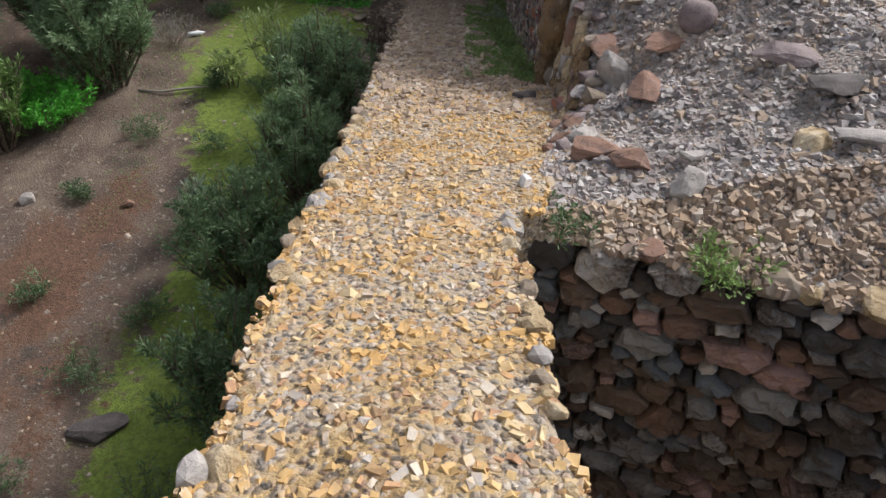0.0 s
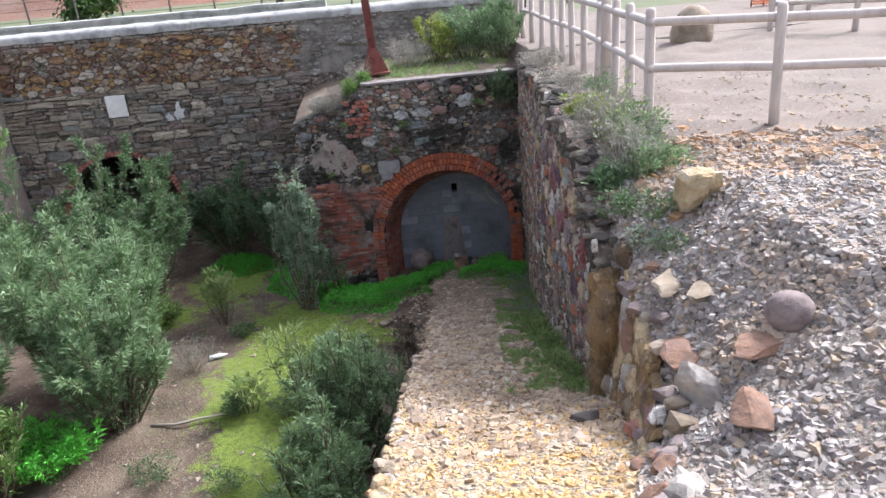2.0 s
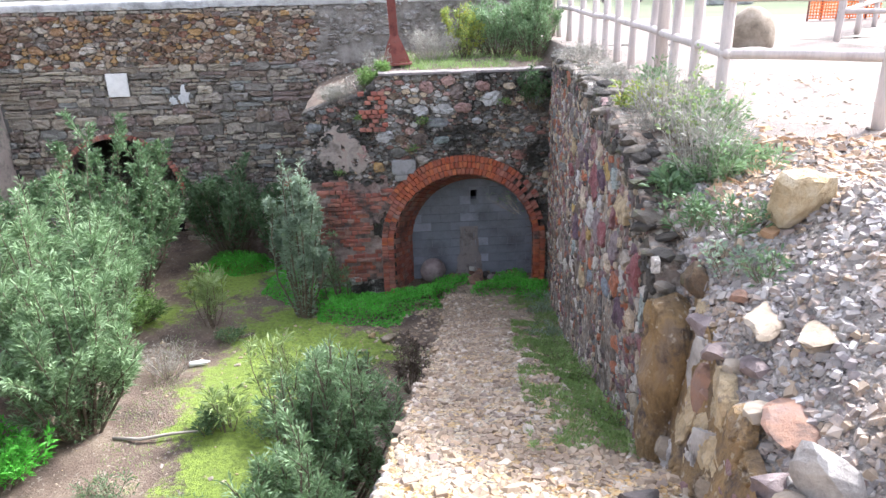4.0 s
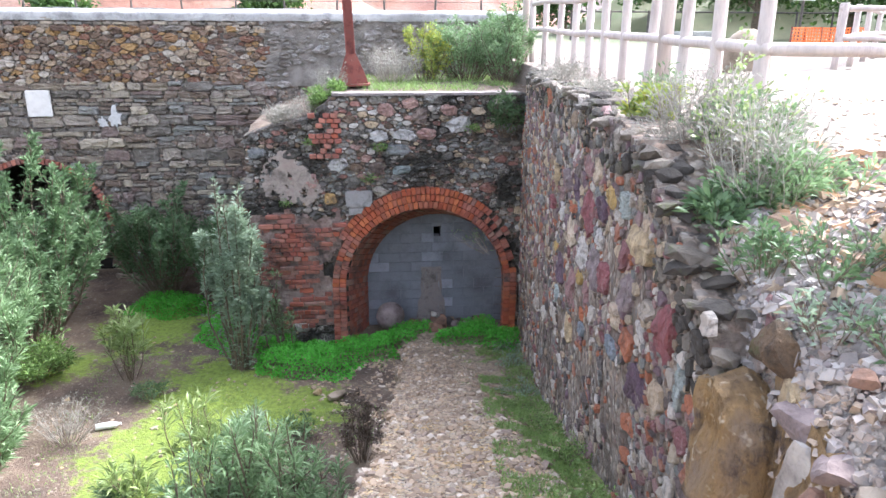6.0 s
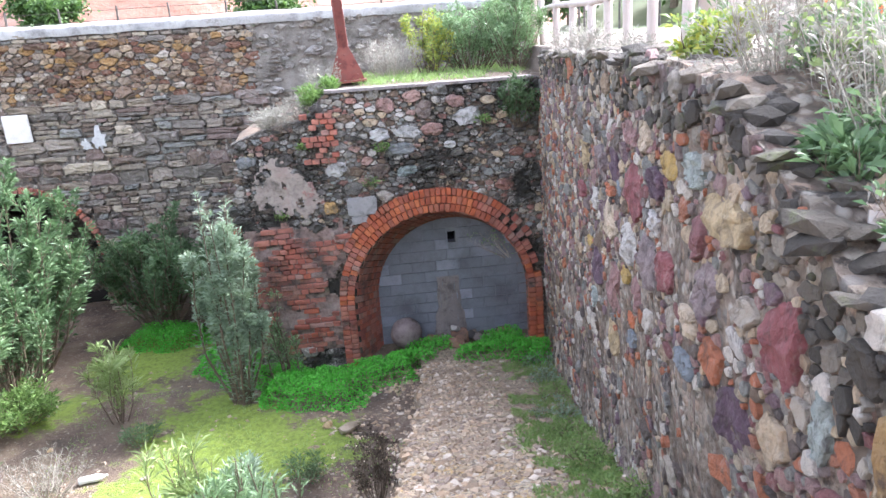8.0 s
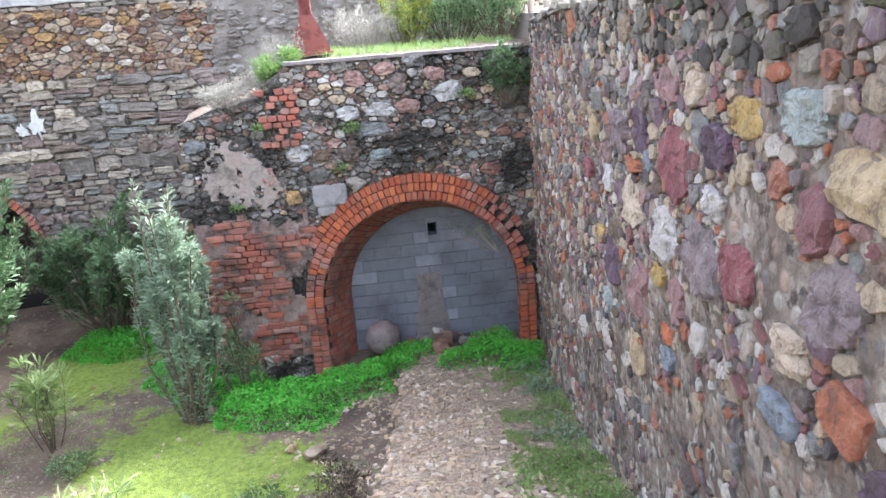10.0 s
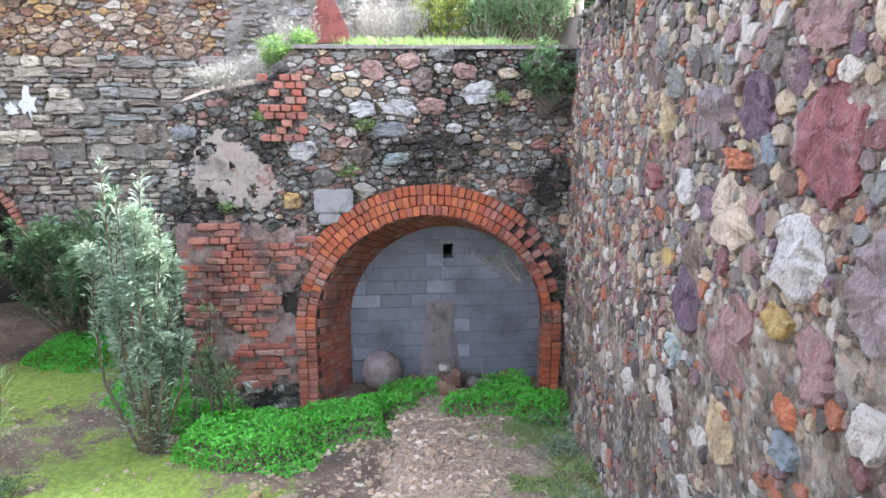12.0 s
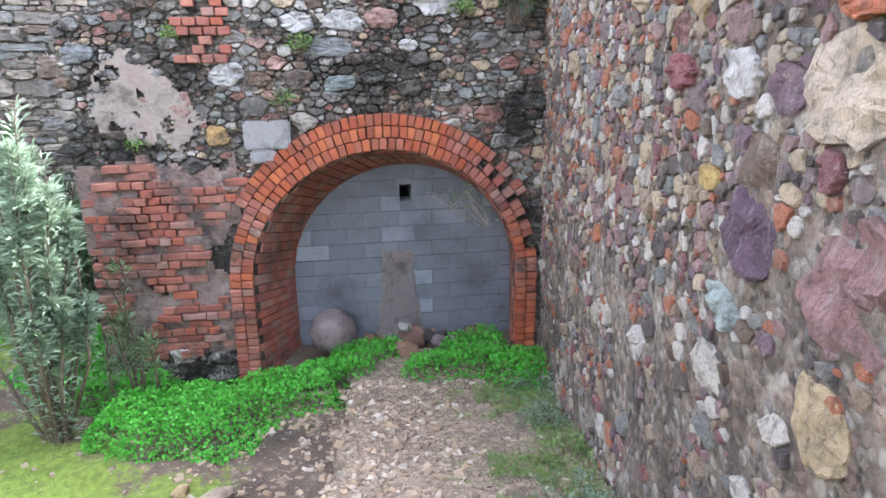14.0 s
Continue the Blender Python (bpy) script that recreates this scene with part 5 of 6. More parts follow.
rock("golden_rock", bank_at(2.17, 4.72, 0.1), (0.17, 0.14, 0.15), M_ROCK_GOLD, "golden angular rock lying on the scree bank", 1, 20, 15)
rock("boulder", bank_at(2.05, 3.2, 0.03), (0.14, 0.135, 0.125), M_ROCK_GREY, "rounded mauve-grey boulder on the scree bank", 2, 0, 0, 3, 0.08, "boulder")
rock("flat_stone", bank_at(1.83, 3.1, 0.03), (0.19, 0.11, 0.028), M_ROCK_RUST, "flat rust-pink stone slab on the scree", 3, 15, 8)
rock("rusty_rock", bank_at(1.55, 2.62, 0.03), (0.14, 0.1, 0.07), M_ROCK_RUST, "blocky rust-coloured rock at the bank's foot", 4, 50)
rock("rusty_rock", bank_at(1.05, 1.95, 0.04), (0.17, 0.075, 0.05), M_ROCK_RUST, "long reddish rock beside the path", 5, -10)
rock("rusty_rock", bank_at(1.17, 1.75, 0.03), (0.12, 0.08, 0.055), M_ROCK_RUST, "small orange rock beside the path", 6, -20)
rock("grey_rock", bank_at(1.42, 1.52, 0.03), (0.11, 0.08, 0.07), M_ROCK_PALE, "grey angular rock on the pit's lip", 7, 30)
rock("white_stone", bank_at(1.5, 1.72, 0.03), (0.07, 0.04, 0.02), M_ROCK_PALE, "small flat whitish stone on the rubble", 8, 10)
rock("white_stone", (0.56, 1.66, path_z(1.66) + 0.0), (0.035, 0.05, 0.075), M_WHITE, "white chip of stone beside the path", 9, 10)
rock("pale_slab", bank_at(2.45, 1.65, 0.03), (0.17, 0.07, 0.03), M_ROCK_PALE, "long pale stone slab on the rubble", 10, -15)
rock("tan_rock", bank_at(2.15, 1.7, 0.03), (0.13, 0.1, 0.06), M_ROCK_GOLD, "tan stone in the rubble", 11, 25)
rock("leaning_slab", bank_at(1.5, 3.05, 0.0), (0.1, 0.2, 0.13), M_ROCK_PALE, "weathered pale slab standing at the bank's edge", 12, 25, 20)
rock("grey_slab", bank_at(2.3, 2.4, 0.03), (0.2, 0.09, 0.04), M_ROCK_GREY, "grey slate slab on the scree", 13, -20, 6)
rock("grey_slab", bank_at(2.45, 2.05, 0.03), (0.17, 0.1, 0.04), M_ROCK_DARK, "dark slate slab on the scree", 14, 10, 6)
rock("dark_rock", bank_at(3.7, 4.15, 0.05), (0.07, 0.06, 0.07), M_ROCK_DARK, "small dark rock on the gravel", 15)
rock("dark_rock", (1.0, 3.75, path_z(3.75)), (0.1, 0.06, 0.05), M_ROCK_DARK, "dark stone lying on the ramp", 16)
rock("terrace_boulder", (5.5, 12.4, 4.6), (0.4, 0.32, 0.46), M_ROCK_TERR, "large tan boulder standing on the sandy terrace", 17, 10, 0, 3, 0.14, "boulder")
rock("stone_ball", (0.42, 13.86, 0.26), (0.25, 0.22, 0.25), M_ROCK_GREY, "rounded grey boulder inside the tunnel arch", 18, 0, 0, 3, 0.06, "boulder")
rock("small_rock", (1.16, 13.5, 0.15), (0.13, 0.1, 0.09), M_ROCK_RUST, "brownish rock at the arch's foot", 19)
rock("white_stone", (1.2, 13.75, 0.3), (0.07, 0.05, 0.06), M_ROCK_PALE, "whitish stone on the rocks in the arch", 20)
rock("small_rock", (1.24, 13.78, 0.14), (0.13, 0.1, 0.13), M_ROCK_RUST, "reddish rock at the arch's foot", 21)
rock("ground_stone", (-0.43, 11.25, low_z(-0.43, 11.25) + 0.05), (0.12, 0.09, 0.06), M_ROCK_TERR, "tan stone on the mossy floor", 22, 30)
rock("ground_stone", (-0.7, 11.4, low_z(-0.7, 11.4) + 0.03), (0.07, 0.05, 0.045), M_ROCK_GOLD, "yellowish stone on the mossy floor", 23, 30)
rock("white_stone", (-4.85, 6.33, low_z(-4.85, 6.33) + 0.04), (0.1, 0.09, 0.07), M_ROCK_PALE, "whitish stone on the trench floor", 24)
rock("red_stone", (-3.53, 6.18, low_z(-3.53, 6.18) + 0.04), (0.07, 0.06, 0.05), M_ROCK_RUST, "reddish stone on the trench floor", 25)
rock("dark_bag", (-3.1, 2.75, low_z(-3.1, 2.75) + 0.05), (0.26, 0.14, 0.09), M_ROCK_DARK, "crumpled black bag on the trench floor", 26, 10, 0, 3, 0.3, "rubbish")
for x, y, up, size, m_, turn, tilt, what in ((1.44, 4.3, -0.16, (0.06, 0.1, 0.22), M_ROCK_PALE, 10, 4, "upright pale slab"), (1.4, 4.08, -0.14, (0.07, 0.12, 0.2), M_ROCK_RUST, -8, 6, "upright brown slab"), (1.34, 3.84, -0.12, (0.07, 0.13, 0.18), M_ROCK_PALE, 12, -8, "pale slab"), (1.26, 3.56, -0.1, (0.07, 0.12, 0.15), M_ROCK_TERR, 18, 8, "tan slab"),
                                          (1.65, 4.05, 0.02, (0.2, 0.08, 0.035), M_ROCK_TERR, 40, 14, "tilted tan slab"), (1.78, 3.8, 0.0, (0.17, 0.09, 0.03), M_ROCK_TERR, 35, 8, "flat tan slab"), (1.5, 3.5, 0.02, (0.2, 0.11, 0.04), M_ROCK_RUST, 60, 12, "dark slate slab"), (1.54, 4.68, -0.02, (0.1, 0.11, 0.1), M_ROCK_BROWN, 10, 0, "brown mossy block")):
    rock("edge_slab_rock", bank_at(x + 0.06, y, up), size, m_, what + " along the broken edge of the bank", int(y * 31), turn, tilt)
rng = random.Random(77)
for k in range(30):
    y = 2.2 + 2.2 * rng.random()
    x = xfoot(y) + rng.uniform(-0.05, 0.25)
    s = rng.uniform(0.03, 0.085)
    rock("edge_rock", bank_at(x, y, 0.02), (s * 1.3, s, s * 0.8), rng.choice([M_ROCK_RUST, M_ROCK_PALE, M_ROCK_TERR, M_ROCK_GREY]), "angular rock along the foot of the bank", 70 + k, rng.uniform(0, 180), 0, 2)
for k in range(16):
    x = 0.55 + 2.5 * rng.random()
    y = pit_edge(x) + 0.05 + 0.1 * rng.random()
    s = rng.uniform(0.06, 0.13)
    rock("lip_rock", (x, y, 3.86), (s * 1.3, s, s * 0.7), rng.choice([M_ROCK_PALE, M_ROCK_GOLD, M_ROCK_TERR, M_ROCK_RUST]), "lichened rock on the lip of the pit", 110 + k, rng.uniform(0, 180), 0, 2)
for k in range(120):
    y = -1.6 + 6.5 * rng.random()
    l, r_ = path_edges(y)
    if y < 1.3 and rng.random() < 0.5:
        x = r_ - rng.uniform(0, 0.05)
    else:
        x = l + rng.uniform(-0.01, 0.06)
    s = rng.uniform(0.02, 0.05)
    rock("edge_stone", (x, y, path_top(min(max(x, l), r_), y) - 0.01), (s * 1.2, s * 1.1, s * 1.0), rng.choice([M_ROCK_GOLD, M_ROCK_GOLD, M_ROCK_GOLD, M_ROCK_PALE, M_ROCK_TERR]), "cream stone on the worn edge of the wall", 140 + k, rng.uniform(0, 180), 0, 2)
for k in range(22):
    x = 0.3 + 1.9 * rng.random()
    s = rng.uniform(0.04, 0.1)
    rock("arch_rubble", (x, 14.05 - 0.25 * rng.random() ** 2, low_z(x, 14.0) + 0.03), (s * 1.3, s, s * 0.8), rng.choice([M_ROCK_DARK, M_ROCK_RUST, M_ROCK_GREY, M_ROCK_TERR]), "dark rubble lying against the block wall", 300 + k, rng.uniform(0, 180), 0, 2)
loose = placed("loose_brick", OLD[0], pose(1.24, 3.31, path_z(3.31) + 0.06, 8, 5, 20), None)
tagged(loose, "broken red brick lying beside the ramp", "brick")
# the pale block on the arch wall
for x, z, w, h in ((-0.06, 2.45, 0.42, 0.26), (-0.1, 2.26, 0.24, 0.13)):
    bm = bmesh.new()
    box(bm, x - w / 2, x + w / 2, AY - 0.07, AY + 0.05, z - h / 2, z + h / 2)
    bmesh.ops.bevel(bm, geom=bm.edges[:], offset=0.02, segments=2, affect="EDGES")
    for v in bm.verts:
        v.co += Vector((0.02, 0.01, 0.02)) * noise.fractal(v.co * 4, 1, 2, 2)
    part("dressed_block", bm, M_DRESSED, portal)


# ---- bottle, stick, pole ----
bottle = empty("plastic_bottle", (-3.33, 10.85, low_z(-3.33, 10.85) + 0.05), "crushed white plastic bottle lying on the moss", "bottle")
bm = bmesh.new()
tube(bm, [(-0.15, 0, 0), (-0.14, 0, 0), (-0.05, 0.0, 0.005), (0.04, 0, 0), (0.09, 0, 0.0), (0.13, 0, 0)], [0.035, 0.045, 0.04, 0.045, 0.03, 0.016], 12)
part("body", bm, M_PLASTIC, bottle, smooth=True)
bm = bmesh.new()
tube(bm, [(0.13, 0, 0), (0.155, 0, 0)], [0.018, 0.018], 10)
part("cap", bm, M_WHITE, bottle)
bottle.rotation_euler = (0, 0, 0.25)
bm = bmesh.new()
tube(bm, [(-3.95, 8.95, 0.2), (-3.6, 8.9, 0.19), (-3.2, 8.97, 0.2), (-2.85, 8.98, 0.21)], [0.018, 0.022, 0.02, 0.012], 7)
tagged(linked("dead_stick", bm, M_TWIG, smooth=True), "bare pale stick lying on the trench floor", "branch")

pole = empty("steel_post", (-0.1, 14.4, 4.13), "rust-red steel post with a flared riveted base", "post")
pole.rotation_euler = (0, radians(-2.5), 0)
bm = bmesh.new()
box(bm, -0.055, 0.055, -0.012, 0.012, 0.3, 3.6)
box(bm, -0.075, -0.055, -0.06, 0.06, 0.3, 3.6)
box(bm, 0.055, 0.075, -0.06, 0.06, 0.3, 3.6)
part("shaft", bm, M_RUSTY, pole)
bm = bmesh.new()
for y in (-0.07, 0.07):
    v = [bm.verts.new((a, y + s, b)) for s in (-0.008, 0.008) for a, b in ((-0.25, 0.02), (0.25, 0.02), (0.22, 0.14), (0.08, 0.5), (-0.08, 0.5), (-0.22, 0.14))]
    bm.faces.new(v[:6][::-1])
    bm.faces.new(v[6:])
    for k in range(6):
        bm.faces.new((v[k], v[(k + 1) % 6], v[6 + (k + 1) % 6], v[6 + k]))
gusset = part("gusset", bm, M_RUSTY, pole)
bm = bmesh.new()
box(bm, -0.28, 0.28, -0.2, 0.2, 0, 0.03)
part("base_plate", bm, M_RUSTY, pole)
for x, z in ((-0.16, 0.1), (0.16, 0.1), (-0.09, 0.25), (0.09, 0.25), (0, 0.4)):
    bm = bmesh.new()
    bmesh.ops.create_icosphere(bm, subdivisions=1, radius=0.018, matrix=Matrix.Translation((x, -0.078, z)))
    part("rivet", bm, M_RUSTY, gusset)


# ---- timber fences ----
def fence(name, line, spacing, label, height=1.13, rails=(0.56, 1.0), lean=1.2, seed=1, first=0):
    r = random.Random(seed)
    ob = empty(name, (*line[0], terrace_z(*line[0])), label, "fence", "timber fences on the terrace")
    inv = Vector(ob.location)
    posts = []
    for (x0, y0), (x1, y1) in zip(line, line[1:]):
        n = max(1, round(math.hypot(x1 - x0, y1 - y0) / spacing))
        posts += [(x0 + (x1 - x0) * k / n, y0 + (y1 - y0) * k / n) for k in range(n)]
    posts.append(line[-1])
    for x, y in posts[first:]:
        z = terrace_z(x, y)
        dx, dy = (math.tan(radians(r.gauss(0, lean))) for _ in range(2))
        bm = bmesh.new()
        pts = [Vector((x, y, z - 0.1)) - inv + Vector((dx * h, dy * h, h + 0.1)) for h in (-0.1, 0, 0.5, 1.0)]
        top = pts[0] + Vector((dx * (height + 0.1), dy * (height + 0.1), height + 0.1))
        tube(bm, [pts[0], pts[1] * 0.5 + pts[2] * 0.5, top - Vector((0, 0, 0.03)), top], [0.052, 0.05, 0.048, 0.036], 12)
        part("post", bm, M_WOOD, ob, smooth=True)
    for a, b in zip(posts, posts[1:]):
        for h in rails:
            bm = bmesh.new()
            p, q = (Vector((*c, terrace_z(*c) + h)) - inv for c in (a, b))
            d = (q - p).normalized() * 0.05
            tube(bm, [p - d, p, (p + q) / 2 + Vector((0, 0, r.uniform(-0.01, 0.006))), q, q + d], [0.04, 0.043, 0.042, 0.043, 0.04], 10)
            part("rail", bm, M_WOOD, ob, smooth=True)
    return ob


fence("timber_fence", [(2.57, 6.79), (2.72, 8.3), (2.93, 10.3), (3.05, 12.6), (3.1, 15.4)], 0.82, "bleached round-timber fence along the terrace edge", seed=4)
fence("timber_fence", [(2.57, 6.79), (3.6, 6.24), (4.6, 5.75), (5.7, 5.2), (6.8, 4.6)], 1.2, "bleached round-timber fence crossing the sandy terrace", seed=5, lean=1.5, first=1)
fence("timber_fence", [(7.1, 12.7), (8.2, 11.9), (9.6, 11.2), (11, 10.4)], 1.0, "bleached timber fence beyond the boulder", seed=6, height=1.0, rails=(0.5, 0.92))
fence("timber_fence", [(7.1, 12.7), (10.5, 16.5), (15, 19.5)], 1.6, "bleached timber fence running off across the terrace", seed=7, height=1.0, rails=(0.5, 0.92))

# orange barrier, sign and box far off on the terrace
bar = empty("mesh_barrier", (9.2, 17.4, 4.44), "bright orange plastic mesh barrier on stakes", "barrier")
for k in range(6):
    bm = bmesh.new()
    tube(bm, [(k * 0.34, 0.05 * (k % 2), 0), (k * 0.34, 0.05 * (k % 2), 0.62)], [0.02, 0.018], 7)
    part("stake", bm, M_RUSTY, bar)
bm = bmesh.new()
for i in range(26):
    tube(bm, [(i * 0.066, 0, 0.06), (i * 0.066, 0.02 * math.sin(i), 0.3), (i * 0.066, 0, 0.6)], [0.014] * 3, 4)
for j in range(9):
    tube(bm, [(0, 0, 0.06 + j * 0.067), (0.85, 0.02, 0.055 + j * 0.067), (1.7, 0, 0.06 + j * 0.067)], [0.018] * 3, 4)
part("mesh", bm, M_ORANGE, bar)
sign = empty("signboard", (11.6, 21.0, 4.44), "small pale information sign on a dark post", "sign")
bm = bmesh.new()
tube(bm, [(0, 0, 0), (0, 0, 1.6)], [0.035, 0.035], 8)
part("post", bm, M_ROCK_DARK, sign)
bm = bmesh.new()
box(bm, -0.3, 0.3, -0.05, -0.02, 1.25, 1.75)
part("panel", bm, M_WHITE, sign)
bm = bmesh.new()
box(bm, -0.75, 0.75, -0.3, 0.3, 0, 0.4)
bmesh.ops.bevel(bm, geom=bm.edges[:], offset=0.03, segments=2, affect="EDGES")
crate = tagged(linked("white_trough", bm, M_COPING), "low whitish concrete trough at the terrace's far side", "trough")
crate.location = (11.2, 26.0, 4.44)
wf = empty("wire_fence", (-16, 24, 4.44), "thin dark wire fence behind the slate wall", "fence")
for k in range(17):
    bm = bmesh.new()
    tube(bm, [(k * 1.4, 0, 0), (k * 1.4 + 0.05 * math.sin(k * 3), 0, 1.55)], [0.035, 0.03], 6)
    part("post", bm, M_ROCK_DARK, wf)
for h in (0.9, 1.2, 1.45):
    bm = bmesh.new()
    tube(bm, [(0, 0, h), (22.4, 0, h)], [0.008, 0.008], 4)
    part("wire", bm, M_ROCK_DARK, wf)
wf2 = empty("wire_fence", (8, 30, 4.44), "dark metal fence at the far side of the terrace", "fence")
for k in range(9):
    bm = bmesh.new()
    tube(bm, [(k * 1.5, 0, 0), (k * 1.5, 0, 1.1)], [0.04, 0.04], 6)
    part("post", bm, M_ROCK_DARK, wf2)
bm = bmesh.new()
tube(bm, [(0, 0, 1.05), (12, 0, 1.05)], [0.03, 0.03], 6)
part("rail", bm, M_ROCK_DARK, wf2)
for x, y, h in ((2.79, 8.86, 2.7), (3.0, 15.6, 3.4)):
    wp = empty("wooden_post", (x, y, terrace_z(x, y) - 0.05), "tall weathered wooden post in the line of the fence", "post")
    bm = bmesh.new()
    tube(bm, [(0, 0, 0), (0.01, 0, 0.5 * h), (0, 0.01, h)], [0.068, 0.063, 0.058], 12)
    part("shaft", bm, M_WOOD, wp, smooth=True)

# ---- far hills ----
M_SPOIL = mat("orange_spoil", [(0.13, 0.05, 0.032), (0.17, 0.08, 0.052), (0.19, 0.13, 0.098)], scale=0.12, fine=1.2, grain=0.4, bump=0.6, depth=0.3, stretch=(1, 1, 0.4))
M_HAZE = mat("purple_grey_hill", [(0.14, 0.12, 0.115), (0.2, 0.15, 0.14), (0.15, 0.14, 0.12)], scale=0.1, fine=1.2, grain=0.4, bump=0.4, depth=0.3)


def hill(name, cx, cy, w, d, h, material, label, seed):
    V, F = [], []
    n = 40
    for i in range(n + 1):
        for j in range(n + 1):
            u, v = 2 * i / n - 1, 2 * j / n - 1
            k = max(0, 1 - math.hypot(u, v))
            z = 4.2 + h * smooth01(k * 1.5) * (0.75 + 0.35 * fbm(u * 2, v * 2, 1.5, seed)) + 0.12 * h * k * fbm(u, v, 7, seed)
            V.append((cx + u * w, cy + v * d, z))
    for i in range(n):
        for j in range(n):
            a = i * (n + 1) + j
            F.append((a, a + n + 1, a + n + 2, a + 1))
    return tagged(meshed(name, V, F, material, smooth=True), label, "hill", kind="structure")


hill("backdrop_spoil_heap", -18, 75, 26, 22, 8.5, M_SPOIL, "orange and pink mine spoil heap in the distance", 1)
hill("backdrop_spoil_heap", 6, 95, 30, 24, 6.0, M_SPOIL, "low reddish spoil heap in the distance", 2)
hill("backdrop_hill", 45, 110, 45, 30, 10.0, M_HAZE, "purplish grey mine hill in the distance", 3)
hill("backdrop_meadow", -58, 90, 34, 30, 9.0, M_FIELD, "green grassy hill in the distance", 4)
hill("backdrop_bank", 25, 40, 17, 9, 5.0, M_FIELD, "grassy green bank beyond the terrace", 6)
hill("backdrop_ridge", 60, 62, 32, 26, 9.0, M_FIELD, "dark green wooded slope beyond the terrace", 5)


# ---- plants ----
def leaf_cloud(spots, length, width, rng, droop=0.2, curve=0.15):
    """Narrow bent leaves, one for each (place, way) of spots."""
    V, F = [], []
    for p, way in spots:
        l = length * rng.uniform(0.6, 1.25)
        w = width * rng.uniform(0.7, 1.2)
        d = Vector(way).normalized()
        side = d.cross(Vector((rng.gauss(0, 1), rng.gauss(0, 1), rng.gauss(0, 1)))).normalized()
        up = side.cross(d)
        o = len(V)
        tip = p + d * l - Vector((0, 0, droop * l)) + up * curve * l * rng.uniform(-1, 1)
        mid = p + d * l * 0.5
        for q in (p, mid + side * w, tip, mid - side * w):
            V.append(tuple(q))
        F.append((o, o + 1, o + 2, o + 3))
    return V, F


def shrub(name, place, height, radius, stems, leaves, material, length, width, label, seed, bark=M_BARK, rise=0.8, lean=(0, 0), bare=0.2, category="shrub", thick=0.02, droop=0.2):
    rng = random.Random(seed)
    ob = empty(name, place, label, category)
    bm = bmesh.new()
    lines = []
    for s in range(stems):
        a = rng.uniform(0, math.tau)
        r = radius * math.sqrt(rng.random())
        h = height * rng.uniform(0.65, 1.0) * (1 - 0.35 * (r / max(radius, 1e-6)) ** 2)
        end = Vector((r * math.cos(a) + lean[0], r * math.sin(a) + lean[1], h))
        start = Vector((0.25 * r * math.cos(a), 0.25 * r * math.sin(a), -0.05))
        bend = Vector((rng.uniform(-1, 1), rng.uniform(-1, 1), 0)) * 0.12 * height
        pts = [start, start.lerp(end, 0.35) + bend * 0.7, start.lerp(end, 0.7) + bend * 0.5, end]
        lines.append(pts)
        tube(bm, pts, [thick, thick * 0.75, thick * 0.5, thick * 0.2], 5)
        for _ in range(3):
            t = rng.uniform(0.3, 0.9)
            k = min(2, int(t * 3))
            p = pts[k].lerp(pts[k + 1], t * 3 - k)
            q = p + Vector((rng.uniform(-1, 1), rng.uniform(-1, 1), rng.uniform(0.3, 1.2))) * 0.22 * radius + Vector((0, 0, 0.06 * height))
            tube(bm, [p, p.lerp(q, 0.5) + Vector((0, 0, 0.02)), q], [thick * 0.4, thick * 0.3, thick * 0.12], 4)
            lines.append([p, p.lerp(q, 0.33), p.lerp(q, 0.67), q])
    part("branchwork", bm, bark, ob)
    spots = []
    for _ in range(leaves):
        pts = rng.choice(lines)
        t = bare + (1 - bare) * rng.random() ** 0.8
        k = min(2, int(t * 3))
        p = pts[k].lerp(pts[k + 1], t * 3 - k)
        d = (pts[k + 1] - pts[k]).normalized()
        a = Vector((rng.gauss(0, 1), rng.gauss(0, 1), rng.gauss(0, 0.5)))
        spots.append((p + a * 0.02, d * rise + a * 0.5))
    V, F = leaf_cloud(spots, length, width, rng, droop)
    meshed("foliage", V, F, material, ob)
    return ob


def at_low(x, y):
    return (x, y, trench_z(x, y))


shrub("willow_shrub", at_low(-5.2, 10.5), 3.3, 1.4, 56, 34000, L_WILLOW, 0.15, 0.0095, "tall grey-green willow-leaved shrub on the trench floor", 1, bare=0.04)
shrub("willow_shrub", at_low(-4.4, 9.2), 2.5, 1.0, 44, 22000, L_WILLOW, 0.14, 0.0095, "bushy grey-green willow-leaved shrub on the trench floor", 2, bare=0.04)
shrub("willow_shrub", at_low(-6.4, 8.6), 2.7, 1.1, 36, 9000, L_WILLOW, 0.15, 0.013, "tall grey-green shrub against the trench bank", 3)
shrub("willow_shrub", at_low(-6.6, 6.3), 2.6, 1.1, 34, 8000, L_WILLOW, 0.15, 0.013, "tall grey-green shrub along the trench bank", 71)
shrub("willow_shrub", at_low(-7.2, 4.0), 2.4, 1.0, 30, 6000, L_BROOM, 0.14, 0.013, "leafy green shrub along the trench bank", 72)
shrub("willow_shrub", at_low(-5.6, 7.6), 1.9, 0.7, 26, 5500, L_BROOM, 0.12, 0.012, "leafy green shrub on the trench floor", 73)
shrub("dark_shrub", at_low(-5.6, 14.3), 3.5, 1.5, 44, 19000, L_DEEP, 0.12, 0.018, "dark green shrub before the old side arch", 4)
shrub("dark_shrub", at_low(-7.2, 12.8), 3.3, 1.2, 34, 10000, L_DEEP, 0.12, 0.018, "dark green shrub by the slate wall", 5)
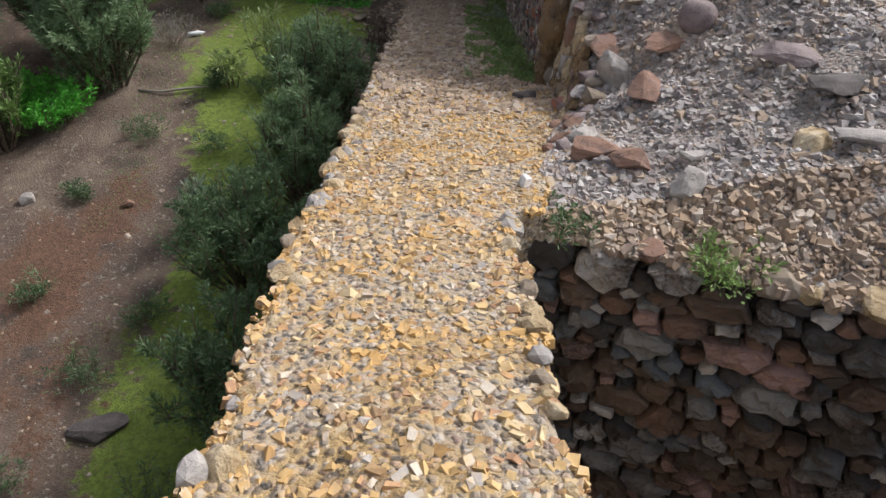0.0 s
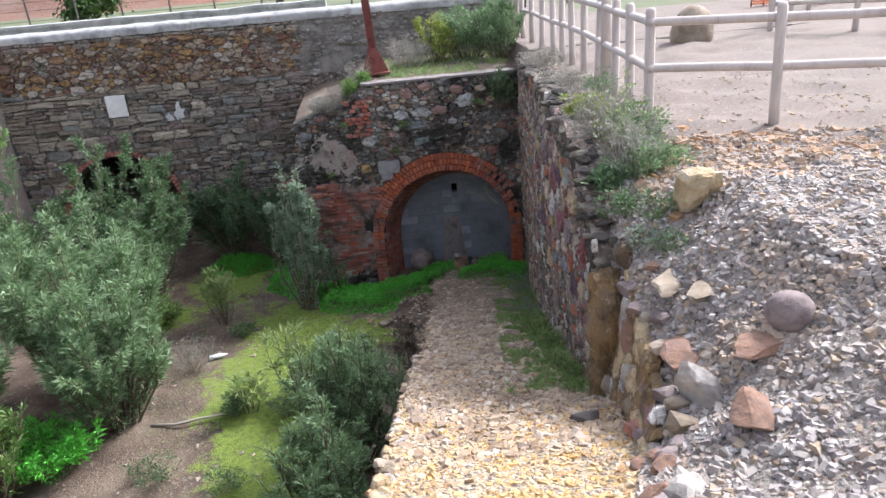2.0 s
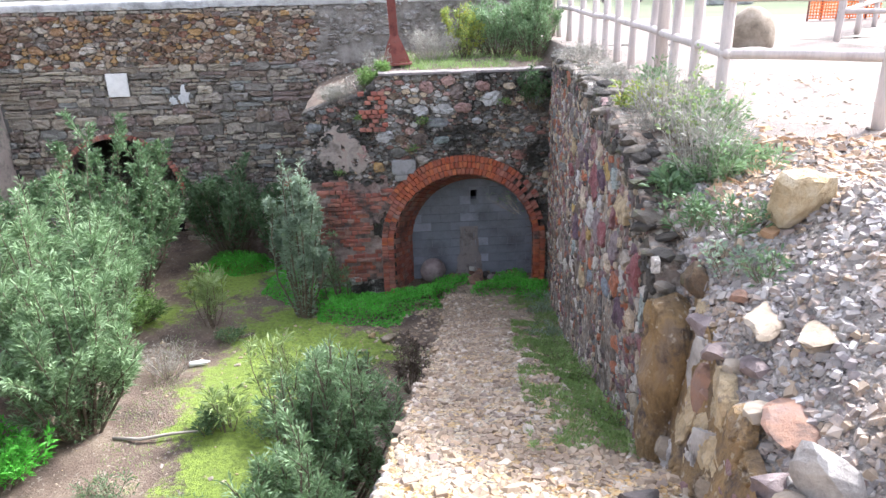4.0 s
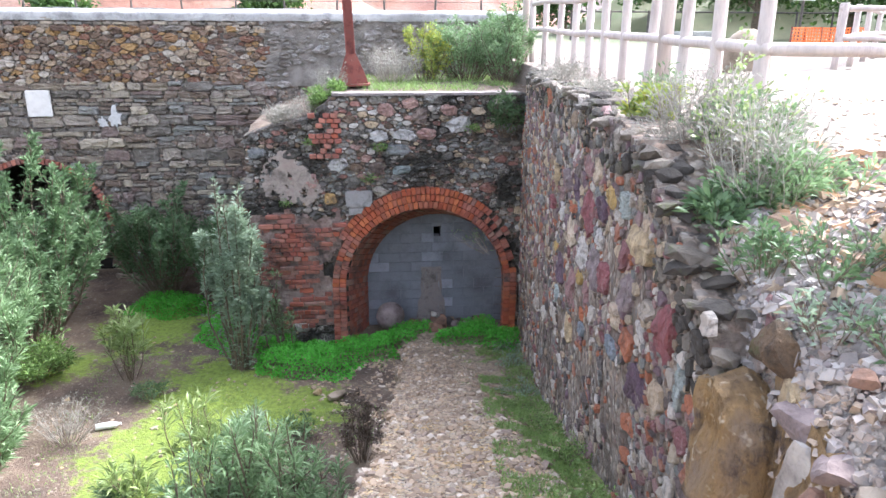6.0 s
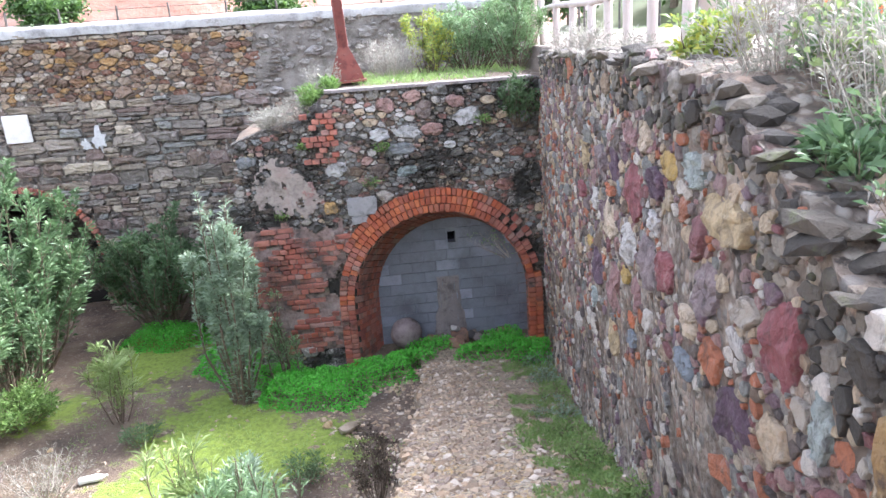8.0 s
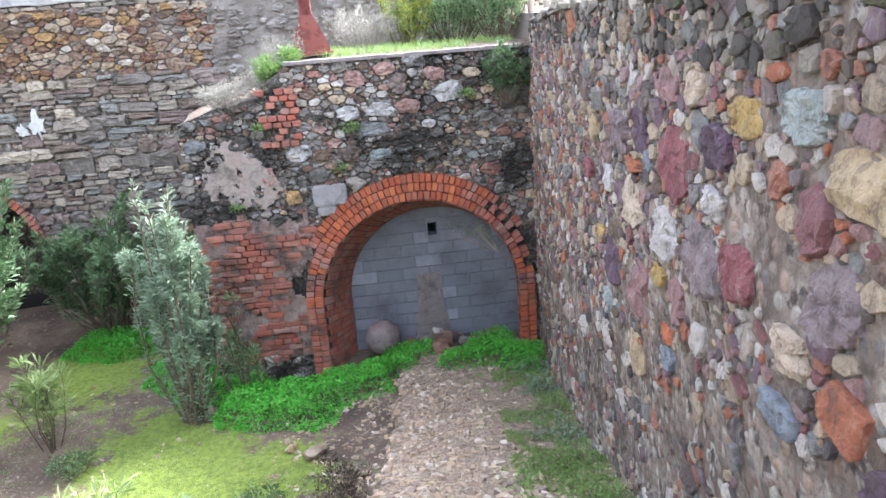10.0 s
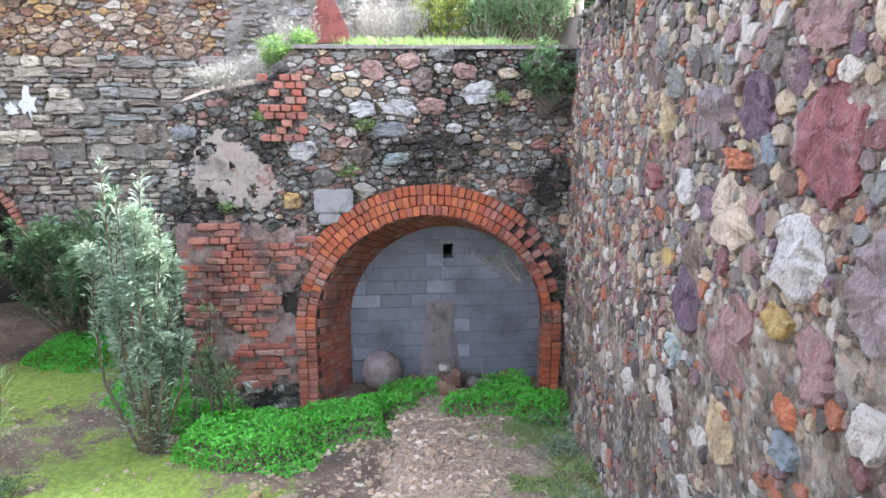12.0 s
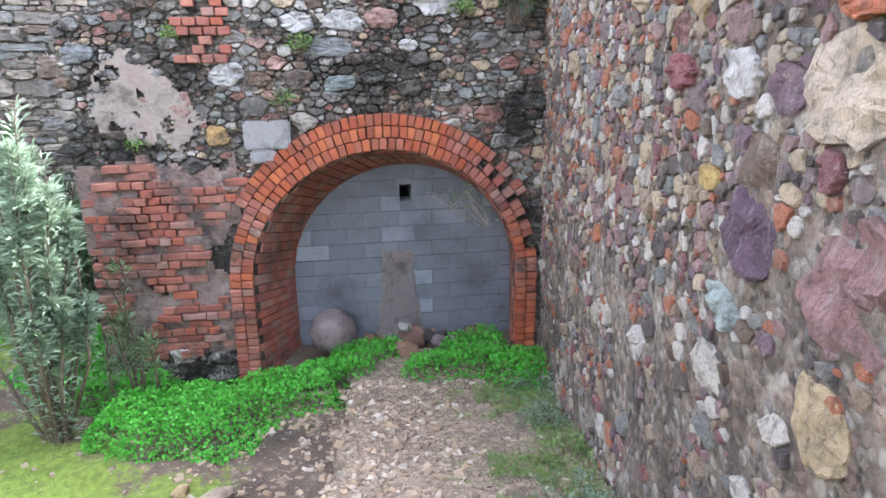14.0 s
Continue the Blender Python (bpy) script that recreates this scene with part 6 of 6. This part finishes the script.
shrub("dark_shrub", at_low(-3.8, 15.9), 2.2, 1.1, 34, 11000, L_DEEP, 0.12, 0.015, "dark bush under the slate wall", 6)
shrub("dark_shrub", at_low(-2.6, 15.3), 2.0, 0.8, 26, 6500, L_DEEP, 0.12, 0.015, "dark bush beside the low culvert", 7)
shrub("dark_shrub", at_low(-5.2, 13.0), 2.4, 1.0, 32, 9000, L_DEEP, 0.11, 0.015, "dark green shrub under the tall willow shrubs", 74)
shrub("hanging_shrub", (-8.5, 14.6, 2.4), 2.2, 0.9, 26, 6000, L_BROOM, 0.12, 0.015, "light green bush growing over the return wall", 8)
shrub("oleander_bush", at_low(-0.98, 7.5), 2.15, 0.8, 48, 15000, L_WILLOW, 0.1, 0.009, "blue-green bush growing against the ridge wall", 9)
shrub("oleander_bush", at_low(-1.2, 6.2), 2.0, 0.7, 40, 11000, L_WILLOW, 0.1, 0.009, "blue-green bush in the shade of the ridge", 10)
shrub("oleander_bush", at_low(-1.75, 4.6), 1.7, 0.85, 42, 13000, L_DEEP, 0.1, 0.009, "low blue-green bush below the ridge", 11)
shrub("oleander_bush", at_low(-1.6, 2.8), 1.7, 0.85, 36, 11000, L_DEEP, 0.1, 0.009, "low dark bush below the ridge wall", 12)
shrub("oleander_bush", at_low(-2.45, 5.6), 0.85, 0.35, 12, 1500, L_SAPLING, 0.12, 0.011, "small silvery bush on the trench floor", 13)
shrub("silvery_sapling", at_low(-1.9, 12.4), 3.3, 0.38, 18, 15000, L_SAPLING, 0.1, 0.01, "slender silvery-leaved sapling by the brick pier", 14, rise=0.6, lean=(0.02, 0), bare=0.03, category="sapling")
shrub("thin_sapling", at_low(-1.35, 12.95), 1.55, 0.22, 6, 900, L_WILLOW, 0.09, 0.008, "thin dark sapling against the brick pier", 15, bare=0.1, category="sapling")
shrub("yellowish_sapling", at_low(-1.75, 9.4), 1.45, 0.4, 8, 650, L_REED, 0.17, 0.012, "yellow-green long-leaved young plant on the moss", 16, lean=(-0.2, 0.1), category="plant", thick=0.012)
shrub("yellowish_sapling", at_low(-3.45, 12.2), 1.25, 0.35, 11, 900, L_REED, 0.18, 0.013, "pale green long-leaved plant on bare soil", 17, category="plant", thick=0.01)
shrub("yellowish_sapling", at_low(-2.5, 9.0), 0.8, 0.3, 7, 400, L_REED, 0.17, 0.012, "pale green long-leaved plant on the moss", 18, category="plant", thick=0.01)
shrub("young_plant", at_low(-1.3, 9.1), 1.3, 0.28, 9, 1300, L_SAPLING, 0.13, 0.012, "blue-green young plant standing in the moss", 19, category="plant", thick=0.01)
shrub("young_plant", at_low(-2.78, 9.0), 0.45, 0.22, 9, 700, L_DEEP, 0.09, 0.01, "small dark green plant on the moss", 20, category="plant", thick=0.008)
shrub("seed_stalks", at_low(-0.1, 9.8), 1.15, 0.22, 22, 1600, L_SEED, 0.035, 0.008, "dark dry seed stalks beside the ramp", 21, bark=M_BARK, bare=0.3, category="weed", thick=0.006)
shrub("dead_weeds", at_low(-3.75, 10.6), 0.55, 0.5, 40, 900, L_DRY, 0.07, 0.004, "grey dead weeds on the trench floor", 22, bark=M_TWIG, category="weed", thick=0.005)
shrub("low_weeds", at_low(-5.0, 8.2), 0.7, 0.7, 40, 3500, L_CLOVER, 0.1, 0.012, "bright green low weeds under the shrubs", 23, category="weed", thick=0.006)
shrub("low_weeds", at_low(-4.8, 12.4), 0.5, 0.6, 30, 2500, L_BROOM, 0.1, 0.012, "green low weeds under the shrubs", 24, category="weed", thick=0.006)
# on the platform and the wall's top
shrub("platform_bush", (1.95, 15.6, 4.05), 1.35, 0.85, 44, 10000, L_WILLOW, 0.07, 0.012, "rounded green bush on the platform", 31, thick=0.012)
shrub("platform_bush", (1.2, 15.3, 4.05), 1.2, 0.45, 24, 4200, L_YELLOW, 0.06, 0.012, "yellow-green bush on the platform", 32, thick=0.01)
shrub("platform_bush", (2.5, 15.0, 4.1), 1.35, 0.65, 36, 9000, L_WILLOW, 0.07, 0.012, "dark green bush by the fence end", 33, thick=0.012)
shrub("dry_weeds", (0.55, 15.0, 4.05), 0.75, 0.6, 90, 3000, L_DRY, 0.07, 0.004, "grey dry weeds on the platform", 34, bark=M_TWIG, category="weed", thick=0.004)
shrub("dry_weeds", (-0.45, 14.2, 3.9), 0.65, 0.3, 36, 900, L_DRY, 0.07, 0.005, "pale dry weeds beside the steel post", 35, bark=M_TWIG, category="weed", thick=0.004)
shrub("green_weed", (-0.35, 13.9, 3.95), 0.4, 0.15, 8, 500, L_BROOM, 0.09, 0.012, "small green weed at the platform's corner", 36, category="weed", thick=0.005)
shrub("dry_weeds", (-1.2, 13.72, portal_top(-1.2) - 0.04), 0.32, 0.34, 60, 1300, L_DRY, 0.09, 0.005, "pale dry grass on the pier's sloping top", 54, bark=M_TWIG, category="weed", thick=0.003)
shrub("green_weed", (-0.62, 13.68, portal_top(-0.62) - 0.04), 0.36, 0.2, 20, 900, L_BROOM, 0.09, 0.008, "green weeds on the pier's sloping top", 55, category="weed", thick=0.004)
shrub("dry_weeds", (-0.8, 14.0, 3.65), 0.4, 0.35, 40, 900, L_DRY, 0.08, 0.005, "pale dry grass on the pier's top", 37, bark=M_TWIG, category="weed", thick=0.004)
shrub("hanging_ivy", (2.25, 13.46, 3.45), 0.75, 0.3, 26, 2600, L_DEEP, 0.05, 0.016, "dark green plants hanging in the wall corner", 38, category="plant", thick=0.006)
shrub("yellow_spurge", (1.95, 7.0, 4.45), 0.4, 0.22, 16, 1300, L_YELLOW, 0.05, 0.012, "yellow flowering spurge on the wall's top", 39, category="plant", thick=0.006)
shrub("dry_bush", (2.0, 6.35, 4.36), 0.62, 0.36, 60, 1500, L_DRY, 0.06, 0.005, "twiggy grey bush on the wall's end", 40, bark=M_TWIG, category="shrub", thick=0.004)
shrub("dry_bush", (2.0, 5.75, 4.2), 0.68, 0.38, 60, 1500, L_DRY, 0.06, 0.005, "twiggy grey bush with few leaves on the bank", 41, bark=M_TWIG, category="shrub", thick=0.004)
shrub("green_weed", (2.05, 6.0, 4.3), 0.85, 0.4, 12, 520, L_REED, 0.04, 0.012, "light green leafy stems among grey twigs", 42, bark=M_TWIG, category="weed", thick=0.006)
shrub("green_weed", (1.82, 5.6, 4.08), 0.32, 0.26, 24, 1100, L_DEEP, 0.08, 0.013, "green weeds at the foot of the dry bushes", 43, category="weed", thick=0.005)
shrub("green_weed", (1.95, 5.0, 4.05), 0.18, 0.25, 10, 260, L_DEEP, 0.07, 0.011, "dark green weeds among the scree", 44, category="weed", thick=0.005)
for x, y, h, r_, n, leaf in ((1.72, 5.05, 0.28, 0.24, 480, L_DEEP), (1.74, 4.6, 0.2, 0.22, 260, L_SAPLING), (1.9, 4.85, 0.24, 0.28, 320, L_DEEP), (1.85, 4.35, 0.16, 0.2, 200, L_DEEP)):
    shrub("green_weed", (x, y, bank_z(x, y) - 0.02), h, r_, 16, n, leaf, 0.05, 0.008, "leafy green weeds growing out of the scree", int(x * 100 + y * 10), category="weed", thick=0.004)
shrub("grey_shrub", (2.1, 5.6, 4.15), 0.5, 0.36, 36, 2400, L_WILLOW, 0.06, 0.009, "low grey-green shrub among the dry bushes", 52, bark=M_TWIG, category="shrub", thick=0.005)
shrub("grey_shrub", (2.2, 6.2, 4.36), 0.45, 0.34, 30, 1800, L_WILLOW, 0.06, 0.009, "low grey-green shrub at the fence's corner", 53, bark=M_TWIG, category="shrub", thick=0.005)
shrub("dry_bush", (2.45, 8.0, 4.38), 0.5, 0.2, 20, 500, L_WILLOW, 0.07, 0.008, "small grey-green bush at a fence post", 45, bark=M_TWIG, thick=0.006)
shrub("dry_weeds", (2.3, 9.3, 4.33), 0.35, 0.3, 40, 800, L_DRY, 0.08, 0.005, "pale dry grass on the wall's top", 46, bark=M_TWIG, category="weed", thick=0.004)
shrub("dry_weeds", (2.5, 11.2, 4.36), 0.4, 0.4, 46, 900, L_DRY, 0.08, 0.005, "pale dry grass on the wall's top", 47, bark=M_TWIG, category="weed", thick=0.004)
shrub("dry_vine", (2.0, 13.42, 1.55), 0.45, 0.35, 16, 60, L_WILLOW, 0.05, 0.012, "bare dry vine hanging over the brick ring", 48, bark=M_TWIG, lean=(-0.3, -0.05), category="vine", thick=0.004)
shrub("green_weed", (0.7, 1.4, 3.84), 0.12, 0.2, 18, 700, L_DEEP, 0.05, 0.008, "small green weeds on the pit's lip", 49, category="weed", thick=0.004)
shrub("green_weed", (1.5, 1.05, 3.86), 0.12, 0.25, 18, 700, L_GRASS, 0.05, 0.008, "small green weeds on the pit's lip", 50, category="weed", thick=0.004)


for y, h in ((12.4, 0.22), (11.6, 0.26), (10.9, 0.2), (10.1, 0.24), (9.3, 0.16), (8.2, 0.2), (7.1, 0.16), (5.6, 0.2)):
    shrub("foot_weeds", (wall_x(y) - 0.2, y, path_top(wall_x(y) - 0.2, y) - 0.02), 0.7 * h, 0.32, 26, 600, L_SAPLING if h > 0.21 else L_GRASS, 0.04, 0.008, "low blue-green weeds at the foot of the rubble wall", int(y * 7), category="weed", thick=0.003)
for wx, wz in ((0.1, 2.72), (-0.75, 3.3), (0.3, 3.2), (1.75, 3.5), (-1.2, 2.35)):
    shrub("wall_fern", (wx, AY - 0.03, wz), 0.14, 0.12, 10, 160, L_BROOM, 0.05, 0.01, "small green fern rooted in the rubble wall", int(wx * 10) + 90, category="fern", thick=0.003)
for gx, gy, gs in ((-3.4, 3.4, 0.35), (-2.9, 4.2, 0.3), (-4.3, 4.6, 0.3), (-2.6, 7.4, 0.3), (-3.6, 7.8, 0.35), (-4.2, 6.4, 0.25), (-1.9, 8.8, 0.35), (-3.0, 11.6, 0.3), (-0.9, 10.4, 0.3), (-2.5, 1.9, 0.4), (-3.9, 2.2, 0.35)):
    shrub("low_weeds", at_low(gx, gy), gs, gs, 16, 600, L_DEEP, 0.07, 0.007, "low green weeds on the trench floor", int(gy * 10), category="weed", thick=0.004)


def carpet(name, n, inside, z_of, length, width, material, label, category, seed, rise=0.6, droop=0.3):
    rng = random.Random(seed)
    spots = []
    while len(spots) < n:
        p = inside(rng)
        if p is None:
            continue
        x, y, up = p
        a = rng.uniform(0, math.tau)
        spots.append((Vector((x, y, z_of(x, y) + up)), Vector((math.cos(a), math.sin(a), rise * rng.uniform(0.3, 1.6)))))
    V, F = leaf_cloud(spots, length, width, rng, droop)
    return tagged(meshed(name, V, F, material), label, category, kind="stuff")


CLOVER = [(-0.9, 12.55, 0.85, 0.75), (-0.15, 12.85, 0.7, 0.45), (0.45, 13.15, 0.5, 0.28), (-1.7, 13.3, 0.7, 0.6), (-2.3, 14.2, 0.6, 0.8), (1.6, 13.05, 0.75, 0.32), (2.2, 12.75, 0.4, 0.4), (-3.6, 15.2, 0.8, 0.5), (0.75, 13.55, 0.5, 0.3), (1.9, 13.5, 0.45, 0.35)]


def clover_spot(rng):
    x, y = rng.uniform(-4.5, 2.6), rng.uniform(11.5, 16)
    if y > 13.45 and -1.85 < x and not (0.0 < x < 2.2 and y < 13.95):
        return None
    if x > wall_x(y) - 0.03:
        return None
    k = max(1 - math.hypot((x - cx) / rx, (y - cy) / ry) for cx, cy, rx, ry in CLOVER) + 0.25 * fbm(x, y, 2.5)
    if k < 0.02:
        return None
    return x, y, 0.26 * smooth01(k * 2.5) * rng.random() ** 0.35


carpet("clover_patch", 32000, clover_spot, low_z, 0.03, 0.017, L_CLOVER, "lush bright green clover at the tunnel's foot", "clover", 61, 0.3, 0.1)


def moss_grass(rng):
    if rng.random() < 0.55:
        y = rng.uniform(4.6, 12.6)
        x = wall_x(y) - 0.75 * rng.random() ** 0.8
        if x > wall_x(y) - 0.02 or fbm(x, y, 1.5, 3) < -0.15 or y > 13.3:
            return None
        return x, y, 0
    x, y = rng.uniform(-4, 0.3), rng.uniform(2.5, 13)
    if x > lerp_table(LEFT_EDGE, y) - 0.03 or fbm(x, y, 0.9, 6) < 0.05:
        return None
    return x, y, 0


def moss_z(x, y):
    l, r = path_edges(y)
    return path_top(x, y) if x > l else trench_z(x, y)


carpet("grass_tufts", 24000, moss_grass, moss_z, 0.05, 0.004, L_GRASS, "short grass and moss along the wall's foot", "grass", 62, 1.6, 0.1)


def platform_grass(rng):
    x, y = rng.uniform(-0.3, 2.6), rng.uniform(13.7, 16.5)
    return (x, y, 0) if fbm(x, y, 1.1, 9) > -0.25 else None


carpet("platform_grass", 3800, platform_grass, lambda x, y: 4.08, 0.16, 0.005, L_GRASS, "long green grass on the platform", "grass", 63, 2.0, 0.2)


def ridge_grass(rng):
    y = rng.uniform(6.2, 13.4)
    return wall_x(y) + rng.uniform(0.05, 0.7), y, 0


carpet("verge_grass", 2500, ridge_grass, lambda x, y: max(east_top(y) - 0.03, bank_z(x, y)), 0.1, 0.004, L_DRY, "dry pale grass along the wall's top", "grass", 64, 1.6, 0.2)


# ---- trees beyond the terrace ----
def tree(place, height, crown, seed, label):
    rng = random.Random(seed)
    ob = empty("tree", place, label, "tree", "trees beyond the terrace")
    bm = bmesh.new()
    top = Vector((rng.uniform(-0.5, 0.5), rng.uniform(-0.5, 0.5), height * 0.75))
    tube(bm, [(0, 0, -0.1), top * 0.4 + Vector((0.15, 0, 0)), top], [0.22, 0.16, 0.05], 8)
    tips = []
    for k in range(16):
        s = top * rng.uniform(0.2, 0.95)
        a = rng.uniform(0, math.tau)
        e = s + Vector((math.cos(a) * crown * rng.uniform(0.5, 1), math.sin(a) * crown * rng.uniform(0.5, 1), height * rng.uniform(0.02, 0.25)))
        tube(bm, [s, s.lerp(e, 0.5) + Vector((0, 0, 0.15)), e], [0.08, 0.05, 0.015], 5)
        tips += [s.lerp(e, 0.5), s.lerp(e, 0.75), e]
    part("trunk", bm, M_BARK, ob)
    spots = []
    for _ in range(6500):
        p = rng.choice(tips) + Vector((rng.gauss(0, 1), rng.gauss(0, 1), rng.gauss(0, 0.7))) * crown * 0.22
        spots.append((p, Vector((rng.gauss(0, 1), rng.gauss(0, 1), rng.gauss(0, 0.6)))))
    V, F = leaf_cloud(spots, 0.24, 0.08, rng)
    meshed("crown", V, F, L_TREE, ob)


for k, (x, y, h, c) in enumerate([(17, 33, 6, 2.4), (20, 31, 7, 2.8), (23.5, 30, 6.5, 2.6), (27, 28, 7.5, 3), (14, 36, 5.5, 2.3), (31, 27, 7, 3), (10.5, 40, 5, 2.2), (24, 24, 6, 2.4), (20, 22.5, 5.5, 2.2), (28, 22, 6, 2.5), (-14, 40, 3.4, 1.5), (-4.6, 40, 5.2, 1.8)]):
    tree((x, y, 4.44), h, c, 200 + k, "dark green broad-leaved tree beyond the sandy terrace")
